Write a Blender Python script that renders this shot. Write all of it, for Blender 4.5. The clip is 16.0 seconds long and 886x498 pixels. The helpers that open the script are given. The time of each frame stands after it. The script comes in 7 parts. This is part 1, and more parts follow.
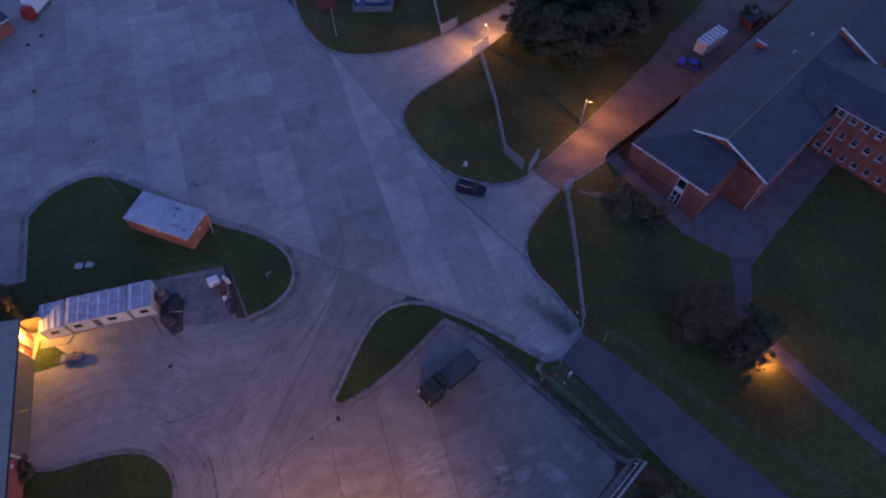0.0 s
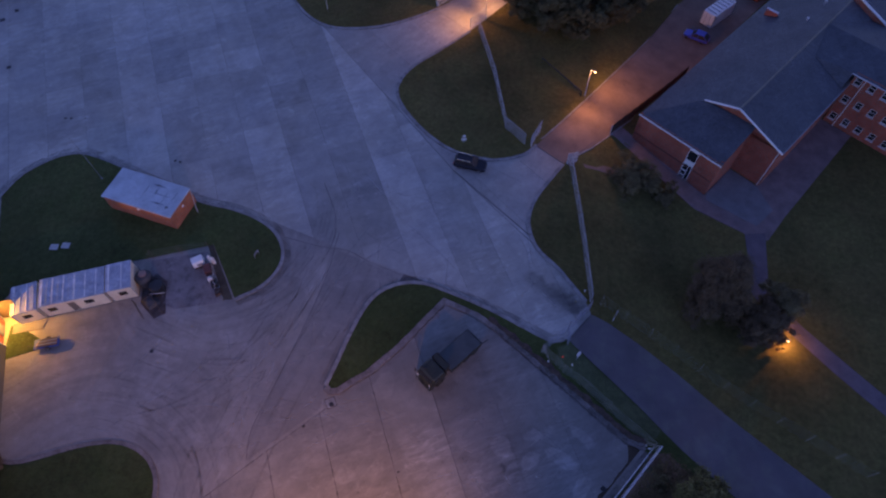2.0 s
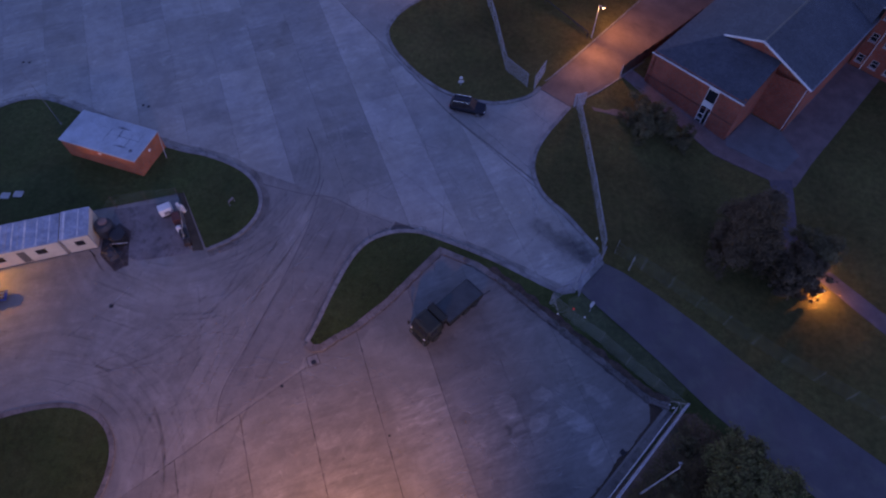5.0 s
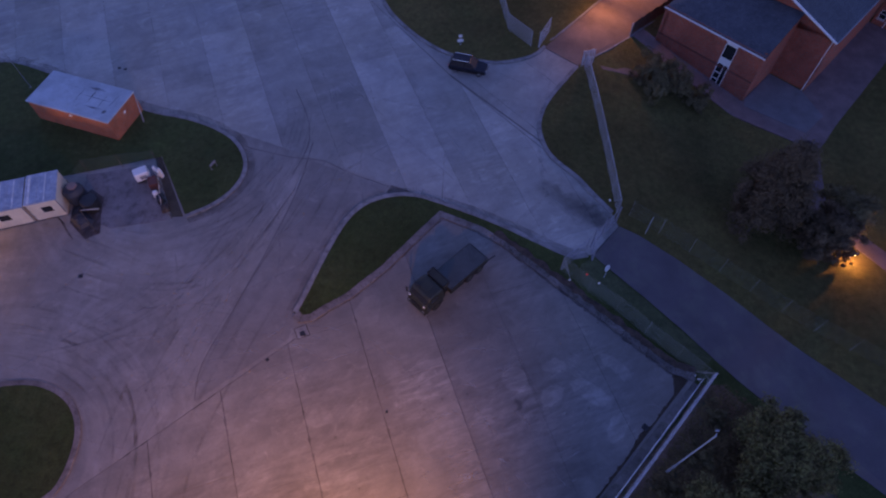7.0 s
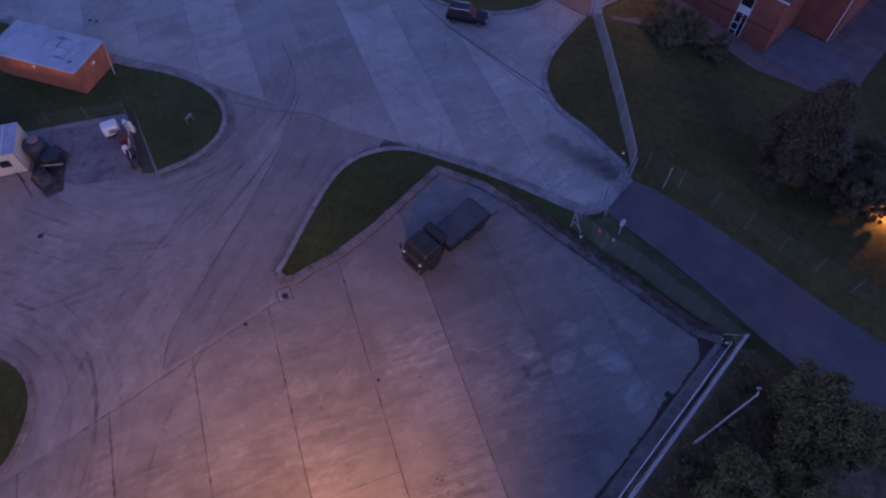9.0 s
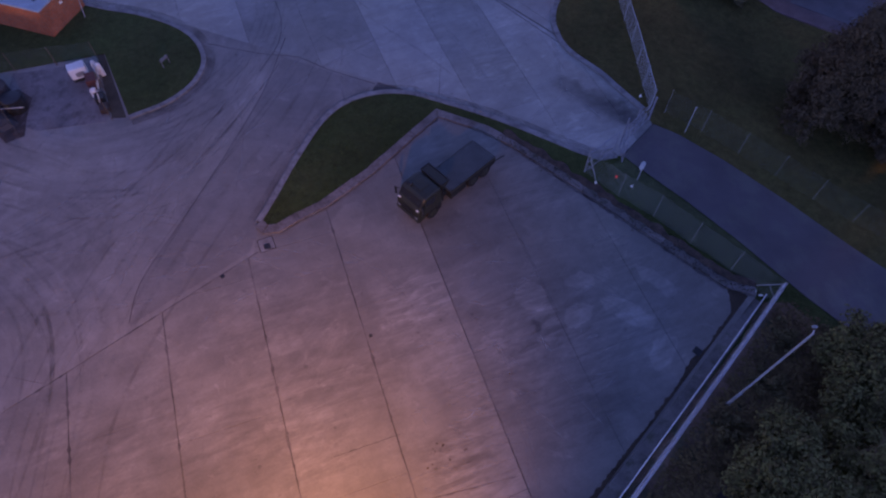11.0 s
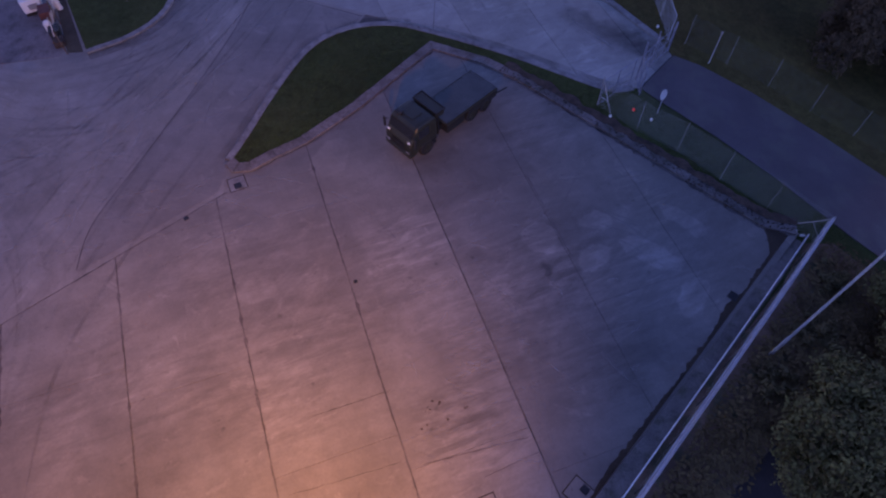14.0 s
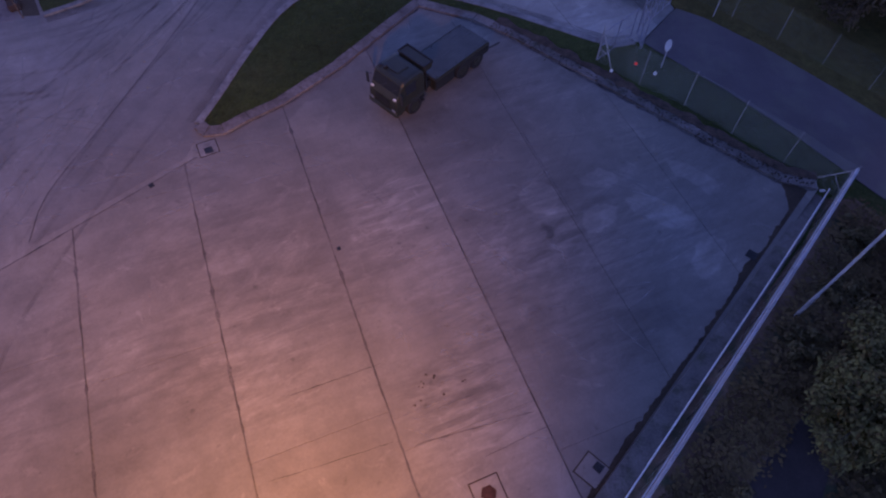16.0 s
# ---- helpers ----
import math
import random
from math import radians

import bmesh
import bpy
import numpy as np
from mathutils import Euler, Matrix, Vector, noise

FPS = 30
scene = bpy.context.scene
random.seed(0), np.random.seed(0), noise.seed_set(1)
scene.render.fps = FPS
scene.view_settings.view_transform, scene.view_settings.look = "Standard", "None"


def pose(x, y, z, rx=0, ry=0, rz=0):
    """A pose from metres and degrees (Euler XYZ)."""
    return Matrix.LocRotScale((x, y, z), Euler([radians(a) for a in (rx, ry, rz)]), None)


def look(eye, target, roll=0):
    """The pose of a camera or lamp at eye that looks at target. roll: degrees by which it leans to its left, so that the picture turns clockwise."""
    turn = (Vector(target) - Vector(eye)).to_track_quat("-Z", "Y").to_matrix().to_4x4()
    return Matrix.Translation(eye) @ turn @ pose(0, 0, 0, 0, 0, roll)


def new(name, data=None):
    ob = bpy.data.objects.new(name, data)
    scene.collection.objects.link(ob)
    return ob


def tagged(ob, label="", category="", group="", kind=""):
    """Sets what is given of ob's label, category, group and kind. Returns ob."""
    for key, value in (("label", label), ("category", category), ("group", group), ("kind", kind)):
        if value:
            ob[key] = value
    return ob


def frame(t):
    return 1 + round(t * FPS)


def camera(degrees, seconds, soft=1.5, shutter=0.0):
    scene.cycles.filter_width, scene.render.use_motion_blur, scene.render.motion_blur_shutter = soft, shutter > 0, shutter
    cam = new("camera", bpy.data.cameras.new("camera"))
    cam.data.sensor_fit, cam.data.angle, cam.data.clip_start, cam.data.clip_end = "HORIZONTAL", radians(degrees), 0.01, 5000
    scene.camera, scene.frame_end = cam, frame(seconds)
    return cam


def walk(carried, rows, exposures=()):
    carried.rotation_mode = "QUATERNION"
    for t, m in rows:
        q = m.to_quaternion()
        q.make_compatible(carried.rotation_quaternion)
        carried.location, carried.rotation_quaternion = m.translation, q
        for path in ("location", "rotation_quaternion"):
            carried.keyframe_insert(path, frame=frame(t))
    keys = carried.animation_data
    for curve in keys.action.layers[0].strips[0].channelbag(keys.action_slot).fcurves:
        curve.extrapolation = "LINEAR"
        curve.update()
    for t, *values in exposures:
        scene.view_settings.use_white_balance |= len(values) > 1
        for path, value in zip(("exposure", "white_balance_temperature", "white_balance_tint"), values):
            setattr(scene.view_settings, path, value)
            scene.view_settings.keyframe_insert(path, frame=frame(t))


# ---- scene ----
cam = camera(70.8, 16.0, soft=2.2)
PATH = [
    (0, (-0.335, -1.843, 77.510), (-0.418, -0.826, 75.790), -1.40),
    (0.5, (-0.544, -1.760, 76.322), (-0.623, -0.747, 74.599), -1.32),
    (1, (-0.657, -1.830, 74.877), (-0.733, -0.815, 73.155), -1.28),
    (1.5, (-0.758, -1.972, 73.287), (-0.831, -0.954, 71.568), -1.20),
    (2, (-0.868, -2.044, 71.642), (-0.936, -1.026, 69.923), -1.12),
    (2.5, (-0.934, -2.203, 69.946), (-0.998, -1.183, 68.227), -1.06),
    (3, (-0.995, -2.443, 68.209), (-1.057, -1.420, 66.491), -0.94),
    (3.5, (-1.004, -2.729, 66.408), (-1.063, -1.703, 64.692), -0.87),
    (4, (-1.036, -3.096, 64.634), (-1.091, -2.069, 62.919), -0.70),
    (6.5, (-1.376, -4.612, 55.658), (-1.419, -3.569, 53.952), -0.50),
    (7, (-1.516, -4.684, 53.893), (-1.556, -3.637, 52.190), -0.51),
    (7.5, (-1.630, -4.788, 52.157), (-1.667, -3.738, 50.455), -0.46),
    (8, (-1.717, -4.895, 50.489), (-1.750, -3.844, 48.788), -0.34),
    (8.5, (-1.622, -5.034, 48.725), (-1.656, -3.984, 47.024), -0.39),
    (9, (-1.467, -5.190, 46.757), (-1.503, -4.138, 45.056), -0.60),
    (11.5, (-1.579, -6.144, 38.551), (-1.612, -5.091, 36.851), -0.60),
    (12, (-1.557, -6.310, 37.258), (-1.598, -5.259, 35.557), -0.79),
    (12.5, (-1.577, -6.529, 35.988), (-1.617, -5.473, 34.290), -0.79),
    (13, (-1.594, -6.732, 34.833), (-1.630, -5.669, 33.140), -0.73),
    (13.5, (-1.533, -6.674, 33.807), (-1.567, -5.610, 32.115), -0.66),
    (14, (-1.497, -6.592, 32.748), (-1.522, -5.529, 31.055), -0.56),
    (14.5, (-1.460, -6.606, 31.648), (-1.471, -5.541, 29.955), -0.54),
    (15, (-1.448, -6.591, 30.610), (-1.448, -5.526, 28.917), -0.44),
    (15.5, (-1.489, -6.576, 29.666), (-1.486, -5.511, 27.973), -0.39),
    (16, (-1.595, -6.664, 28.771), (-1.590, -5.597, 27.080), -0.40),
]
walk(cam, [(t, look(eye, target, roll)) for t, eye, target, roll in PATH], [(0, 0.72, 6280, 70), (7.5, 0.72, 6200, 77), (16, 0.72, 6150, 80)])

# ---- world and large lights ----
from mathutils import geometry

world = bpy.data.worlds.new("dusk")
scene.world = world
world.use_nodes = True
wn = world.node_tree.nodes
sky = wn.new("ShaderNodeTexSky")
sky.sky_type = "NISHITA"
sky.sun_disc = False
sky.sun_elevation = radians(7.0)
sky.sun_rotation = radians(150)
sky.dust_density, sky.air_density = 0.0, 1.0
sky.ozone_density = 3.6
wn["Background"].inputs["Strength"].default_value = 0.15
world.node_tree.links.new(sky.outputs[0], wn["Background"].inputs["Color"])

sun = new("sun", bpy.data.lights.new("sun", "SUN"))
sun.data.energy, sun.data.angle, sun.data.color = 0.02, radians(40), (0.75, 0.8, 1.0)
sun.matrix_basis = look((0, 0, 50), (30, -52, 0))

SODIUM = (1.0, 0.5, 0.07)


def sodium_lamp(place, watts, radius=0.25, color=SODIUM):
    ob = new("sodium_light", bpy.data.lights.new("sodium_light", "POINT"))
    ob.data.energy, ob.data.color, ob.data.shadow_soft_size = watts, color, radius
    ob.location = place
    return ob


def sodium_spot(place, target, watts, degrees, blend=1.0, color=SODIUM):
    ob = new("sodium_light", bpy.data.lights.new("sodium_light", "SPOT"))
    ob.data.energy, ob.data.color, ob.data.shadow_soft_size = watts, color, 0.7
    ob.data.spot_size, ob.data.spot_blend = radians(degrees), blend
    ob.matrix_basis = look(place, target)
    return ob


# ---- materials ----
def nodes_of(name):
    m = bpy.data.materials.new(name)
    m.use_nodes = True
    nt = m.node_tree
    return m, nt, nt.nodes["Principled BSDF"]


def position(nt, scale=(1, 1, 1), turn=0.0):
    geo = nt.nodes.new("ShaderNodeNewGeometry")
    mp = nt.nodes.new("ShaderNodeMapping")
    mp.inputs["Scale"].default_value = scale
    mp.inputs["Location"].default_value = (37.31, 91.73, 5.57)
    mp.inputs["Rotation"].default_value = (0, 0, radians(turn))
    if turn:
        first = nt.nodes.new("ShaderNodeMapping")
        first.inputs["Rotation"].default_value = (0, 0, radians(turn))
        nt.links.new(geo.outputs["Position"], first.inputs["Vector"])
        mp.inputs["Rotation"].default_value = (0, 0, 0)
        nt.links.new(first.outputs[0], mp.inputs["Vector"])
    else:
        nt.links.new(geo.outputs["Position"], mp.inputs["Vector"])
    return mp.outputs[0]


def noisy(nt, vector, scale, detail=4.0, low=0.0, high=1.0, rough=0.6, fro=0.3, to=0.7, warp=0.0):
    n = nt.nodes.new("ShaderNodeTexNoise")
    n.inputs["Distortion"].default_value = warp
    n.inputs["Scale"].default_value, n.inputs["Detail"].default_value = scale, detail
    n.inputs["Roughness"].default_value = rough
    nt.links.new(vector, n.inputs["Vector"])
    r = nt.nodes.new("ShaderNodeMapRange")
    r.inputs["From Min"].default_value, r.inputs["From Max"].default_value = fro, to
    r.inputs["To Min"].default_value, r.inputs["To Max"].default_value = low, high
    nt.links.new(n.outputs[0], r.inputs["Value"])
    return r.outputs[0]


def product(nt, *values):
    out = values[0]
    for v in values[1:]:
        m = nt.nodes.new("ShaderNodeMath")
        m.operation = "MULTIPLY"
        nt.links.new(out, m.inputs[0])
        if isinstance(v, (int, float)):
            m.inputs[1].default_value = v
        else:
            nt.links.new(v, m.inputs[1])
        out = m.outputs[0]
    return out


def blend(nt, factor, a, b):
    m = nt.nodes.new("ShaderNodeMix")
    m.data_type = "RGBA"
    for socket, value in ((m.inputs[0], factor), (m.inputs[6], a), (m.inputs[7], b)):
        if isinstance(value, tuple):
            socket.default_value = (*value, 1)
        elif isinstance(value, (int, float)):
            socket.default_value = value
        else:
            nt.links.new(value, socket)
    return m.outputs[2]


def tint(nt, color, factor):
    """The colour times a grey factor."""
    m = nt.nodes.new("ShaderNodeVectorMath")
    m.operation = "SCALE"
    if isinstance(color, tuple):
        m.inputs[0].default_value = color
    else:
        nt.links.new(color, m.inputs[0])
    nt.links.new(factor, m.inputs["Scale"])
    return m.outputs[0]


def bump(nt, bsdf, height, strength=0.3, distance=0.02):
    b = nt.nodes.new("ShaderNodeBump")
    b.inputs["Strength"].default_value, b.inputs["Distance"].default_value = strength, distance
    nt.links.new(height, b.inputs["Height"])
    nt.links.new(b.outputs[0], bsdf.inputs["Normal"])


def plain(name, color, rough=0.6, metal=0.0, vary=0.25, large=0.6, small=9.0, relief=0.15, second=None):
    """A worn surface: colour varied at two scales, with fine relief."""
    m, nt, b = nodes_of(name)
    p = position(nt)
    big = noisy(nt, p, large, 4, 1 - vary, 1 + vary)
    fine = noisy(nt, p, small, 3, 1 - vary * 0.6, 1 + vary * 0.6)
    base = color
    if second:
        base = blend(nt, noisy(nt, p, large * 2.3, 5, 0, 1, fro=0.48, to=0.66), color, second)
    nt.links.new(tint(nt, base, product(nt, big, fine)), b.inputs["Base Color"])
    b.inputs["Roughness"].default_value, b.inputs["Metallic"].default_value = rough, metal
    if relief:
        bump(nt, b, fine, relief, 0.01)
    return m


def swirl(nt, centre, reach, low, high):
    """Arcs worn round a turning point, fading out at the given reach."""
    geo = nt.nodes.new("ShaderNodeNewGeometry")
    off = nt.nodes.new("ShaderNodeVectorMath")
    off.operation = "SUBTRACT"
    off.inputs[1].default_value = (*centre, 0)
    nt.links.new(geo.outputs["Position"], off.inputs[0])
    ln = nt.nodes.new("ShaderNodeVectorMath")
    ln.operation = "LENGTH"
    nt.links.new(off.outputs[0], ln.inputs[0])
    sep = nt.nodes.new("ShaderNodeSeparateXYZ")
    nt.links.new(off.outputs[0], sep.inputs[0])
    at = nt.nodes.new("ShaderNodeMath")
    at.operation = "ARCTAN2"
    nt.links.new(sep.outputs[1], at.inputs[0])
    nt.links.new(sep.outputs[0], at.inputs[1])
    com = nt.nodes.new("ShaderNodeCombineXYZ")
    nt.links.new(product(nt, ln.outputs["Value"], 1.15), com.inputs[0])
    nt.links.new(product(nt, at.outputs[0], 1.1), com.inputs[1])
    arcs = noisy(nt, com.outputs[0], 1.0, 4, low, high, 0.56, 0.34, 0.66, 0.5)
    fade = nt.nodes.new("ShaderNodeMapRange")
    fade.interpolation_type = "SMOOTHSTEP"
    fade.inputs["From Min"].default_value, fade.inputs["From Max"].default_value = reach, reach * 0.55
    nt.links.new(ln.outputs["Value"], fade.inputs["Value"])
    mix = nt.nodes.new("ShaderNodeMix")
    mix.inputs[2].default_value = 1.0
    nt.links.new(fade.outputs[0], mix.inputs[0])
    nt.links.new(arcs, mix.inputs[3])
    return mix.outputs[0]


def stained(nt, f, zones, turn):
    """Local stains, scuffs and darker areas: each zone is (x, y, half length, half width, heading, kind, strength)."""
    p = position(nt)
    geo = nt.nodes.new("ShaderNodeNewGeometry")
    wander = nt.nodes.new("ShaderNodeTexNoise")
    wander.inputs["Scale"].default_value, wander.inputs["Detail"].default_value = 0.8, 5
    nt.links.new(p, wander.inputs["Vector"])
    shift = nt.nodes.new("ShaderNodeVectorMath")
    shift.operation = "MULTIPLY_ADD"
    shift.inputs[1].default_value = (2.6, 2.6, 0)
    nt.links.new(wander.outputs["Color"], shift.inputs[0])
    nt.links.new(geo.outputs["Position"], shift.inputs[2])
    near = nt.nodes.new("ShaderNodeVectorMath")
    near.operation = "MULTIPLY_ADD"
    near.inputs[1].default_value = (1.3, 1.3, 0)
    nt.links.new(wander.outputs["Color"], near.inputs[0])
    nt.links.new(geo.outputs["Position"], near.inputs[2])
    looks = {
        "dark": noisy(nt, p, 0.9, 5, 0.55, 1.0, 0.65),
        "drag": noisy(nt, position(nt, (2.4, 0.42, 1), turn - 2), 1.0, 5, 0.0, 1.0, 0.62, 0.42, 0.64, 0.6),
        "chalk": noisy(nt, position(nt, (2.7, 0.5, 1), turn - 4), 1.0, 6, 0.0, 1.0, 0.64, 0.45, 0.66, 0.7),
        "pale": noisy(nt, p, 2.2, 6, 0.6, 1.0, 0.7),
    }
    for x, y, rx, ry, heading, kind, strength in zones:
        off = nt.nodes.new("ShaderNodeVectorMath")
        off.operation = "SUBTRACT"
        stray = 0.65 if kind == "pale" else 1.3
        off.inputs[1].default_value = (x + stray, y + stray, 0)
        nt.links.new((near if kind == "pale" else shift).outputs[0], off.inputs[0])
        mp = nt.nodes.new("ShaderNodeMapping")
        mp.vector_type = "TEXTURE"
        mp.inputs["Rotation"].default_value = (0, 0, radians(heading))
        mp.inputs["Scale"].default_value = (rx, ry, 1000)
        nt.links.new(off.outputs[0], mp.inputs["Vector"])
        ln = nt.nodes.new("ShaderNodeVectorMath")
        ln.operation = "LENGTH"
        nt.links.new(mp.outputs[0], ln.inputs[0])
        mask = nt.nodes.new("ShaderNodeMapRange")
        mask.interpolation_type = "SMOOTHSTEP"
        mask.inputs["From Min"].default_value = 1.06 if kind == "pale" else 1.15
        mask.inputs["From Max"].default_value = 0.9 if kind == "pale" else 0.2
        nt.links.new(ln.outputs["Value"], mask.inputs["Value"])
        lit = nt.nodes.new("ShaderNodeMath")
        lit.operation = "ADD"
        lit.inputs[1].default_value = 1.0
        nt.links.new(product(nt, mask.outputs[0], looks[kind], strength), lit.inputs[0])
        f = product(nt, f, lit.outputs[0])
    return f


APRON_ZONES = [
    (7.2, 13.5, 1.2, 0.85, 40, "pale", 0.42), (10.8, 13.8, 2.0, 0.9, -30, "pale", 0.34), (4.1, 14.8, 1.1, 1.2, 30, "pale", 0.36), (7.7, 16.2, 1.2, 0.6, 0, "pale", 0.34),
    (-9.8, 21.2, 1.2, 1.8, -20, "pale", 0.2), (12.8, 10.8, 1.6, 0.8, 50, "pale", 0.32), (-13.2, 10.8, 1.2, 0.8, 20, "pale", 0.16), (13.2, 16.4, 1.8, 0.7, -42, "pale", 0.32),
    (-4.3, 14.0, 4.2, 4.0, 20, "chalk", 0.5), (0.4, 9.6, 5.0, 3.4, 20, "chalk", 0.34), (0.2, 1.8, 4.2, 3.4, 20, "chalk", 0.36), (8.0, 12.0, 6.0, 5.0, 20, "chalk", 0.26), (-10.5, 4.5, 5.0, 5.0, 20, "chalk", 0.24), (11.0, 18.5, 4.0, 2.2, -40, "chalk", 0.3),
    (-0.8, 3.6, 4.0, 3.6, 20, "drag", -0.38), (1.6, 7.6, 4.0, 3.0, 20, "drag", -0.26), (3.5, 13.0, 5.0, 5.0, 20, "drag", -0.3), (-8.5, 8.0, 5.0, 4.0, 20, "drag", -0.2), (-15.0, 5.0, 4.0, 5.0, 20, "drag", -0.2), (7.0, 6.5, 5.0, 4.0, 20, "drag", -0.26),
    # broad darker areas round the lorry and over the eastern lanes, and small spots
    (1.2, 20.3, 4.6, 2.8, 35, "dark", -0.26), (-2.6, 20.8, 2.4, 1.8, 40, "dark", -0.24), (5.0, 17.0, 5.0, 2.6, -30, "dark", -0.16), (8.5, 7.5, 4.6, 3.0, 40, "dark", -0.16), (4.2, 12.6, 0.5, 0.4, 0, "dark", -0.6), (-17.0, 10.0, 2.0, 1.4, 20, "dark", -0.12),
]


def concrete(name, color, spread=0.28, streak=0.16, turn=69.5, brushed=1.0, swirls=(), zones=()):
    """Worn concrete: tone by slab, soft clouds, streaks brushed across the lane and fine grain."""
    m, nt, b = nodes_of(name)
    p = position(nt)
    info = nt.nodes.new("ShaderNodeObjectInfo")
    r = nt.nodes.new("ShaderNodeMapRange")
    r.inputs["To Min"].default_value, r.inputs["To Max"].default_value = 1 - spread, 1 + spread
    nt.links.new(info.outputs["Random"], r.inputs["Value"])
    cloud = noisy(nt, p, 0.07, 5, 0.82, 1.17, 0.62)
    patch = product(nt, noisy(nt, p, 0.26, 6, 0.86, 1.13, 0.68, warp=0.6), noisy(nt, p, 0.8, 5, 0.92, 1.08, 0.7, 0.35, 0.65))
    k = streak * brushed
    broad = noisy(nt, position(nt, (0.75, 0.12, 1), turn - 4), 0.8, 4, 1 - k * 0.5, 1 + k * 0.5, 0.62, 0.34, 0.66, 0.5)
    brush = noisy(nt, position(nt, (2.2, 0.36, 1), turn - 2), 0.8, 4, 1 - k * 0.7, 1 + k * 1.0, 0.62, 0.36, 0.66, 0.7)
    cross = noisy(nt, position(nt, (2.6, 0.24, 1), turn - 36), 0.8, 4, 1 - k * 0.3, 1 + k * 0.5, 0.62, 0.4, 0.66, 0.6)
    wheel = noisy(nt, position(nt, (0.06, 0.55, 1), turn - 9), 1.0, 3, 1 - streak * 0.4, 1 + streak * 0.35, 0.6)
    mask = noisy(nt, p, 0.13, 4, 0.0, 1.0, 0.6, 0.45, 0.6)
    worn = nt.nodes.new("ShaderNodeMix")
    worn.inputs[2].default_value = 1.0
    nt.links.new(mask, worn.inputs[0])
    nt.links.new(product(nt, brush, cross), worn.inputs[3])
    grain = noisy(nt, p, 7.0, 4, 0.93, 1.07)
    spots = noisy(nt, p, 1.7, 2, 1.0, 0.7, 0.5, 0.69, 0.8)
    pale = noisy(nt, p, 0.55, 5, 1.0, 1.2, 0.7, 0.61, 0.66, 0.9)
    f = product(nt, r.outputs[0], cloud, patch, broad, worn.outputs[0], wheel, grain, spots, pale)
    for centre, reach in swirls:
        f = product(nt, f, swirl(nt, centre, reach, 0.88, 1.07))
    if zones:
        f = stained(nt, f, zones, turn)
    warm = blend(nt, noisy(nt, p, 0.12, 4, 0, 1), color, (color[0] * 1.04, color[1] * 0.98, color[2] * 0.9))
    nt.links.new(tint(nt, warm, f), b.inputs["Base Color"])
    b.inputs["Roughness"].default_value = 0.75
    bump(nt, b, grain, 0.25, 0.01)
    return m


def grass(name, color, dry):
    m, nt, b = nodes_of(name)
    p = position(nt)
    mix = blend(nt, noisy(nt, p, 0.25, 6, 0, 0.8, 0.7), color, dry)
    f = product(nt, noisy(nt, p, 0.09, 4, 0.7, 1.25), noisy(nt, p, 1.4, 6, 0.65, 1.3, 0.75), noisy(nt, p, 14, 3, 0.6, 1.35))
    nt.links.new(tint(nt, mix, f), b.inputs["Base Color"])
    b.inputs["Roughness"].default_value = 0.95
    b.inputs["Specular IOR Level"].default_value = 0.15
    bump(nt, b, noisy(nt, p, 9, 5, 0, 1, 0.8), 0.9, 0.06)
    return m


def brick(name, color, mortar):
    m, nt, b = nodes_of(name)
    co = nt.nodes.new("ShaderNodeTexCoord")
    t = nt.nodes.new("ShaderNodeTexBrick")
    t.inputs["Scale"].default_value = 1.0
    t.inputs["Brick Width"].default_value, t.inputs["Row Height"].default_value = 0.225, 0.075
    t.inputs["Mortar Size"].default_value = 0.008
    t.inputs["Color1"].default_value = (*color, 1)
    t.inputs["Color2"].default_value = (color[0] * 0.72, color[1] * 0.66, color[2] * 0.68, 1)
    t.inputs["Mortar"].default_value = (*mortar, 1)
    sep = nt.nodes.new("ShaderNodeSeparateXYZ")
    add = nt.nodes.new("ShaderNodeMath")
    com = nt.nodes.new("ShaderNodeCombineXYZ")
    nt.links.new(co.outputs["Object"], sep.inputs[0])
    nt.links.new(sep.outputs[0], add.inputs[0])
    nt.links.new(sep.outputs[1], add.inputs[1])
    nt.links.new(add.outputs[0], com.inputs[0])
    nt.links.new(sep.outputs[2], com.inputs[1])
    nt.links.new(com.outputs[0], t.inputs["Vector"])
    p = position(nt)
    f = product(nt, noisy(nt, p, 0.5, 5, 0.75, 1.2), noisy(nt, p, 5, 3, 0.85, 1.15))
    nt.links.new(tint(nt, t.outputs["Color"], f), b.inputs["Base Color"])
    b.inputs["Roughness"].default_value = 0.9
    bump(nt, b, t.outputs["Fac"], -0.4, 0.01)
    return m


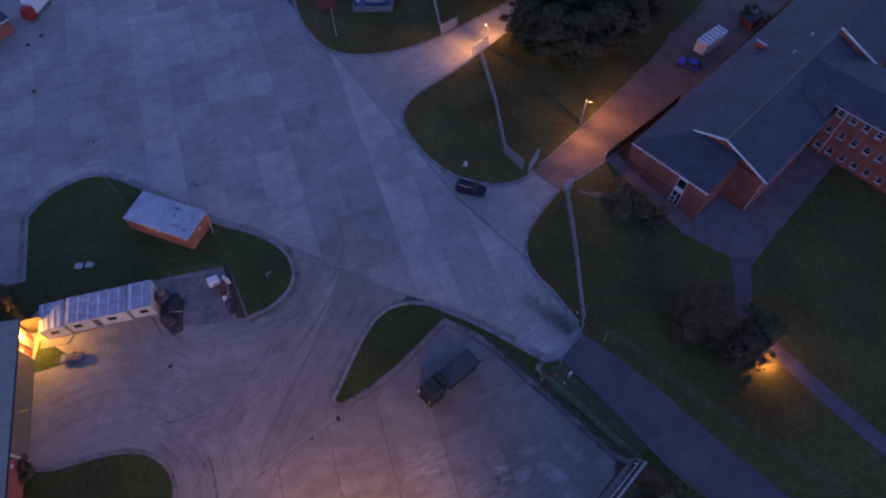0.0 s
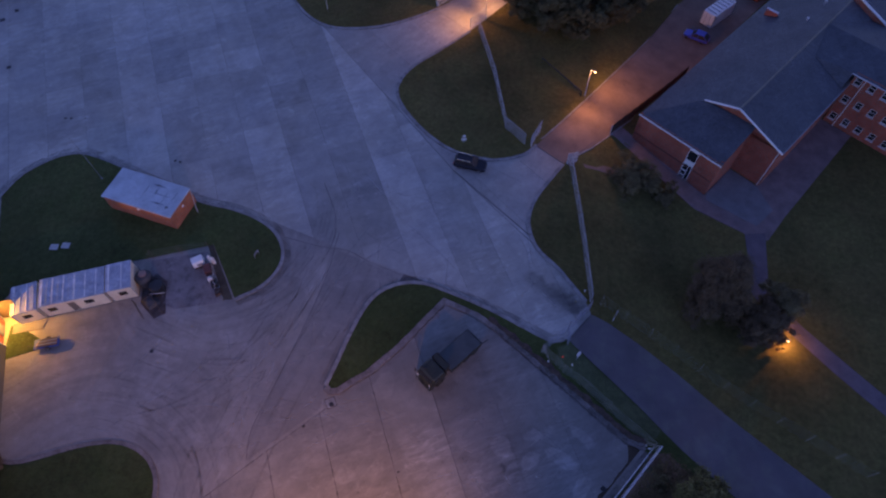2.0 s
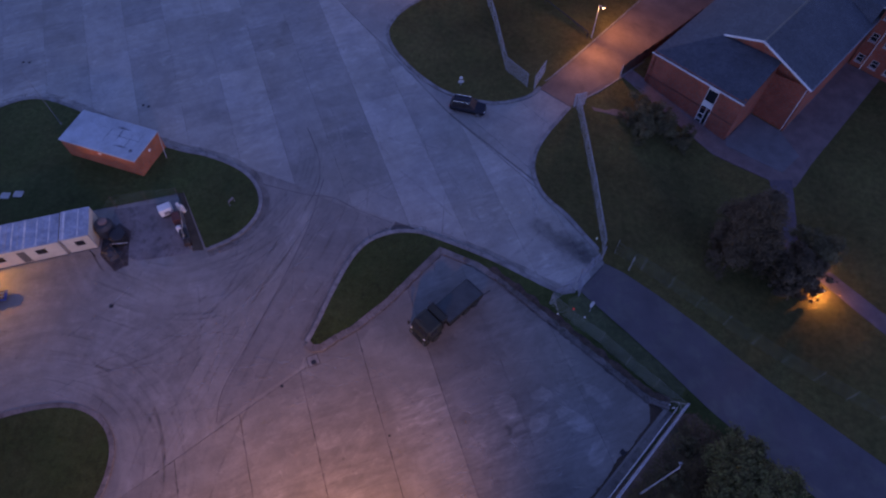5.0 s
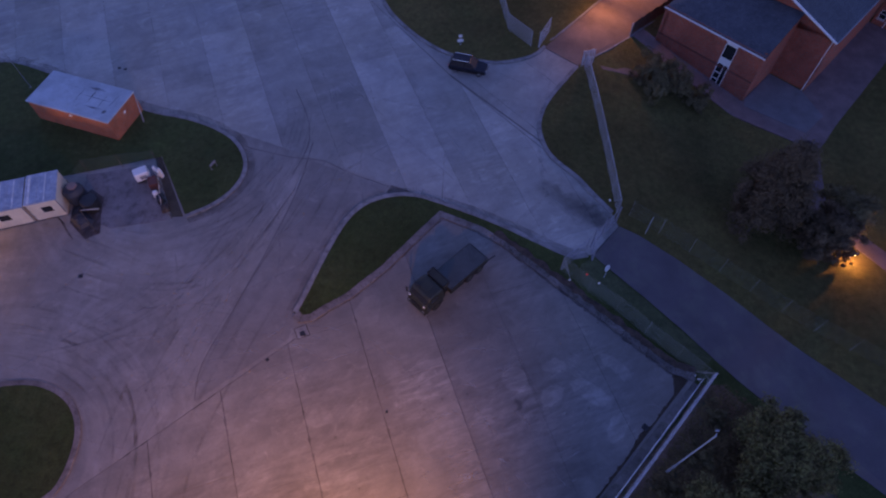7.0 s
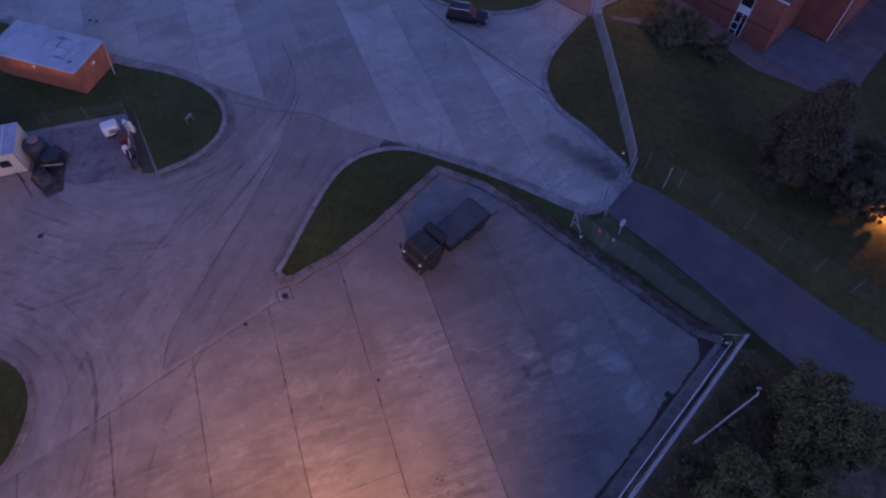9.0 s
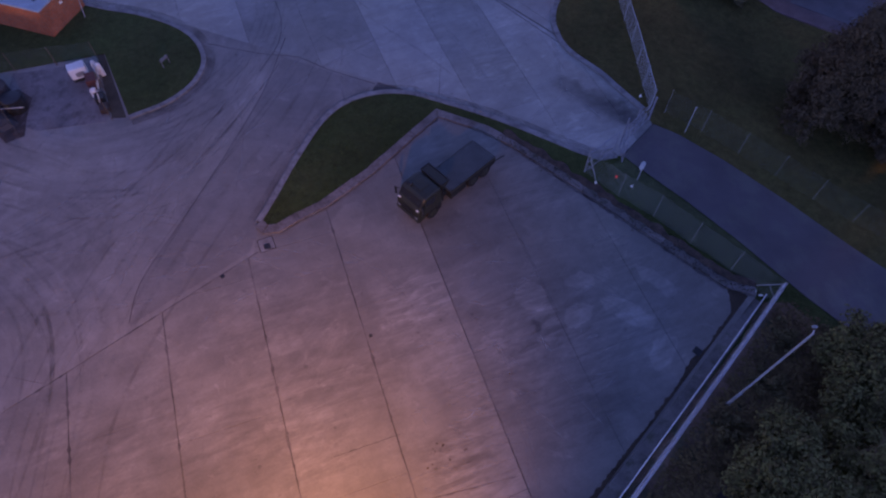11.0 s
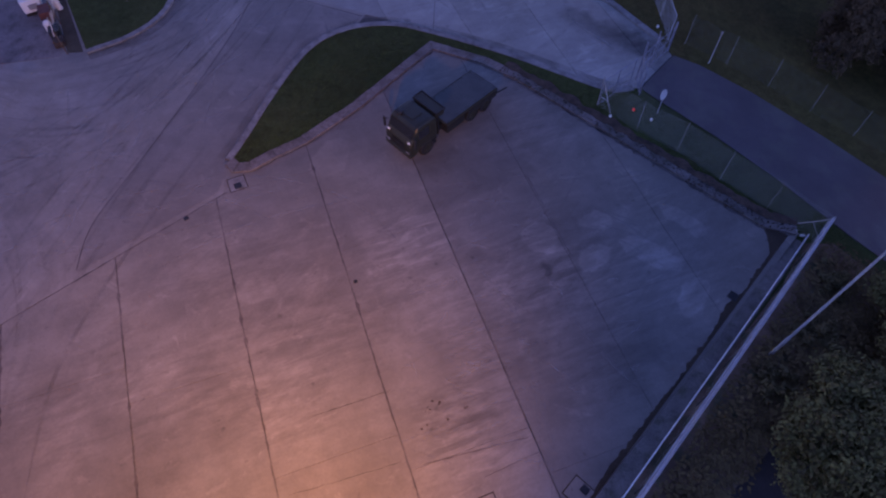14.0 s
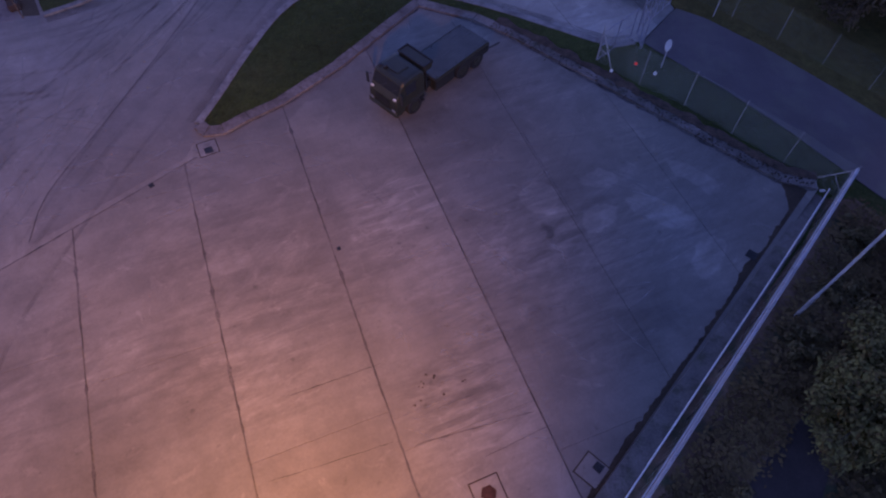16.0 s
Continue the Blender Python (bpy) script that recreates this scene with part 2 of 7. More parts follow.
def mesh_wire(name, pitch, wire, color):
    """Woven wire: a see-through sheet with wires of the given pitch and width in metres."""
    m, nt, b = nodes_of(name)
    b.inputs["Base Color"].default_value = (*color, 1)
    b.inputs["Metallic"].default_value, b.inputs["Roughness"].default_value = 0.3, 0.5
    co = nt.nodes.new("ShaderNodeTexCoord")
    sep = nt.nodes.new("ShaderNodeSeparateXYZ")
    nt.links.new(co.outputs["UV"], sep.inputs[0])
    lines = []
    for axis, size in ((0, pitch[0]), (1, pitch[1])):
        md = nt.nodes.new("ShaderNodeMath")
        md.operation = "PINGPONG"
        md.inputs[1].default_value = size / 2
        nt.links.new(sep.outputs[axis], md.inputs[0])
        lt = nt.nodes.new("ShaderNodeMath")
        lt.operation = "LESS_THAN"
        lt.inputs[1].default_value = wire / 2
        nt.links.new(md.outputs[0], lt.inputs[0])
        lines.append(lt.outputs[0])
    mx = nt.nodes.new("ShaderNodeMath")
    mx.operation = "MAXIMUM"
    nt.links.new(lines[0], mx.inputs[0])
    nt.links.new(lines[1], mx.inputs[1])
    nt.links.new(mx.outputs[0], b.inputs["Alpha"])
    return m


def faded(nt, inner=0.25):
    """One in the middle of a flat thing, falling to nothing at its rim."""
    co = nt.nodes.new("ShaderNodeTexCoord")
    mp = nt.nodes.new("ShaderNodeMapping")
    mp.inputs["Location"].default_value = (-1, -1, 0)
    mp.inputs["Scale"].default_value = (2, 2, 0)
    nt.links.new(co.outputs["Generated"], mp.inputs["Vector"])
    ln = nt.nodes.new("ShaderNodeVectorMath")
    ln.operation = "LENGTH"
    nt.links.new(mp.outputs[0], ln.inputs[0])
    r = nt.nodes.new("ShaderNodeMapRange")
    r.interpolation_type = "SMOOTHSTEP"
    r.inputs["From Min"].default_value, r.inputs["From Max"].default_value = 0.95, inner
    nt.links.new(ln.outputs["Value"], r.inputs["Value"])
    return r.outputs[0]


def leafy(name, color, light):
    m, nt, b = nodes_of(name)
    g = nt.nodes.new("ShaderNodeNewGeometry")
    c = blend(nt, g.outputs["Random Per Island"], color, light)
    f = noisy(nt, position(nt), 0.6, 3, 0.6, 1.35)
    nt.links.new(tint(nt, c, f), b.inputs["Base Color"])
    b.inputs["Roughness"].default_value = 0.8
    b.inputs["Specular IOR Level"].default_value = 0.2
    return m


def glowing(name, color, strength):
    m, nt, b = nodes_of(name)
    b.inputs["Base Color"].default_value = (*color, 1)
    b.inputs["Emission Color"].default_value = (*color, 1)
    b.inputs["Emission Strength"].default_value = strength
    return m


def glassy(name, color=(0.02, 0.025, 0.03)):
    m, nt, b = nodes_of(name)
    b.inputs["Base Color"].default_value = (*color, 1)
    b.inputs["Roughness"].default_value = 0.2
    return m


def slates(name, color):
    m, nt, b = nodes_of(name)
    co = nt.nodes.new("ShaderNodeTexCoord")
    t = nt.nodes.new("ShaderNodeTexBrick")
    t.inputs["Scale"].default_value = 1.0
    t.inputs["Brick Width"].default_value, t.inputs["Row Height"].default_value = 0.4, 0.3
    t.inputs["Mortar Size"].default_value = 0.012
    t.inputs["Color1"].default_value = (*color, 1)
    t.inputs["Color2"].default_value = (color[0] * 0.7, color[1] * 0.72, color[2] * 0.75, 1)
    t.inputs["Mortar"].default_value = (0.02, 0.02, 0.02, 1)
    nt.links.new(co.outputs["UV"], t.inputs["Vector"])
    p = position(nt)
    f = product(nt, noisy(nt, p, 0.25, 5, 0.75, 1.25), noisy(nt, p, 2.5, 4, 0.85, 1.15))
    nt.links.new(tint(nt, t.outputs["Color"], f), b.inputs["Base Color"])
    b.inputs["Roughness"].default_value = 0.6
    bump(nt, b, t.outputs["Fac"], -0.5, 0.015)
    return m


THROAT_ZONES = [(12.1, 33.5, 3.4, 2.0, -40, "dark", -0.78), (9.0, 35.8, 2.6, 1.4, -42, "dark", -0.5), (13.6, 32.6, 1.6, 1.3, -40, "dark", -0.5), (-4.0, 46.0, 7.0, 3.0, -60, "chalk", 0.22), (3.0, 38.0, 6.0, 3.0, -60, "chalk", 0.28), (9.5, 30.6, 2.2, 1.2, -30, "chalk", 0.3)]
M_SLAB = concrete("worn concrete", (0.312, 0.315, 0.302), 0.13, 0.13, 69.5, 1.0, zones=THROAT_ZONES)
M_SLABPALE = concrete("pale newer concrete", (0.35, 0.352, 0.338), 0.08, 0.13, 69.5, 1.0, zones=THROAT_ZONES)
M_SLABDULL = concrete("dull older concrete", (0.264, 0.266, 0.256), 0.1, 0.13, 69.5, 1.0)
M_APRON = concrete("dull apron concrete", (0.212, 0.202, 0.188), 0.05, 0.16, zones=APRON_ZONES)
# darker tone of the apron concrete, used for its eastern lanes
M_APRONDULL = concrete("darkened apron concrete", (0.172, 0.165, 0.156), 0.04, 0.16, zones=APRON_ZONES)
M_YARD = concrete("yard concrete", (0.25, 0.24, 0.228), 0.03, 0.15, 100, 0.4, (((-41.5, 5.0), 27), ((-33.0, 37.0), 21), ((-33.5, 18.5), 8)))
M_YARDDULL = concrete("dull yard concrete", (0.205, 0.197, 0.19), 0.03, 0.13, 100, 0.5)
M_ROAD4 = concrete("road concrete", (0.3, 0.297, 0.285), 0.06, 0.1, 45)
M_JOINT = plain("joint sealant", (0.115, 0.105, 0.1), 0.85, vary=0.5, large=0.5)
M_KERB = plain("kerb concrete", (0.235, 0.23, 0.225), 0.85, vary=0.25, large=0.8, small=5, second=(0.15, 0.14, 0.13))
M_KERBDULL = plain("dull mossy kerb", (0.185, 0.162, 0.15), 0.9, vary=0.3, large=0.5, small=4, second=(0.135, 0.112, 0.1))
M_PLINTH = plain("mossy edge concrete", (0.14, 0.126, 0.118), 0.9, vary=0.35, large=0.6, second=(0.08, 0.08, 0.06))
M_ASPHALT = plain("asphalt", (0.1, 0.086, 0.094), 0.85, vary=0.22, large=0.2, small=18, second=(0.115, 0.108, 0.105))
M_HARD = plain("stained hardstanding", (0.195, 0.176, 0.176), 0.85, vary=0.3, large=0.4, second=(0.11, 0.1, 0.1))
M_PATH = plain("path paving", (0.19, 0.13, 0.105), 0.9, vary=0.25, large=0.3, small=7)
M_FLAG = plain("concrete flags", (0.175, 0.165, 0.17), 0.85, vary=0.2)
M_BLOCK = plain("block paving", (0.2, 0.135, 0.13), 0.85, vary=0.25, large=0.5, small=9)
M_WALK = plain("worn tarmac path", (0.125, 0.098, 0.11), 0.85, vary=0.25, large=0.5, small=9)
M_GRASS = grass("mown grass", (0.05, 0.08, 0.024), (0.076, 0.088, 0.033))
M_VERGE = grass("rough pale verge grass", (0.075, 0.105, 0.05), (0.11, 0.125, 0.065))
M_LAWN = grass("rough lawn", (0.099, 0.096, 0.03), (0.14, 0.106, 0.039))
M_SOIL = plain("moss and soil", (0.05, 0.034, 0.022), 0.95, vary=0.4)
M_BRICK = brick("red brick", (0.48, 0.105, 0.058), (0.2, 0.14, 0.11))
M_BRICK2 = brick("orange brick", (0.55, 0.15, 0.06), (0.26, 0.17, 0.12))
M_SLATE = slates("grey roof tiles", (0.074, 0.084, 0.1))
M_WHITE = plain("white paint", (0.74, 0.74, 0.73), 0.5, vary=0.1)
M_CREAM = plain("cream panel", (0.66, 0.58, 0.44), 0.6, vary=0.1)
M_BEIGE = plain("beige cladding", (0.18, 0.155, 0.1), 0.6, vary=0.12)
M_ROOFBLUE = plain("coated steel roof", (0.33, 0.37, 0.44), 0.45, 0.2, vary=0.25, large=0.9, second=(0.42, 0.45, 0.5))
M_ROOFRIB = plain("pale roof strip", (0.62, 0.63, 0.64), 0.6, vary=0.3, large=1.6)
M_FELT = plain("pale roof felt", (0.36, 0.44, 0.49), 0.8, vary=0.2, large=0.5)
M_FRAME = plain("greyed white window paint", (0.46, 0.45, 0.46), 0.6, vary=0.15)
M_SHEDROOF = plain("shed roof sheet", (0.22, 0.26, 0.22), 0.5, 0.1, vary=0.12)
M_GALV = plain("galvanised steel", (0.45, 0.48, 0.53), 0.5, 0.2, vary=0.2, large=2)
M_POST = plain("concrete post", (0.42, 0.41, 0.39), 0.85, vary=0.2, large=2)
M_DARK = plain("dark steel", (0.03, 0.032, 0.034), 0.5, 0.3, vary=0.2)
M_TIMBER = plain("weathered timber", (0.16, 0.11, 0.07), 0.85, vary=0.3, large=1.5)
M_DARKTIMBER = plain("dark stained timber", (0.05, 0.032, 0.025), 0.85, vary=0.3, large=1.5)
M_GLASS = glassy("window glass")
M_CARGLASS = plain("tinted car glass", (0.012, 0.013, 0.016), 0.5, 0.0, vary=0.05, relief=0)
M_SCRUB = plain("scrub soil", (0.17, 0.098, 0.064), 0.95, vary=0.4, large=0.35, small=4, second=(0.06, 0.07, 0.035))
M_BARE = plain("dark bare ground", (0.048, 0.034, 0.032), 0.9, vary=0.25, large=0.5)
M_OLIVE = plain("olive drab paint", (0.027, 0.029, 0.018), 0.42, vary=0.25, large=1.2, small=14)
M_TARP = plain("olive load deck", (0.058, 0.07, 0.07), 0.42, vary=0.25, large=0.9)
# near-black colour holds the shade beneath the lorry's load deck
M_UNDERSHADE = plain("shaded underbody", (0.016, 0.016, 0.014), 0.8, vary=0.2)
M_RUBBER = plain("tyre rubber", (0.02, 0.02, 0.02), 0.85, vary=0.2)
M_CARDARK = plain("dark metallic paint", (0.022, 0.022, 0.028), 0.25, 0.4, vary=0.05, relief=0)
M_CARBLUE = plain("blue car paint", (0.06, 0.08, 0.42), 0.3, 0.2, vary=0.05, relief=0)
M_CHROME = plain("bright metal", (0.7, 0.7, 0.7), 0.2, 1.0, vary=0.05, relief=0)
M_RED = plain("red paint", (0.45, 0.03, 0.02), 0.5, vary=0.15)
M_RUST = plain("red-brown paint", (0.15, 0.046, 0.034), 0.7, vary=0.25)
M_YELLOW = plain("yellow paint", (0.7, 0.5, 0.03), 0.5, vary=0.1)
M_BLUE = plain("blue paint", (0.06, 0.1, 0.28), 0.5, vary=0.2)
M_STEELGREY = plain("grey steel", (0.24, 0.25, 0.27), 0.55, 0.3, vary=0.2)
M_RUSTIRON = plain("rusted iron", (0.085, 0.035, 0.025), 0.8, 0.3, vary=0.35, large=3)
M_BARK = plain("bark", (0.06, 0.045, 0.03), 0.95, vary=0.35, large=3)
M_LEAF = leafy("tree leaves", (0.098, 0.07, 0.03), (0.19, 0.185, 0.062))
M_LEAFMID = leafy("shrub leaves", (0.115, 0.09, 0.045), (0.18, 0.15, 0.07))
M_LEAFDARK = leafy("dark leaves", (0.1, 0.07, 0.042), (0.13, 0.092, 0.052))
M_LEAFWOOD = leafy("wood leaves", (0.066, 0.06, 0.03), (0.095, 0.088, 0.04))
M_WIRE = mesh_wire("welded wire mesh", (0.075, 0.03), 0.0095, (0.45, 0.49, 0.56))
M_CHAIN = mesh_wire("chain link wire", (0.06, 0.06), 0.0032, (0.2, 0.25, 0.21))
M_GATEWIRE = mesh_wire("gate wire mesh", (0.075, 0.04), 0.003, (0.27, 0.29, 0.35))
M_GATESTEEL = plain("dull gate steel", (0.27, 0.28, 0.33), 0.55, 0.2, vary=0.25, large=2)
M_COIL = plain("bright new barbed wire", (0.6, 0.62, 0.68), 0.5, 0.1, vary=0.15, large=2)
M_CHAINPALE = mesh_wire("galvanised chain link", (0.06, 0.06), 0.0048, (0.36, 0.42, 0.4))
M_TYREMARK, _nt, _b = nodes_of("rubber mark")
_b.inputs["Base Color"].default_value = (0.05, 0.048, 0.046, 1)
_b.inputs["Roughness"].default_value = 0.9
_nt.links.new(noisy(_nt, position(_nt), 0.3, 5, -0.05, 0.2, 0.6), _b.inputs["Alpha"])
M_GRIME, _nt, _b = nodes_of("swept grime")
_b.inputs["Base Color"].default_value = (0.06, 0.055, 0.05, 1)
_b.inputs["Roughness"].default_value = 0.9
_nt.links.new(noisy(_nt, position(_nt), 0.5, 6, 0.0, 0.22, 0.7, 0.35, 0.72), _b.inputs["Alpha"])
M_PATCH, _nt, _b = nodes_of("damp felt patch")
_b.inputs["Base Color"].default_value = (0.1, 0.11, 0.14, 1)
_b.inputs["Roughness"].default_value = 0.5
_nt.links.new(product(_nt, noisy(_nt, position(_nt), 0.9, 5, 0.0, 1.0, 0.65, 0.3, 0.7), faded(_nt), 0.42), _b.inputs["Alpha"])
M_SCUFF, _nt, _b = nodes_of("pale scuff")
_b.inputs["Base Color"].default_value = (0.46, 0.45, 0.43, 1)
_b.inputs["Roughness"].default_value = 0.85
_nt.links.new(noisy(_nt, position(_nt), 0.8, 6, -0.1, 0.3, 0.7, 0.35, 0.72), _b.inputs["Alpha"])
G_SODIUM = glowing("sodium lamp", (1.0, 0.55, 0.16), 9)
G_SODIUM_BIG = glowing("sodium lantern", (1.0, 0.58, 0.16), 30)
G_RED = glowing("red lamp", (1.0, 0.07, 0.03), 0.09)
G_MARK = plain("pale marker", (0.85, 0.84, 0.78), 0.4, vary=0.05, relief=0)


# ---- mesh building ----
class Shape:
    """Vertices, faces and uvs of one mesh."""

    def __init__(self):
        self.v, self.f, self.uv = [], [], []

    def face(self, pts, uv=None):
        n = len(self.v)
        self.v += [tuple(p) for p in pts]
        self.f.append(tuple(range(n, n + len(pts))))
        self.uv.append(uv)
        return self

    def add(self, verts, faces, m=None):
        n = len(self.v)
        self.v += [tuple(m @ Vector(p)) if m else tuple(p) for p in verts]
        for f in faces:
            self.f.append(tuple(i + n for i in f))
            self.uv.append(None)
        return self

    def box(self, x, y, z, sx, sy, sz, m=None, c=0.0):
        """A box centred in x and y that stands on z, with chamfer c."""
        if c:
            bm = bmesh.new()
            bmesh.ops.create_cube(bm, size=1, matrix=Matrix.Translation((x, y, z + sz / 2)) @ Matrix.Diagonal((sx, sy, sz, 1)))
            bmesh.ops.bevel(bm, geom=bm.edges[:], offset=c, segments=1, affect="EDGES", profile=0.5)
            bm.verts.index_update()
            self.add([v.co[:] for v in bm.verts], [[v.index for v in f.verts] for f in bm.faces], m)
            bm.free()
            return self
        a, b, d = sx / 2, sy / 2, sz
        vs = [(x - a, y - b, z), (x + a, y - b, z), (x + a, y + b, z), (x - a, y + b, z)]
        vs += [(p, q, z + d) for p, q, _ in vs]
        return self.add(vs, [(3, 2, 1, 0), (4, 5, 6, 7), (0, 1, 5, 4), (1, 2, 6, 5), (2, 3, 7, 6), (3, 0, 4, 7)], m)

    def prism(self, poly, z0, z1, m=None):
        """A polygon (counter-clockwise) raised from z0 to z1."""
        n = len(poly)
        vs = [(x, y, z0) for x, y in poly] + [(x, y, z1) for x, y in poly]
        fs = [tuple(range(n - 1, -1, -1)), tuple(range(n, 2 * n))]
        fs += [(i, (i + 1) % n, n + (i + 1) % n, n + i) for i in range(n)]
        return self.add(vs, fs, m)

    def tube(self, p, q, r0, r1=None, n=8, m=None):
        p, q = Vector(p), Vector(q)
        r1 = r0 if r1 is None else r1
        t = (q - p).normalized()
        a = t.orthogonal().normalized()
        b = t.cross(a)
        vs = []
        for c, r in ((p, r0), (q, r1)):
            vs += [c + (a * math.cos(2 * math.pi * i / n) + b * math.sin(2 * math.pi * i / n)) * r for i in range(n)]
        fs = [(i, (i + 1) % n, n + (i + 1) % n, n + i) for i in range(n)] + [tuple(range(n - 1, -1, -1)), tuple(range(n, 2 * n))]
        return self.add(vs, fs, m)

    def lathe(self, profile, at, n=16, m=None):
        """Rings of (radius, height) round an upright axis."""
        k = len(profile)
        vs = [(at[0] + r * math.cos(2 * math.pi * i / n), at[1] + r * math.sin(2 * math.pi * i / n), at[2] + z) for r, z in profile for i in range(n)]
        fs = [(j * n + i, j * n + (i + 1) % n, (j + 1) * n + (i + 1) % n, (j + 1) * n + i) for j in range(k - 1) for i in range(n)]
        fs += [tuple(range(n - 1, -1, -1)), tuple(range((k - 1) * n, k * n))]
        return self.add(vs, fs, m)

    def data(self, name, material):
        me = bpy.data.meshes.new(name)
        me.from_pydata(self.v, [], self.f)
        if any(self.uv):
            layer = me.uv_layers.new(name="UVMap")
            k = 0
            for f, uv in zip(self.f, self.uv):
                for i in range(len(f)):
                    layer.data[k].uv = uv[i] if uv else (0, 0)
                    k += 1
        me.materials.append(material)
        me.update()
        return me


def part(name, shape, material, parent=None, label="", m=None):
    ob = new(name, shape.data(name, material))
    ob.parent = parent
    if m is not None:
        ob.matrix_basis = m
    if label:
        ob["label"] = label
    return ob


def thing(name, m, label, category, group="", kind=""):
    ob = new(name)
    ob.empty_display_size = 0.2
    ob.matrix_basis = m
    return tagged(ob, label, category, group, kind)


def structure(name, shape, material, label, category=""):
    return tagged(part(name, shape, material), label, category or name.split("_")[0], "", "structure")


def fall(x):
    """The land drops gently east of the yard."""
    u = min(1.0, max(0.0, (x - 15) / 20))
    return -2.95 * u * u * (3 - 2 * u)


def smooth(points, step=0.8, closed=False):
    """A smooth line through points of the plan."""
    pts = [Vector((p[0], p[1], 0)) for p in points]
    n, out = len(pts), []
    for i in range(n if closed else n - 1):
        a = pts[(i - 1) % n] if closed or i > 0 else pts[0] * 2 - pts[1]
        b, c = pts[i], pts[(i + 1) % n]
        d = pts[(i + 2) % n] if closed or i + 2 < n else c * 2 - b
        k = max(1, int((c - b).length / step))
        for j in range(k):
            s = j / k
            p = 0.5 * (2 * b + (c - a) * s + (2 * a - 5 * b + 4 * c - d) * s * s + (3 * b - a - 3 * c + d) * s ** 3)
            out.append((p.x, p.y))
    if not closed:
        out.append((pts[-1].x, pts[-1].y))
    return out


def drape(poly, lift, step=3.0, skirt=0.3, height=fall, wave=0.0):
    """A sheet with the given outline, laid over the land, with a skirt round its edge."""
    xs, ys = [p[0] for p in poly], [p[1] for p in poly]
    inner = []
    nx, ny = int((max(xs) - min(xs)) / step), int((max(ys) - min(ys)) / step)
    for i in range(1, nx + 1):
        for j in range(1, ny + 1):
            inner.append(Vector((min(xs) + i * step + 0.013 * (j % 3), min(ys) + j * step)))
    n = len(poly)
    vs, _, fs, _, _, _ = geometry.delaunay_2d_cdt([Vector(p[:2]) for p in poly] + inner, [(i, (i + 1) % n) for i in range(n)], [tuple(range(n))], 1, 0.001)
    s = Shape()
    z = lambda x, y: height(x) + lift + (wave * noise.noise((x * 0.25, y * 0.25, 0)) if wave else 0)
    s.add([(v.x, v.y, z(v.x, v.y)) for v in vs], fs)
    edge = [(p[0], p[1], z(p[0], p[1])) for p in poly]
    area = sum(poly[i][0] * poly[(i + 1) % n][1] - poly[(i + 1) % n][0] * poly[i][1] for i in range(n))
    if skirt:
        for i in range(n):
            a, b = edge[i], edge[(i + 1) % n]
            if area < 0:
                a, b = b, a
            s.face([(a[0], a[1], a[2] - skirt), (b[0], b[1], b[2] - skirt), b, a])
    return s


def ribbon(line, width, z0, z1, height=fall, side=0.0):
    """A band of rectangular section along a line; side shifts it to its left."""
    s = Shape()
    rings = []
    for i, p in enumerate(line):
        a, b = line[max(0, i - 1)], line[min(len(line) - 1, i + 1)]
        t = Vector((b[0] - a[0], b[1] - a[1])).normalized()
        nrm = Vector((-t.y, t.x))
        l, r = Vector(p) + nrm * (side + width / 2), Vector(p) + nrm * (side - width / 2)
        h = height(p[0])
        rings.append([(l.x, l.y, h + z0), (l.x, l.y, h + z1), (r.x, r.y, h + z1), (r.x, r.y, h + z0)])
    vs = [p for r in rings for p in r]
    fs = []
    for i in range(len(rings) - 1):
        k = 4 * i
        fs += [(k + j, k + 4 + j, k + 4 + (j + 1) % 4, k + (j + 1) % 4) for j in range(4)]
    fs += [(0, 1, 2, 3), (len(vs) - 1, len(vs) - 2, len(vs) - 3, len(vs) - 4)]
    return s.add(vs, fs)


def clip(poly, region):
    """The part of a convex polygon inside a convex, counter-clockwise region."""
    out = poly
    for i in range(len(region)):
        a, b = region[i], region[(i + 1) % len(region)]
        side = lambda p: (b[0] - a[0]) * (p[1] - a[1]) - (b[1] - a[1]) * (p[0] - a[0])
        src, out = out, []
        for j in range(len(src)):
            p, q = src[j], src[(j + 1) % len(src)]
            sp, sq = side(p), side(q)
            if sp >= 0:
                out.append(p)
            if sp * sq < 0:
                k = sp / (sp - sq)
                out.append((p[0] + (q[0] - p[0]) * k, p[1] + (q[1] - p[1]) * k))
        if len(out) < 3:
            return []
    return out

# ---- the land, the concrete and the roads ----
land = Shape()
edges = [-3000, -900, -300, -120] + list(range(-110, 14, 20)) + [15 + 2 * i for i in range(11)] + [60, 120, 300, 900, 3000]
rows_y = [-3000, -800, -200, -60, 0, 60, 120, 250, 800, 3000]
grid = [(x, y, fall(x) - 0.14) for y in rows_y for x in edges]
nx = len(edges)
land.add(grid, [(j * nx + i, j * nx + i + 1, (j + 1) * nx + i + 1, (j + 1) * nx + i) for j in range(len(rows_y) - 1) for i in range(nx - 1)])
structure("ground", land, M_LAWN, "dark rough grassland stretching away round the yard")

bed = Shape().prism([(-130, -60), (-15, -40), (5.2, -1.6), (20.0, 15.3), (-1.0, 30.0), (10.4, 27.9), (12.5, 28.0), (15.5, 31.6), (16.4, 34.0), (13.5, 56.2), (9, 62), (-1, 84), (-5, 135), (-130, 150)], -0.13, -0.035)
structure("pavement_bed", bed, M_JOINT, "dark joint filler bed under the concrete slabs", "pavement")

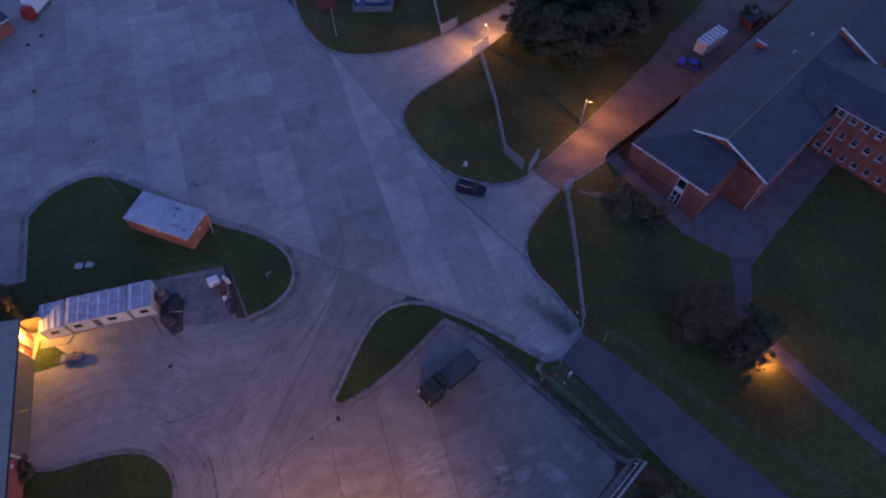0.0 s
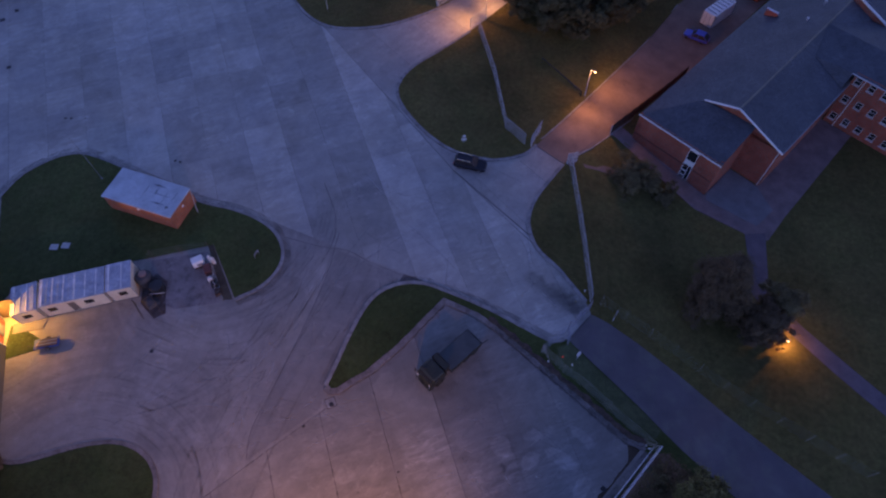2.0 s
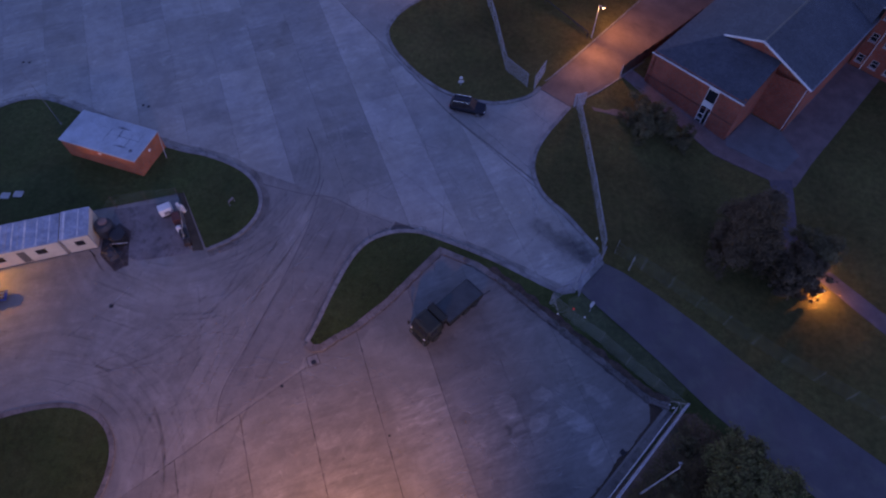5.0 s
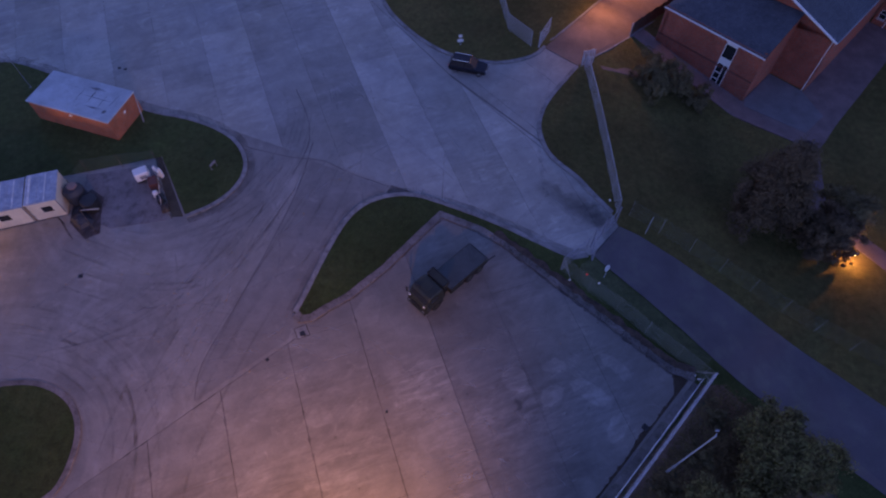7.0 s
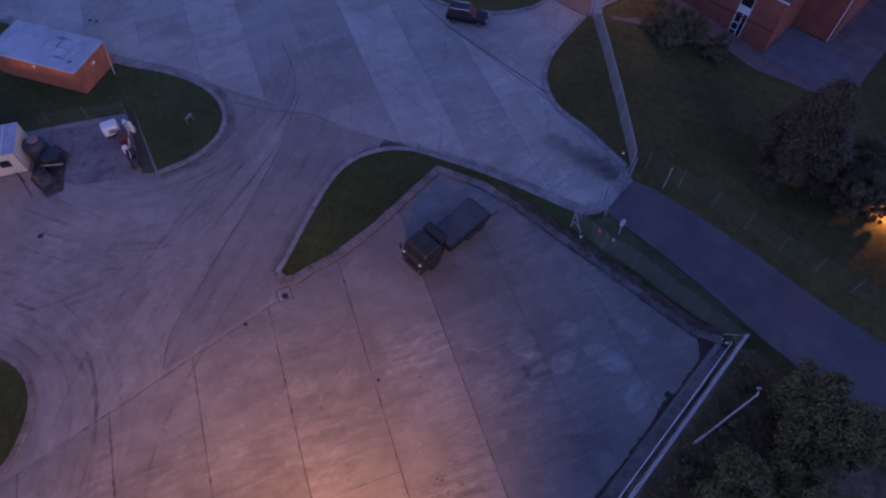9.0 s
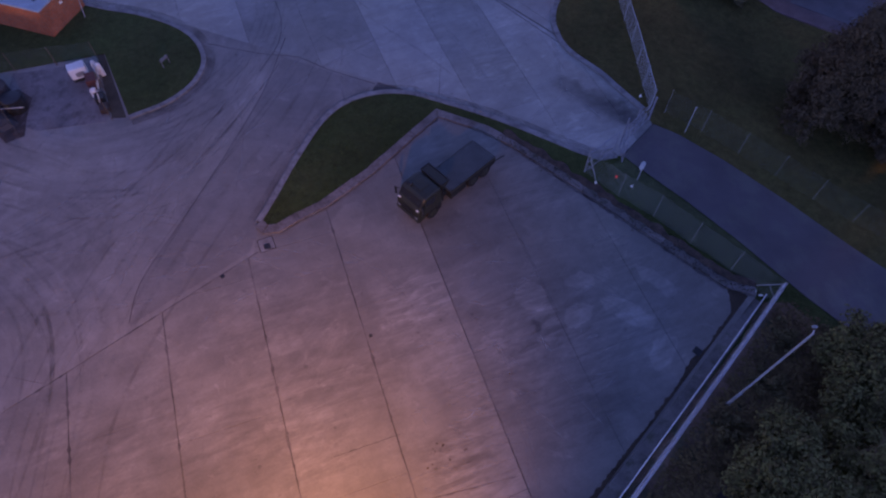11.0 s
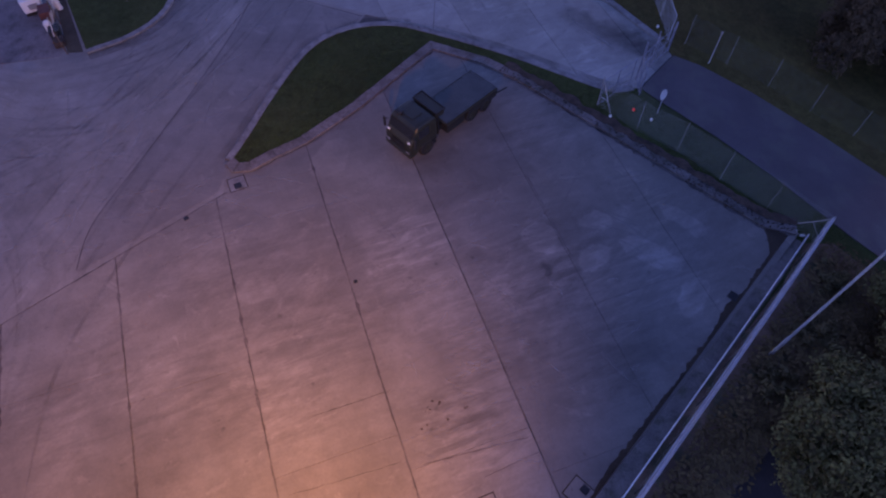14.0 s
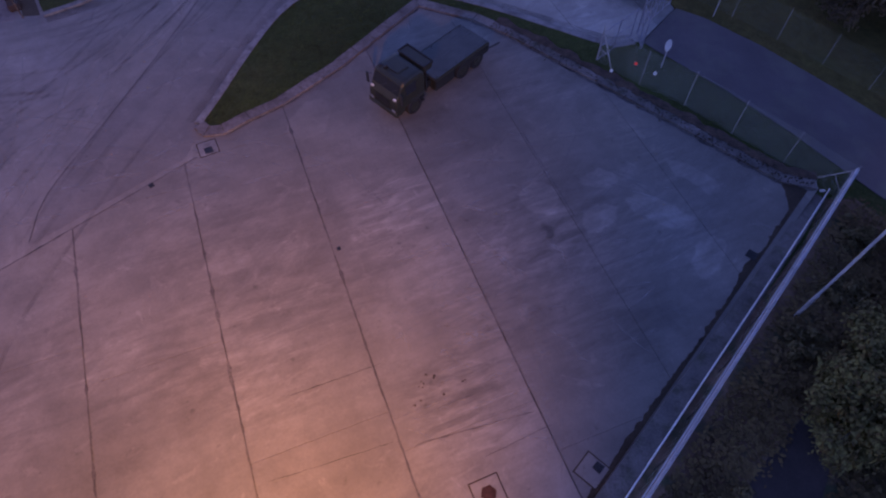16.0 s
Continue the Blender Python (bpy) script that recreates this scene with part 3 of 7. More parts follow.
ISLAND_A = smooth([(-29.9, 31.7), (-27.1, 33.5), (-25.3, 36.0), (-25.0, 38.9), (-26.6, 41.9), (-29.4, 44.0), (-33.2, 45.5), (-37.9, 46.6), (-46.1, 49.9), (-52.2, 52.7), (-57.3, 54.4), (-60.8, 53.9), (-64.0, 51.6), (-65.8, 49.2), (-66.9, 46.2)])
ISLAND_A += [(-62.9, 35.4)]
PLOT_A = ISLAND_A + [(-66.2, 34.4), (-80, 31), (-80, 26), (-60.6, 27.6), (-59.2, 31.6), (-45.2, 36.6), (-43.6, 37.0), (-34.6, 39.7)]
TIP = [(-3.1, 32.5), (-5.1, 30.1), (-8.3, 26.1), (-11.7, 22.7), (-13.6, 21.4), (-15.0, 20.25), (-16.1, 20.1), (-16.7, 20.7)]
OUTER_B = smooth([(-16.7, 20.9), (-15.9, 23.3), (-14.7, 27.3), (-13.2, 31.3), (-11.5, 33.6), (-9.0, 34.9), (-6.0, 35.1), (-2.6, 34.0), (2.2, 32.0), (6.4, 29.8), (9.0, 28.4), (10.6, 27.8), (11.8, 28.1)])
INNER_B = [(20.2, 15.5), (18.4, 16.0), (16.2, 17.9), (13.3, 20.5), (9.9, 23.5), (5.4, 27.4), (3.4, 29.1), (0.9, 30.8)]
ROAD_NE = [(15.4, 31.6), (17.3, 30.6), (20.9, 28.2), (25.5, 24.9), (29.3, 21.8), (31.8, 19.7), (45, 8.5), (75, -17)]
ROAD_SW = [(12.4, 28.0), (13.0, 27.3), (16.9, 23.4), (20.3, 20.1), (22.9, 17.5), (24.7, 15.8), (31, 10.5), (60, -15)]
PLOT_B = OUTER_B + ROAD_SW + [(60, -70), (-14, -70), (-14, -24), (5.1, -1.5), (13.5, 7.8)] + INNER_B + TIP
ISLAND_C = smooth([(-52.1, 10.6), (-49.3, 10.7), (-43.8, 12.6), (-40.0, 13.3), (-37.2, 12.8), (-35.0, 11.4), (-33.7, 9.3), (-33.4, 6.9), (-33.7, 4.7), (-34.7, 3.4), (-38, 1.0), (-46, -2.5)])
PLOT_C = ISLAND_C + [(-52.5, -3)]
KERB_D = smooth([(-1.2, 83.2), (-5.6, 78.8), (-10.1, 74.5), (-12.0, 71.2), (-12.3, 68.6), (-10.8, 65.0), (-7.3, 60.6), (-3.5, 57.5), (0.1, 56.2), (3.6, 55.8), (7.4, 57.0), (9.2, 58.9)])
PLOT_D = KERB_D + [(10.6, 60.4), (18.3, 69.6), (28.3, 83.3), (36, 95), (70, 140), (30, 140), (9.2, 94.2), (5.0, 90.6)]
KERB_E = smooth([(13.0, 55.4), (11.6, 53.4), (9.0, 49.4), (7.9, 46.3), (7.9, 43.7), (8.9, 40.9), (11.5, 38.0), (12.9, 36.0), (14.8, 33.4)])
PLOT_E = KERB_E + ROAD_NE + [(300, -22), (300, 140), (90, 140), (38.5, 81.4), (34.0, 76.5), (19.6, 60.9), (14.2, 56.4)]
KERB_F = smooth([(-36.4, 100), (-35.0, 95.5), (-33.0, 91.2), (-29.5, 86.3), (-25.6, 83.6), (-20.9, 83.1), (-15.0, 84.3), (-7.2, 88.5), (-0.2, 94.3), (8, 101)])
PLOT_F = KERB_F + [(26, 140), (-30, 140)]
for poly, name, label, mat in (
    (PLOT_A, "lawn_west", "dark mown grass island beside the concrete yard", M_GRASS),
    (PLOT_B, "lawn_south", "dark grass verge between the parking apron and the road", M_GRASS),
    (PLOT_C, "lawn_yard", "rounded dark grass island in the concrete yard", M_GRASS),
    (PLOT_D, "lawn_north", "dark grass plot between two lamplit roads", M_LAWN),
    (PLOT_E, "lawn_east", "wide dark lawn round the brick barracks", M_LAWN),
    (PLOT_F, "lawn_far", "dark grass plot beyond the yard", M_LAWN),
):
    structure(name, drape(poly, 0.09, 2.5, 0.2, wave=0.02), mat, label, "grass")

yard_kerbs = [
    (ISLAND_A, 0.45, "kerb_west"), (OUTER_B, 0.5, "kerb_apron"), (ISLAND_C, 0.5, "kerb_yard"),
    (KERB_D, 0.45, "kerb_north"), (KERB_E, 0.5, "kerb_east"), (KERB_F, 0.45, "kerb_far"),
]
for line, width, name in yard_kerbs:
    structure(name, ribbon(line, width, -0.12, 0.135), M_KERBDULL if name == "kerb_yard" else M_KERB, "pale worn concrete kerb edging the grass", "kerb")
structure("kerb_plinth", ribbon([(-14, -23.5), (5.0, -1.6), (13.4, 7.6), (17.9, 12.7), (20.1, 15.3)], 0.9, -0.12, 0.2, side=-0.3), M_PLINTH, "broad weathered concrete edge beam along the apron", "kerb")
moss = Shape()
rnd = random.Random(4)
edge_in, edge_out = [], []
for i in range(141):
    s = i / 140
    x, y = 4.3 + 15.2 * s, -1.9 + 17.2 * s
    w = 0.16 + 0.42 * max(0.0, noise.noise((s * 8, 1, 5)) + 0.2) + 0.12 * noise.noise((s * 60, 4, 2)) + rnd.uniform(-0.04, 0.04) + 1.5 * max(0, (s - 0.9) / 0.1) ** 1.5 * (1 - max(0, (s - 0.985) / 0.015))
    edge_out.append((x + 0.12, y - 0.1, 0.012))
    edge_in.append((x + 0.12 - 0.75 * w, y - 0.1 + 0.66 * w, 0.004))
for i in range(140):
    moss.face([edge_out[i], edge_out[i + 1], edge_in[i + 1], edge_in[i]])
tagged(part("moss_clumps", moss, M_SOIL), "dark moss and leaf litter lying on the concrete edge", "moss", "", "stuff")

structure("scrub_bank", drape([(-13.2, -23.5), (-10, -40), (30, -40), (40, -6), (29.0, 9.6), (23.0, 15.2), (20.9, 15.0), (5.6, -2.0)], 0.125, 2.0), M_SCRUB, "dark scrubby bank behind the security fence", "bank")
hollow = [(21.5 - 0.66 * u + 0.752 * v, 15.4 - 0.752 * u - 0.66 * v) for u, v in ((9, 4.9), (13, 4.2), (17, 3.6), (21, 3.3), (26, 3.6), (34, 4.2), (34, 7.4), (26, 6.6), (21, 6.4), (17, 6.1), (13, 5.5))]
structure("bare_hollow", drape(hollow, 0.14, 1.5), M_BARE, "smooth bare ground in the scrub behind the fence", "bank")
structure("verge_strip", drape([(11.0, 26.9), (12.3, 27.8), (12.9, 27.2), (16.8, 23.3), (20.2, 20.0), (22.5, 17.7), (21.4, 16.3), (18.9, 17.5), (16.5, 19.7), (13.9, 22.2), (10.8, 24.9)], 0.118, 2.0), M_VERGE, "rough pale grass between the fence and the road", "grass")
road_r = drape(ROAD_SW + ROAD_NE[::-1], 0.135, 2.0)
structure("road_east", road_r, M_ASPHALT, "smooth dark asphalt road past the mesh gates", "road")
structure("road_middle", drape([(9.1, 58.7), (10.6, 60.4), (18.3, 69.6), (28.3, 83.3), (36, 95), (70, 140), (90, 140), (38.5, 81.4), (34.0, 76.5), (19.6, 60.9), (14.2, 56.4), (13.0, 55.5)], 0.06, 2.0), M_PATH, "worn tarmac road lit orange by a street lamp", "road")
structure("road_north", drape([(-7.3, 88.4), (-1.3, 83.2), (5.0, 90.6), (9.2, 94.2), (30, 140), (26, 140), (8, 101), (-0.2, 94.3)], 0.02, 3.0), M_ROAD4, "pale concrete road lit orange by a street lamp", "road")

for line, name in (([(9.9, 60.0), (10.6, 60.6), (18.2, 69.7), (28.2, 83.4), (35.9, 95.1)], "kerb_lane_west"), ([(14.3, 56.5), (19.7, 60.9), (34.1, 76.5), (38.6, 81.4)], "kerb_lane_east")):
    structure(name, ribbon(smooth(line, 2.0), 0.2, -0.1, 0.15), M_KERB, "slim concrete kerb along the lamplit road", "kerb")
U, V, O = Vector((0.677, 0.736)), Vector((0.736, -0.677)), Vector((36.34, 60.05))
at_uv = lambda u, v: tuple(O + U * u + V * v)
structure("paving_front", drape([at_uv(-9.2, -13), at_uv(-10.3, 3.2), at_uv(-8.4, 12.2), at_uv(-7.4, 13.6), at_uv(-2.4, 13.2), at_uv(18.4, 12.6), at_uv(18.4, 7.6), at_uv(-0.2, 7.6), at_uv(-0.2, 2.8), at_uv(-6.8, 2.8), at_uv(-6.8, -13)], 0.115, 2.0), M_BLOCK, "worn block paving along the barracks walls", "paving")
structure("paving_flags", drape([at_uv(-7.6, 3.6), at_uv(-6.4, 11.2), at_uv(-2.4, 11.4), at_uv(-0.3, 7.4), at_uv(-0.3, 3.1), at_uv(-6.6, 3.1)], 0.135, 2.0), M_FLAG, "pale concrete flags before the barracks door", "paving")
structure("path_lawn", drape(smooth([(38.3, 46.4), (37.9, 41), (37.4, 37), (38.8, 34.2), (41.0, 31.6), (48.0, 23.4), (60, 11)], 2) + smooth([(61.5, 12.5), (49.9, 24.6), (43.0, 32.4), (40.6, 35.2), (39.7, 37.4), (40.3, 41), (41.2, 46.6)], 2), 0.125, 2.0), M_WALK, "narrow tarmac path across the dark lawn", "path")
structure("path_gate", drape([(14.2, 56.4), (19.6, 55.4), (26.5, 53.6), (26.8, 52.7), (19.2, 54.3), (13.6, 55.2)], 0.125, 2.0), M_PATH, "narrow paved path from the gate to the barracks", "path")
structure("yard_compound", Shape().prism([(-31.8, 31.2), (-35.0, 38.6), (-42.2, 36.9), (-41.2, 31.6), (-37.5, 30.0)], -0.02, 0.02), M_HARD, "dark stained hardstanding of the fenced compound", "paving")

# ---- the barracks ----
def roof_face(s, pts):
    p = [Vector(q) for q in pts]
    nrm = (p[1] - p[0]).cross(p[2] - p[0]).normalized()
    a = Vector((-nrm.y, nrm.x, 0)).normalized()
    b = nrm.cross(a)
    return s.face(pts, [(q.dot(a), q.dot(b)) for q in p])


def slab_roof(pts, thick=0.18):
    """A sloping roof slab through pts, with its underside and edges."""
    s = Shape()
    roof_face(s, pts)
    low = [(x, y, z - thick) for x, y, z in pts]
    s.face(low[::-1])
    for i in range(len(pts)):
        j = (i + 1) % len(pts)
        s.face([low[i], low[j], pts[j], pts[i]])
    return s


def wall_with_openings(length, height, thick, holes):
    """A wall along x from 0, with its outer face at y = 0 and its inside at y = thick. holes: x0, z0, x1, z1."""
    s = Shape()
    xs = sorted({0, length, *[h[0] for h in holes], *[h[2] for h in holes]})
    zs = sorted({0, height, *[h[1] for h in holes], *[h[3] for h in holes]})
    solid = lambda i, j: 0 <= i < len(xs) - 1 and 0 <= j < len(zs) - 1 and not any(h[0] <= xs[i] and xs[i + 1] <= h[2] and h[1] <= zs[j] and zs[j + 1] <= h[3] for h in holes)
    for i in range(len(xs) - 1):
        for j in range(len(zs) - 1):
            if not solid(i, j):
                continue
            a, b, c, d = xs[i], xs[i + 1], zs[j], zs[j + 1]
            s.face([(a, 0, c), (b, 0, c), (b, 0, d), (a, 0, d)])
            s.face([(b, thick, c), (a, thick, c), (a, thick, d), (b, thick, d)])
            if not solid(i - 1, j):
                s.face([(a, thick, c), (a, 0, c), (a, 0, d), (a, thick, d)])
            if not solid(i + 1, j):
                s.face([(b, 0, c), (b, thick, c), (b, thick, d), (b, 0, d)])
            if not solid(i, j - 1):
                s.face([(a, 0, c), (a, thick, c), (b, thick, c), (b, 0, c)])
            if not solid(i, j + 1):
                s.face([(a, 0, d), (b, 0, d), (b, thick, d), (a, thick, d)])
    return s


def window(parent, m, w, h, bars=(1, 1), sill=True, name="window"):
    """A white framed window in the wall plane y = 0 (outside towards -y); its foot at z = 0."""
    fr = Shape()
    t = 0.11
    for x in (-w / 2 + t / 2, w / 2 - t / 2):
        fr.box(x, 0.02, 0, t, 0.16, h, m)
    for z in (0, h - t):
        fr.box(0, 0.02, z, w - 2 * t, 0.16, t, m)
    for i in range(1, bars[0] + 1):
        fr.box(-w / 2 + w * i / (bars[0] + 1), 0.05, t, 0.07, 0.08, h - 2 * t, m)
    for j in range(1, bars[1] + 1):
        fr.box(0, 0.055, h * j / (bars[1] + 1), w - 2 * t, 0.07, 0.07, m)
    win = part(name, fr, M_FRAME, parent, "white framed window")
    part("pane", Shape().box(0, 0.07, t / 2, w - t, 0.02, h - t, m), M_GLASS, win)
    if sill:
        part("sill", Shape().box(0, -0.08, -0.1, w + 0.16, 0.22, 0.095, m, 0.015), M_FRAME, win)
    return win


BASE = -2.95
# local axes of the barracks: x along the ridge, y towards the lawn (right of it), z up
B_M = Matrix(((U.x, -V.x, 0, O.x), (U.y, -V.y, 0, O.y), (0, 0, 1, 0), (0, 0, 0, 1)))
barracks = thing("barracks_building", B_M, "red brick barracks with grey tiled roofs and white verges", "building")
# here y is positive towards the road (v = -y)
S = 0.372
RIDGE, SE, NW = 7.9, 7.85, 10.5


def roofz(y, ridge=RIDGE):
    return ridge - S * abs(y)


def plan_wall(name, x0, y0, x1, y1, top, holes=(), base=BASE - 0.6, label=""):
    """A brick wall whose outer face runs from one corner to the other, with the outside on its right."""
    a = Vector((x1 - x0, y1 - y0))
    m = Matrix.Translation((x0, y0, base)) @ Matrix.Rotation(math.atan2(a.y, a.x), 4, "Z")
    w = part(name, wall_with_openings(a.length, top - base, 0.32, [(h[0], h[1] - base, h[2], h[3] - base) for h in holes]), M_BRICK, barracks, label, m)
    return w, m


# front of the stair wing, with one tall glazed strip over a door
FRONT_X = -7.02
fw, fm = plan_wall("wall", FRONT_X, 10.5, FRONT_X, -2.9, 4.05, [(10.5 - 1.85, -2.85, 10.5 - 0.35, 3.7)], label="red brick end wall with a dark band course")
rot_front = Matrix.Translation((FRONT_X, 1.1, 0)) @ Matrix.Rotation(radians(-90), 4, "Z")
glaz = part("stair_window", Shape().box(0, 0.05, 0.55, 1.5, 0.12, 0.8, rot_front), M_WHITE, barracks, "white panel between door and stair window")
part("pane", Shape().box(0, 0.1, 1.35, 1.4, 0.03, 2.0, rot_front), M_GLASS, glaz)
hd = Shape().box(0, 0.02, 3.3, 1.5, 0.14, 0.4, rot_front)
hd.box(-0.71, 0.02, 1.3, 0.08, 0.14, 2.1, rot_front).box(0.71, 0.02, 1.3, 0.08, 0.14, 2.1, rot_front)
part("frame", hd, M_WHITE, glaz)
door = Shape()
for x in (-0.7, 0.12, 0.7):
    door.box(x, 0.03, -2.85, 0.1, 0.14, 3.4, rot_front)
for z in (-2.85, -1.9, -0.95, 0.0, 0.46):
    door.box(-0.29, 0.035, z, 0.74, 0.12, 0.1, rot_front)
for z in (-2.85, 0.46):
    door.box(0.41, 0.035, z, 0.5, 0.12, 0.1, rot_front)
dr = part("entrance_door", door, M_WHITE, barracks, "white framed glazed entrance door")
part("pane", Shape().box(-0.29, 0.09, -2.8, 0.74, 0.02, 3.25, rot_front), M_GLASS, dr)
part("pane", Shape().box(0.41, 0.09, -2.8, 0.5, 0.02, 3.25, rot_front), M_GLASS, dr)
# solid dark block: its colour stands in for the unlit stairwell
part("interior", Shape().box(1.2, 1.1, BASE, 1.6, 1.5, 6.2, Matrix.Translation((FRONT_X, 0, 0))), M_DARK, barracks, "unlit stairwell behind the glass")
plan_wall("wall", FRONT_X + 0.32, -2.9, 0.0, -2.9, 4.2)
plan_wall("wall", 0.0, -2.86, 0.0, -7.6, 5.0)
plan_wall("wall", 0.32, -7.6, 45.0, -7.6, 4.95)
plan_wall("wall", 45.0, 10.2, FRONT_X, 10.2, 4.0)
band = Shape()
band.box(FRONT_X - 0.02, 3.8, 0.0, 0.05, 13.3, 0.18)
part("band_course", band, M_RUST, barracks, "darker brick band course")
gab = Shape()
gab.add([(0, -2.9, 4.2), (0, -7.6, 4.9), (0, 0, RIDGE - 0.1), (0, 4.9, roofz(4.9) - 0.1), (0, 4.9, 4.2), (0.3, -2.9, 4.2), (0.3, -7.6, 4.9), (0.3, 0, RIDGE - 0.1), (0.3, 4.9, roofz(4.9) - 0.1), (0.3, 4.9, 4.2)],
        [(4, 3, 2, 1, 0), (5, 6, 7, 8, 9), (0, 1, 6, 5), (1, 2, 7, 6), (2, 3, 8, 7)])
part("gable", gab, M_BRICK, barracks, "red brick gable")
sidegab = Shape().prism([(FRONT_X, 4.0), (0.0, 4.0), (0.0, 6.1)], 0, 0.3, Matrix.Translation((0, -2.6, 0)) @ Matrix.Rotation(radians(90), 4, "X"))
part("gable", sidegab, M_BRICK, barracks)
# roofs
END = 46.0
part("roof", slab_roof([(-0.5, -SE, roofz(SE)), (31.5, -SE, roofz(SE)), (31.5, 0, RIDGE), (-0.5, 0, RIDGE)]), M_SLATE, barracks, "grey tiled roof slope over the lawn side")
part("roof", slab_roof([(END, NW, roofz(NW)), (-7.1, NW, roofz(NW)), (-0.5, 4.9, roofz(4.9)), (-0.5, 0, RIDGE), (END, 0, RIDGE)]), M_SLATE, barracks, "grey tiled roof slope over the road side")
part("roof", slab_roof([(-7.1, NW, roofz(NW)), (-7.1, -3.0, roofz(NW)), (0.0, -3.0, roofz(NW) + 2.3), (-0.5, 4.9, roofz(4.9) + 0.02)]), M_SLATE, barracks, "grey tiled roof slope over the stair wing")
verge = Shape()
for a, b in (((-0.55, 4.9, roofz(4.9) + 0.05), (-0.55, 0, RIDGE + 0.06)), ((-0.55, 0, RIDGE + 0.06), (-0.55, -SE - 0.05, roofz(SE) + 0.04))):
    pa, pb = Vector(a), Vector(b)
    t = (pb - pa).normalized()
    nrm = Vector((0, -t.z, t.y)) if t.y > 0 else Vector((0, t.z, -t.y))
    vs = []
    for p in (pa, pb):
        for dx in (-0.1, 0.1):
            for dz in (-0.16, 0.03):
                vs.append(p + Vector((dx, 0, dz)))
    verge.add(vs, [(0, 1, 3, 2), (4, 6, 7, 5), (0, 4, 5, 1), (2, 3, 7, 6), (1, 5, 7, 3), (0, 2, 6, 4)])
part("verge", verge, M_WHITE, barracks, "white painted verge board")
part("gutter", Shape().box(-7.2, 3.8, roofz(NW) - 0.2, 0.14, 13.7, 0.13), M_WHITE, barracks, "white eaves gutter")
part("gutter", Shape().box(15.6, -SE - 0.08, roofz(SE) - 0.16, 32.0, 0.13, 0.12), M_STEELGREY, barracks, "grey eaves gutter")
part("ridge_tiles", Shape().tube((-0.4, 0, RIDGE), (END, 0, RIDGE), 0.13), plain("ridge tile", (0.16, 0.15, 0.13), 0.8), barracks, "pale ridge tiles")
part("downpipe", Shape().tube((-0.08, -7.35, BASE), (-0.08, -7.35, 4.9), 0.055), M_WHITE, barracks, "white downpipe")
# taller rear block with its own gable
RB = 9.0
part("roof", slab_roof([(31.5, -SE, roofz(SE, RB)), (END, -SE, roofz(SE, RB)), (END, 0, RB), (31.5, 0, RB)]), M_SLATE, barracks)
rg = Shape().add([(31.6, -7.6, 4.8), (31.6, 0, 4.8), (31.6, 0, RB - 0.1), (31.6, -7.6, roofz(7.6, RB) - 0.1)], [(3, 2, 1, 0)])
rg.add([(31.6, -7.6, 4.8), (45, -7.6, 4.8), (45, -7.6, 6.1), (31.6, -7.6, 6.1)], [(0, 1, 2, 3)])
part("gable", rg, M_BRICK, barracks)
part("verge", Shape().add([(31.4, 0, RB + 0.05), (31.65, 0, RB + 0.05), (31.65, -SE, roofz(SE, RB) + 0.05), (31.4, -SE, roofz(SE, RB) + 0.05), (31.4, 0, RB - 0.2), (31.65, 0, RB - 0.2), (31.65, -SE, roofz(SE, RB) - 0.2), (31.4, -SE, roofz(SE, RB) - 0.2)], [(0, 3, 2, 1), (0, 4, 7, 3), (4, 5, 6, 7), (1, 2, 6, 5), (2, 3, 7, 6), (0, 1, 5, 4)]), M_WHITE, barracks, "white painted verge board")
# three-storey wing towards the lawn
WX, W0, W1 = 18.5, 7.85, 34.0
holes = []
for k in range(12):
    c = 0.85 + 2.08 * k
    for z in (-2.0, 1.55, 5.0):
        holes.append((c - 0.5, z, c + 0.5, z + 1.35))
ww, wm = plan_wall("wall", WX, -W0, WX, -W1, 6.9, holes, label="red brick wing wall with rows of white windows")
for h in holes:
    window(barracks, wm @ Matrix.Translation(((h[0] + h[2]) / 2, 0.08, h[1] + 0.6 - BASE)), 1.0, 1.35, (0, 1))
# another dark block, painting the gloom of the rooms
part("interior", Shape().box(WX + 1.2, -(W0 + W1) / 2, BASE, 1.2, W1 - W0 - 1, 9.2), M_DARK, barracks, "unlit rooms behind the windows")
part("wall", Shape().box(26.0, -W1 + 0.16, BASE, 14.3, 0.32, 9.4), M_BRICK, barracks)
part("roof", slab_roof([(18.1, -W1 - 0.4, 6.8), (23.9, -W1 - 0.4, 7.9), (23.9, 0, 7.9), (18.1, -7.5, 6.8)]), M_SLATE, barracks, "grey tiled roof of the wing")
part("roof", slab_roof([(23.9, -W1 - 0.4, 7.9), (31.5, -W1 - 0.4, 6.3), (31.5, -0.1, 6.3), (23.9, -0.1, 7.9)]), M_SLATE, barracks)
part("hip", slab_roof([(18.1, -7.5, 6.8), (23.9, -0.1, 7.9), (17.0, -2.0, 7.2)]), M_SLATE, barracks, "grey tiled hip between the roofs")
part("hip", slab_roof([(18.1, -7.5, 6.8), (17.0, -2.0, 7.2), (16.4, -7.5, 5.15)]), M_SLATE, barracks)
part("gutter", Shape().box(18.0, -20.9, 6.72, 0.14, 26.9, 0.13), M_FRAME, barracks, "white eaves gutter")
part("downpipe", Shape().tube((18.4, -9.5, BASE), (18.4, -9.5, 6.8), 0.06), M_WHITE, barracks, "white downpipe")
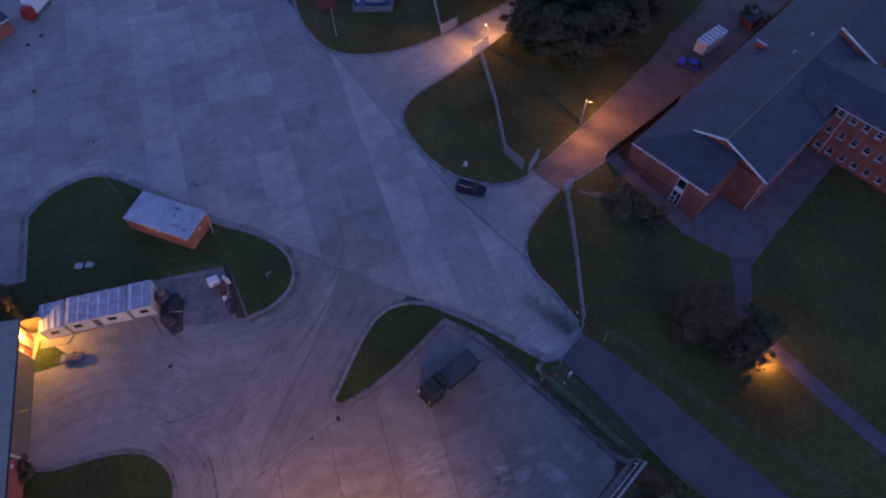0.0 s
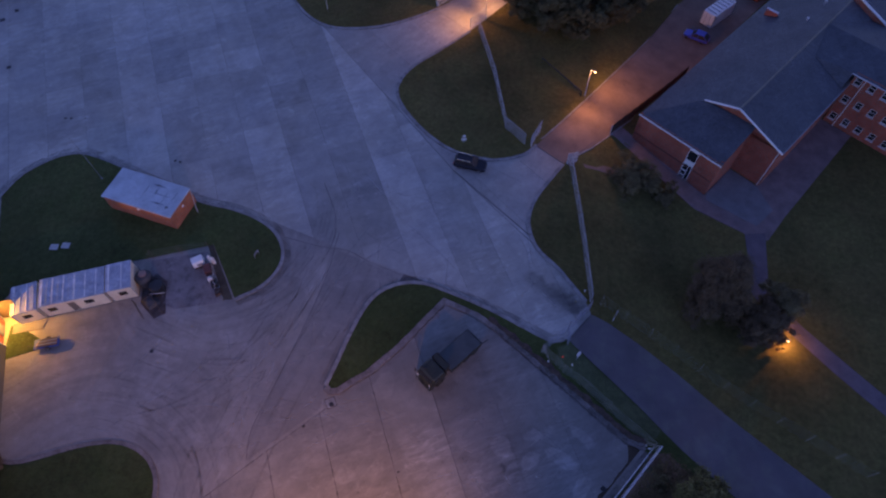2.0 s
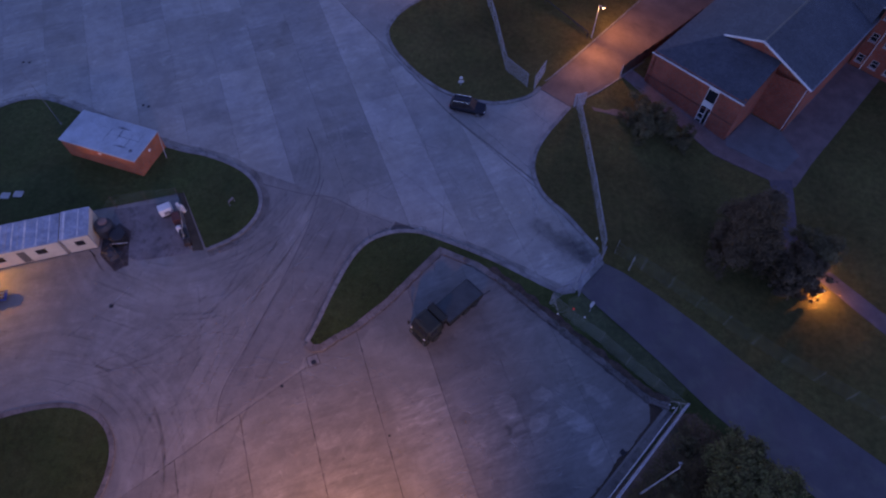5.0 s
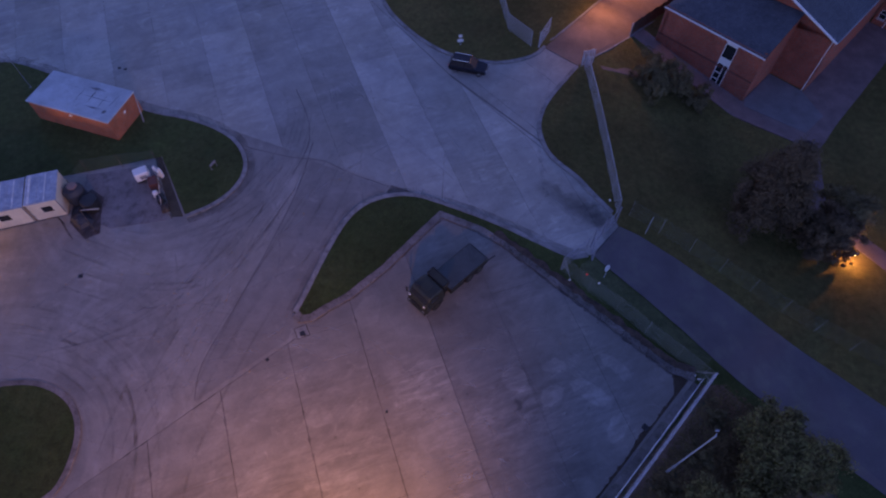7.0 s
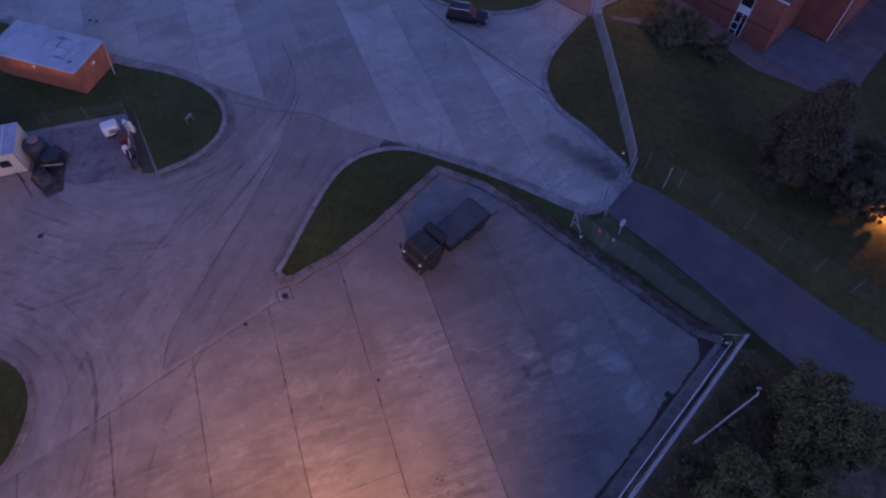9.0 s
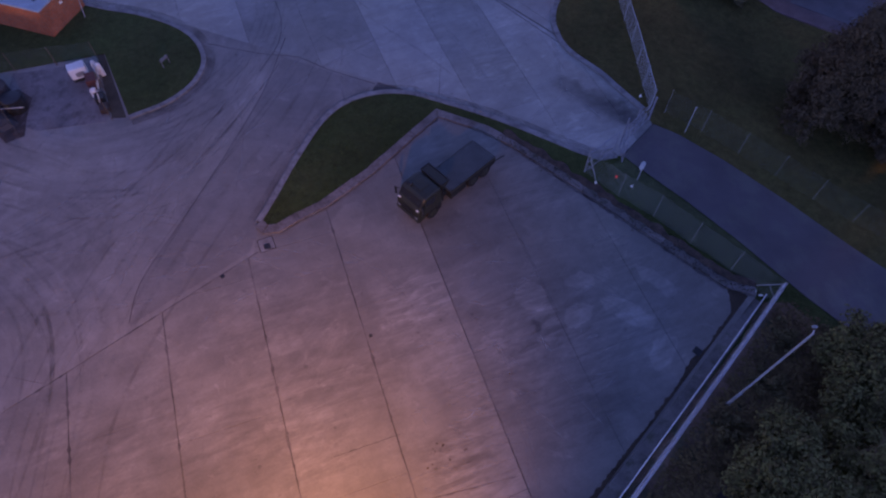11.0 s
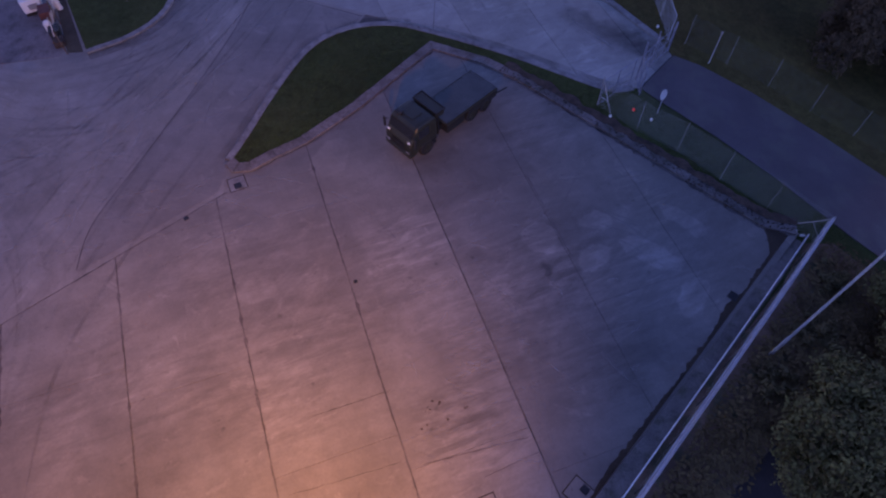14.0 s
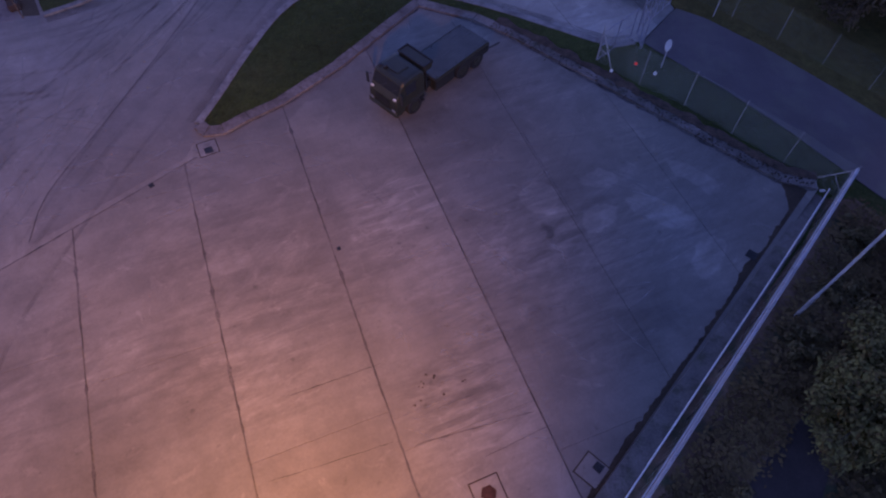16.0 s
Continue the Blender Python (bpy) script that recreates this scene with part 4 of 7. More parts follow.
# roof vents on the road slope
for x, y in ((23.6, 2.9), (29.2, 2.9)):
    z = roofz(y)
    v = part("roof_vent", Shape().tube((x, y, z - 0.1), (x, y, z + 0.5), 0.12).lathe([(0.22, 0), (0.24, 0.06), (0.05, 0.2)], (x, y, z + 0.5), 10), M_GALV, barracks, "pale metal roof vent")
stack = part("chimney", Shape().box(23.6, 8.1, roofz(8.1) - 0.4, 0.4, 1.9, 1.25), M_BRICK, barracks, "long low brick chimney stack")
part("cap", Shape().box(23.6, 8.1, roofz(8.1) + 0.85, 0.42, 2.0, 0.08, None, 0.02), M_GALV, stack, "pale chimney cap")

fence_t = thing("timber_fence", B_M, "dark close-boarded timber fence beside the lamplit road", "fence")
for i in range(12):
    x = -9.4 + i * 1.9
    part("post", Shape().box(x, 13.0, fall(O.x + U.x * x - V.x * 13) - 0.3, 0.14, 0.14, 2.3, None, 0.02), M_DARKTIMBER if i else M_POST, fence_t)
    if i < 11:
        s = Shape()
        for k in range(12):
            s.box(x + 0.12 + k * 0.152, 13.0 + (0.012 if k % 2 else -0.012), fall(O.x + U.x * x - V.x * 13) - 0.2, 0.145, 0.024, 2.0 + 0.02 * (k % 3))
        part("board_panel", s, M_DARKTIMBER, fence_t)

# ---- huts, cabins and sheds of the yard ----
def frame2(a, b):
    """Axes with x from a towards b and the origin at a."""
    t = math.atan2(b[1] - a[1], b[0] - a[0])
    return Matrix.Translation((a[0], a[1], 0)) @ Matrix.Rotation(t, 4, "Z")


hut = thing("brick_hut", frame2((-50.3, 45.0), (-40.1, 41.9)), "orange brick hut with a pale flat roof on the grass", "hut")
HL, HW, HH = 10.65, 4.95, 2.85
part("wall", wall_with_openings(HL, HH, 0.25, []), M_BRICK2, hut, "", Matrix.Translation((0, 0, 0)))
part("wall", wall_with_openings(HW - 0.5, HH, 0.25, []), M_BRICK2, hut, "", Matrix.Translation((HL, 0.25, 0)) @ Matrix.Rotation(radians(90), 4, "Z"))
part("wall", wall_with_openings(HL, HH, 0.25, []), M_BRICK2, hut, "", Matrix.Translation((HL, HW, 0)) @ Matrix.Rotation(radians(180), 4, "Z"))
part("wall", wall_with_openings(HW - 0.5, HH, 0.25, []), M_BRICK2, hut, "", Matrix.Translation((0, HW - 0.25, 0)) @ Matrix.Rotation(radians(-90), 4, "Z"))
hroof = part("roof", Shape().box(HL / 2, HW / 2, HH, HL + 0.2, HW + 0.2, 0.18, None, 0.03), M_FELT, hut, "pale felt flat roof")
seams = [(7.6, 2.75, 5.4, 0.16), (5.2, 2.6, 0.14, 3.4), (6.7, 3.0, 0.2, 3.0), (8.3, 2.4, 0.16, 3.6), (9.5, 2.9, 0.14, 2.8), (3.0, 3.6, 3.2, 0.1), (6.6, 4.0, 2.6, 0.5), (7.8, 1.4, 2.8, 0.4), (9.4, 1.2, 0.8, 0.7)]
for k, (x, y, w, d) in enumerate(seams):
    rr = random.Random(k)
    part("damp_patch", Shape().prism([(x + w / 2 * math.cos(a) * rr.uniform(0.85, 1.1), y + d / 2 * math.sin(a) * rr.uniform(0.85, 1.1)) for a in [i * math.pi / 8 for i in range(16)]], HH + 0.182, HH + 0.186 + 0.002 * k), M_PATCH, hroof, "dark damp seam")
part("wall_light", Shape().box(5.6, -0.06, 2.35, 0.35, 0.14, 0.2, None, 0.02), G_MARK, hut, "white bulkhead light")
part("wall_light", Shape().box(HL + 0.06, 2.6, 2.0, 0.14, 0.35, 0.2, None, 0.02), G_MARK, hut, "white bulkhead light")
part("conduit", Shape().tube((HL + 0.1, HW, 3.05), (HL + 1.1, HW - 1.6, 0.0), 0.05), M_POST, hut, "stay pole beside the hut")


M_CABINDOOR = plain("dull door paint", (0.15, 0.13, 0.11), 0.6, vary=0.15)


def cabin(a, b, depth, height, name, label, openings, lit_end):
    L = math.hypot(b[0] - a[0], b[1] - a[1])
    c = thing("site_cabin", frame2(a, b), label, "cabin", "row of site cabins")
    holes = [(x - w / 2, z, x + w / 2, z + h) for x, w, z, h, kind in openings]
    part("wall", wall_with_openings(L, height, 0.12, holes), M_CREAM, c, "cream panelled front", Matrix.Translation((0, 0, 0.12)))
    part("wall", Shape().box(L / 2, depth - 0.06, 0.12, L, 0.12, height), M_CREAM, c)
    part("wall", Shape().box(0.06, depth / 2, 0.12, 0.12, depth - 0.24, height), M_CREAM, c)
    part("wall", Shape().box(L - 0.06, depth / 2, 0.12, 0.12, depth - 0.24, height), M_CREAM, c)
    part("base_frame", Shape().box(L / 2, depth / 2, 0.0, L - 0.1, depth - 0.1, 0.12), M_DARK, c, "dark steel base frame")
    for x in (0.05, L - 0.05):
        part("corner_post", Shape().box(x, -0.01, 0.12, 0.1, 0.04, height), M_STEELGREY, c)
    r = part("roof", Shape().box(L / 2, depth / 2, 0.12 + height, L + 0.06, depth + 0.12, 0.12, None, 0.03), M_ROOFBLUE, c, "blue-grey steel roof")
    n = max(3, int(L / 0.62))
    for i in range(n):
        x = L * (i + 0.5) / n
        part("roof_rib", Shape().box(x, depth / 2, height + 0.236, 0.12 + 0.12 * (i % 3 == 0), depth - 0.1, 0.045, None, 0.012), M_ROOFRIB if i % 2 == 0 else M_ROOFBLUE, r, "pale roof rib" if i % 2 == 0 else "")
    for x, w, z, h, kind in openings:
        if kind == "window":
            g = part("window", Shape().box(x, 0.07, 0.12 + z, w, 0.03, h), M_GLASS, c, "dark window")
            f = Shape()
            for dx in (-w / 2 + 0.03, w / 2 - 0.03):
                f.box(x + dx, 0.02, 0.12 + z, 0.06, 0.07, h)
            f.box(x, 0.02, 0.12 + z, w, 0.06, 0.05).box(x, 0.02, 0.07 + z + h, w, 0.06, 0.05)
            part("frame", f, M_DARKTIMBER, g)
        else:
            part("door", Shape().box(x, 0.05, 0.13, w, 0.05, h, None, 0.01), M_CABINDOOR, c, "dull grey-brown cabin door")
    return c


cabin((-55.9, 27.0), (-53.05, 28.05), 4.0, 2.45, "cabin", "cream site cabin with a blue-grey roof under a lamp", [(1.5, 1.0, 1.0, 0.8, "window")], True)
cabin((-52.9, 28.25), (-45.4, 30.6), 3.9, 2.5, "cabin", "long cream site cabin with a ribbed blue-grey roof", [(1.2, 1.0, 1.0, 0.85, "window"), (3.6, 0.9, 0.05, 2.0, "door"), (5.6, 1.1, 1.0, 0.85, "window")], False)
cabin((-45.25, 30.7), (-42.3, 31.6), 3.9, 2.55, "cabin", "cream site cabin with a blue-grey roof beside the compound", [(1.7, 1.0, 1.0, 0.85, "window")], False)

# the large shed at the yard's edge
SHED_A, SHED_B = (-51.2, 6.5), (-58.3, 27.4)
shed = thing("store_shed", frame2(SHED_A, SHED_B), "large store shed with beige cladding and a pale sheet roof", "shed")
SL = math.hypot(SHED_B[0] - SHED_A[0], SHED_B[1] - SHED_A[1])
EAVE = 4.1
part("wall", wall_with_openings(SL - 8.9, EAVE - 0.1, 0.6, []), M_BEIGE, shed, "beige sheet cladding", Matrix.Translation((5.2, -0.42, 0)))
part("wall", Shape().box(2.35, 0.2, 0, 5.3, 0.5, EAVE), M_BRICK, shed, "red brick end of the shed wall")
part("wall", Shape().box(SL - 1.85, 0.25, 0, 3.6, 0.5, EAVE), M_BRICK, shed, "red brick corner under the lamp")
part("wall", Shape().box(SL - 0.1, 8.0, 0, 0.4, 15.5, EAVE), M_BRICK, shed)
part("wall", Shape().box(SL / 2 - 20, 15.8, 0, SL + 40, 0.3, EAVE), M_BEIGE, shed)
part("wall", Shape().box(-20.3, 0.2, 0, 40, 0.5, EAVE), M_BRICK, shed)
shedroof = part("roof", slab_roof([(-40, -0.5, EAVE + 0.1), (SL + 0.5, -0.5, EAVE + 0.1), (SL + 0.5, 8.0, EAVE + 1.9), (-40, 8.0, EAVE + 1.9)], 0.1), M_SHEDROOF, shed, "pale sheet metal roof slope")
part("roof", slab_roof([(-40, 8.0, EAVE + 1.9), (SL + 0.5, 8.0, EAVE + 1.9), (SL + 0.5, 16.5, EAVE + 0.1), (-40, 16.5, EAVE + 0.1)], 0.1), M_SHEDROOF, shed, "pale sheet metal roof slope")
for k in range(10):
    x = SL - 1.5 - k * 2.4
    tr = Shape().add([(x - 0.03, -0.5, EAVE + 0.1), (x + 0.03, -0.5, EAVE + 0.1), (x + 0.03, 8.0, EAVE + 1.9), (x - 0.03, 8.0, EAVE + 1.9), (x - 0.03, -0.5, EAVE + 0.15), (x + 0.03, -0.5, EAVE + 0.15), (x + 0.03, 8.0, EAVE + 1.95), (x - 0.03, 8.0, EAVE + 1.95)], [(4, 5, 6, 7), (0, 1, 5, 4), (1, 2, 6, 5), (2, 3, 7, 6), (3, 0, 4, 7)])
    part("roof_seam", tr, M_SHEDROOF, shedroof)
part("gutter", Shape().box(SL / 2 - 20, -0.58, EAVE - 0.08, SL + 41, 0.16, 0.16), M_DARK, shed, "dark eaves gutter")
for x in (SL - 3.66, 5.16):
    part("corner_trim", Shape().box(x, -0.2, 0, 0.06, 0.5, EAVE - 0.15), M_WHITE, shed, "pale corner trim")
part("hoist_arm", Shape().tube((10.6, -0.3, 2.6), (10.6, -1.4, 2.5), 0.07), M_YELLOW, shed, "yellow hoist arm")
part("roller_door", Shape().box(SL - 1.5, -0.1, 0.1, 1.3, 0.1, 3.0, None, 0.02), M_STEELGREY, shed, "grey steel side door")
lampbox = part("wall_lamp", Shape().box(SL - 1.2, -0.16, 3.62, 0.3, 0.36, 0.2, None, 0.03), M_DARK, shed, "wall lamp burning orange")
part("lens", Shape().box(SL - 1.2, -0.2, 3.5, 0.26, 0.28, 0.115, None, 0.02), G_SODIUM_BIG, lampbox, "glowing orange lens")
part("fire_bell", Shape().box(SL - 3.2, -0.12, 2.3, 0.4, 0.2, 0.3, None, 0.04), M_WHITE, shed, "white meter box")
part("fire_bell", Shape().box(4.0, -0.12, 2.6, 0.4, 0.2, 0.3, None, 0.04), M_WHITE, shed, "white meter box")

sodium_lamp((-57.2, 26.5, 3.3), 1750, 0.12, (1.0, 0.58, 0.035))
# added panel: keeps the shed lamp's light from spilling onto the lawn behind
gp = thing("light_block_panel", pose(-57.3, 28.3, 0, 0, 0, 20), "added tall dark boarded panel blocking lamp light beside the cabin", "fence")
for k in range(17):
    part("board", Shape().box(-1.3 + 0.16 * k, 0.012 * (k % 2), 0, 0.155, 0.03, 3.6 + 0.02 * (k % 3)), M_DARKTIMBER, gp)
for z in (0.4, 1.8):
    part("rail", Shape().box(0, 0.06, z, 2.7, 0.05, 0.09), M_DARKTIMBER, gp)
grass_patch = drape([(-57.2, 26.8), (-55.9, 26.7), (-52.9, 25.2), (-52.6, 23.9), (-56.6, 22.2)], 0.05, 2)
structure("lawn_patch", grass_patch, M_GRASS, "small grass patch beside the lamplit shed", "grass")
structure("step_slab", Shape().prism([(-57.0, 27.0), (-56.6, 25.7), (-53.1, 26.6), (-52.9, 27.9)], 0, 0.12), M_FLAG, "pale concrete step in front of the cabin", "paving")


# ---- fences and gates ----
def post_at(x, y, h, parent, r=0.055, mat=None, base=None, lean=(0, 0)):
    z = fall(x) if base is None else base
    return part("post", Shape().tube((x, y, z - 0.3), (x + lean[0], y + lean[1], z + h), r, r * 0.85, 6), mat or M_POST, parent)


def wire_panel(a, b, z0, h, parent, mat, name="mesh_panel", lean=(0, 0), za=None, zb=None):
    """A wire sheet between two posts."""
    za, zb = fall(a[0]) if za is None else za, fall(b[0]) if zb is None else zb
    L = math.hypot(b[0] - a[0], b[1] - a[1])
    s = Shape().face([(a[0], a[1], za + z0), (b[0], b[1], zb + z0), (b[0] + lean[0], b[1] + lean[1], zb + z0 + h), (a[0] + lean[0], a[1] + lean[1], za + z0 + h)], [(0, 0), (L, 0), (L, h), (0, h)])
    return part(name, s, mat, parent)


def mesh_fence(points, h, mat, label, postmat=None, rail=True, r=0.05, every=3.0):
    f = thing("mesh_fence", pose(0, 0, 0), label, "fence")
    pts = []
    for a, b in zip(points, points[1:]):
        n = max(1, round(math.hypot(b[0] - a[0], b[1] - a[1]) / every))
        pts += [(a[0] + (b[0] - a[0]) * i / n, a[1] + (b[1] - a[1]) * i / n) for i in range(n)]
    pts.append(points[-1])
    for p in pts:
        post_at(p[0], p[1], h, f, r, postmat)
    for a, b in zip(pts, pts[1:]):
        wire_panel(a, b, 0.1, h - 0.15, f, mat)
        if rail:
            part("rail", Shape().tube((a[0], a[1], fall(a[0]) + h - 0.04), (b[0], b[1], fall(b[0]) + h - 0.04), 0.03, None, 6), M_GALV, f)
    return f


mesh_fence([(13.9, 55.0), (14.45, 48.5), (14.9, 42.0), (15.3, 33.4)], 2.4, M_WIRE, "galvanised welded mesh fence on the grass", M_GALV)
mesh_fence([(0.2, 83.4), (2.9, 72.4), (4.6, 62.0), (7.4, 58.9)], 2.4, M_WIRE, "galvanised welded mesh fence by the road", M_GALV)
mesh_fence([(-7.2, 89.2), (-9.4, 99.5), (-11, 110)], 2.4, M_WIRE, "galvanised welded mesh fence beyond the yard", M_GALV)
# boundary along the east road: slim posts with chain link
verge_posts = [(8.95, 26.3), (11.4, 23.9), (13.9, 22.0), (16.3, 19.6), (18.9, 17.4), (21.5, 15.2)]
vf = thing("chain_link_fence", pose(0, 0, 0), "chain link fence on slim concrete posts along the verge", "fence")
for i, p in enumerate(verge_posts):
    post_at(*p, 2.9, vf, 0.021)
for a, b in zip(verge_posts, verge_posts[1:]):
    wire_panel(a, b, 0.1, 2.7, vf, M_CHAINPALE)
br = Shape().tube((8.95, 26.3, 2.5), (9.85, 25.5, 0.0), 0.035, None, 6).tube((8.95, 26.3, 1.0), (9.5, 25.8, 0.95), 0.025, None, 6)
part("brace", br, M_POST, vf)
part("brace", Shape().tube((21.5, 15.2, fall(21.5) + 2.6), (20.1, 16.3, fall(20.1) + 0.1), 0.03, None, 6).tube((20.9, 15.65, fall(20.9) + 1.5), (21.55, 15.3, fall(21.5) + 0.6), 0.025, None, 6), M_POST, vf)
f2 = thing("chain_link_fence", pose(0, 0, 0), "chain link fence on slim posts across the dark lawn edge", "fence")
far_posts = [(16.6 + 2.9 * i, 33.1 - 1.9 * i) for i in range(11)]
for p in far_posts:
    post_at(*p, 2.7, f2, 0.017, M_POST)
for a, b in zip(far_posts, far_posts[1:]):
    wire_panel(a, b, 0.1, 2.5, f2, M_CHAIN)
tagged(part("marker_post", Shape().tube((18.0, 30.95, fall(18.0)), (18.0, 30.95, fall(18.0) + 2.9), 0.045, 0.04, 8).lathe([(0.07, 0), (0.07, 0.12), (0.03, 0.2)], (18.0, 30.95, fall(18.0) + 2.85), 8), M_POST), "slim concrete marker post at the road edge", "post")

# south-east fence with a bottom rail and barbed top
sf = thing("security_fence", pose(0, 0, 0), "tall steel fence with a white bottom rail and barbed top", "fence")
A, B = (21.5, 15.4), (-8.0, -18.2)
n = 15
sp = [(A[0] + (B[0] - A[0]) * i / n, A[1] + (B[1] - A[1]) * i / n) for i in range(n + 1)]
for i, p in enumerate(sp):
    z = fall(p[0])
    part("post", Shape().tube((p[0], p[1], z - 0.3), (p[0], p[1], z + 2.35), 0.03, None, 6).tube((p[0], p[1], z + 2.3), (p[0] + 0.1, p[1] - 0.09, z + 2.6), 0.02, None, 6), M_DARK, sf, "dark steel fence post")
for a, b in zip(sp, sp[1:]):
    za, zb = fall(a[0]), fall(b[0])
    wire_panel(a, b, 0.15, 2.1, sf, M_CHAIN)
    part("bottom_rail", Shape().tube((a[0] - 0.25, a[1] + 0.22, za + 0.32), (b[0] - 0.25, b[1] + 0.22, zb + 0.32), 0.042, None, 8), M_WHITE, sf, "white painted pipe rail")
    part("top_rail", Shape().tube((a[0], a[1], za + 2.32), (b[0], b[1], zb + 2.32), 0.035, None, 6), M_GALV, sf)
    s = Shape()
    L = math.hypot(b[0] - a[0], b[1] - a[1])
    N = 52
    # a loose coil of barbed wire along the top
    for k in range(N * 6):
        t0, t1 = k / (N * 6), (k + 1) / (N * 6)
        q = []
        for t in (t0, t1):
            an = 2 * math.pi * t * N
            q.append((a[0] + (b[0] - a[0]) * t + 0.1 + 0.08 * math.cos(an) * 0.74, a[1] + (b[1] - a[1]) * t - 0.08 - 0.08 * math.cos(an) * 0.67, za + (zb - za) * t + 2.52 + 0.1 * math.sin(an)))
        s.tube(q[0], q[1], 0.017, None, 3)
    part("wire_coil", s, M_COIL, sf, "pale barbed wire coil")
tagged(part("marker_block", Shape().box(20.35, 15.85, fall(20.35) + 0.05, 0.42, 0.16, 0.16, None, 0.04), G_MARK), "small white marker block at the fence corner", "marker")
tagged(part("marker_block", Shape().box(20.82, 15.55, fall(20.8) + 0.05, 0.34, 0.14, 0.16, None, 0.04), G_MARK), "small white marker block at the fence corner", "marker")

# gates across the east road
gate = thing("mesh_gate", pose(0, 0, 0), "closed galvanised mesh gates across the road", "gate")
G0, G1, G2 = (15.1, 32.3), (13.65, 30.7), (12.2, 29.1)
for p, h, r in ((G0, 2.6, 0.09), (G2, 3.4, 0.07), ((13.35, 30.4), 3.3, 0.06), ((12.15, 27.4), 2.1, 0.06)):
    part("gate_post", Shape().tube((p[0], p[1], -0.3), (p[0], p[1], h), r, None, 8), M_GATESTEEL, gate)
for a, b in ((G0, G1), (G1, G2), (G2, (12.15, 27.4)), ((11.7, 28.7), (8.95, 26.3))):
    lf = Shape()
    for z in (0.12, 1.2, 2.3):
        lf.tube((a[0], a[1], z), (b[0], b[1], z), 0.03, None, 6)
    for t in (0.02, 0.5, 0.98):
        x, y = a[0] + (b[0] - a[0]) * t, a[1] + (b[1] - a[1]) * t
        lf.tube((x, y, 0.1), (x, y, 2.35), 0.03, None, 6)
    leaf = part("gate_leaf", lf, M_GATESTEEL, gate)
    wire_panel(a, b, 0.12, 2.2, leaf, M_GATEWIRE, "mesh_panel", za=0, zb=0)
part("brace", Shape().tube((12.2, 29.1, 2.0), (12.15, 27.5, 0.1), 0.03, None, 6), M_GATESTEEL, gate)

# gates by the middle road and the north road, standing open
def open_gate(hinge, end, h, label, bars=True):
    g = thing("steel_gate", pose(0, 0, 0), label, "gate")
    z0 = fall(hinge[0]) + 0.1
    part("gate_post", Shape().tube((*hinge, z0 - 0.4), (*hinge, z0 + h + 0.15), 0.09, None, 8), M_GALV, g)
    s = Shape()
    for z in (0.15, h * 0.5, h):
        s.tube((*hinge, z0 + z), (*end, z0 + z), 0.035, None, 6)
    for k in range(5):
        t = k / 4
        x, y = hinge[0] + (end[0] - hinge[0]) * t, hinge[1] + (end[1] - hinge[1]) * t
        s.tube((x, y, z0 + 0.15), (x, y, z0 + h + (0.25 if k % 2 else 0)), 0.03, None, 6)
    lf = part("gate_leaf", s, M_GALV, g)
    wire_panel(hinge, end, 0.25, h - 0.15, lf, M_WIRE)
    return g


open_gate((8.4, 58.6), (9.9, 61.6), 2.2, "open galvanised gate leaf beside the lamplit road")
open_gate((13.5, 55.4), (14.9, 55.9), 2.2, "short galvanised gate leaf at the path")
open_gate((-1.2, 83.6), (1.3, 86.6), 2.2, "open steel gate leaf lit orange by the lamp")
open_gate((-7.0, 89.2), (-4.4, 91.4), 2.0, "open steel gate leaf at the far verge")

# the fenced compound
comp = thing("compound_fence", pose(0, 0, 0), "weathered chain link fence round the small compound", "fence")
cp = [(-31.3, 31.4), (-33.1, 35.0), (-34.8, 38.8), (-38.5, 38.1), (-42.0, 37.2), (-42.6, 34.6)]
for p in cp:
    post_at(*p, 2.2, comp, 0.04, M_TIMBER)
for a, b in zip(cp, cp[1:]):
    wire_panel(a, b, 0.05, 2.1, comp, M_CHAIN)
structure("dirt_strip", Shape().prism([(-31.4, 31.6), (-30.2, 31.7), (-34.6, 39.6), (-35.6, 40.0)], 0.0, 0.012), plain("trodden dirt", (0.062, 0.052, 0.036), 0.95, vary=0.4), "dark trodden dirt outside the compound fence", "ground")
tip_g = thing("barrier_panel", frame2((-40.5, 31.4), (-38.2, 29.0)), "low timber gate panel standing open at the compound", "gate")
for z in (0.25, 0.6, 0.95):
    part("rail", Shape().box(1.6, 0, z, 3.2, 0.05, 0.12, None, 0.01), M_TIMBER if z > 0.9 else M_DARKTIMBER, tip_g)
part("top_rail", Shape().tube((0, 0, 1.15), (1.1, 1.6, 1.1), 0.045, None, 6), M_POST, tip_g, "pale rail beside the gate")
part("post", Shape().box(0, 0, 0, 0.12, 0.12, 1.4, None, 0.02), M_DARKTIMBER, tip_g)
tip_h = thing("barrier_panel", frame2((-42.4, 30.4), (-40.6, 28.3)), "low timber gate panel standing open beside the cabin", "gate")
for z in (0.3, 0.9):
    part("rail", Shape().box(1.35, 0, z, 2.7, 0.05, 0.1, None, 0.01), M_DARKTIMBER, tip_h)
part("post", Shape().box(0, 0, 0, 0.12, 0.12, 1.4, None, 0.02), M_DARKTIMBER, tip_h)

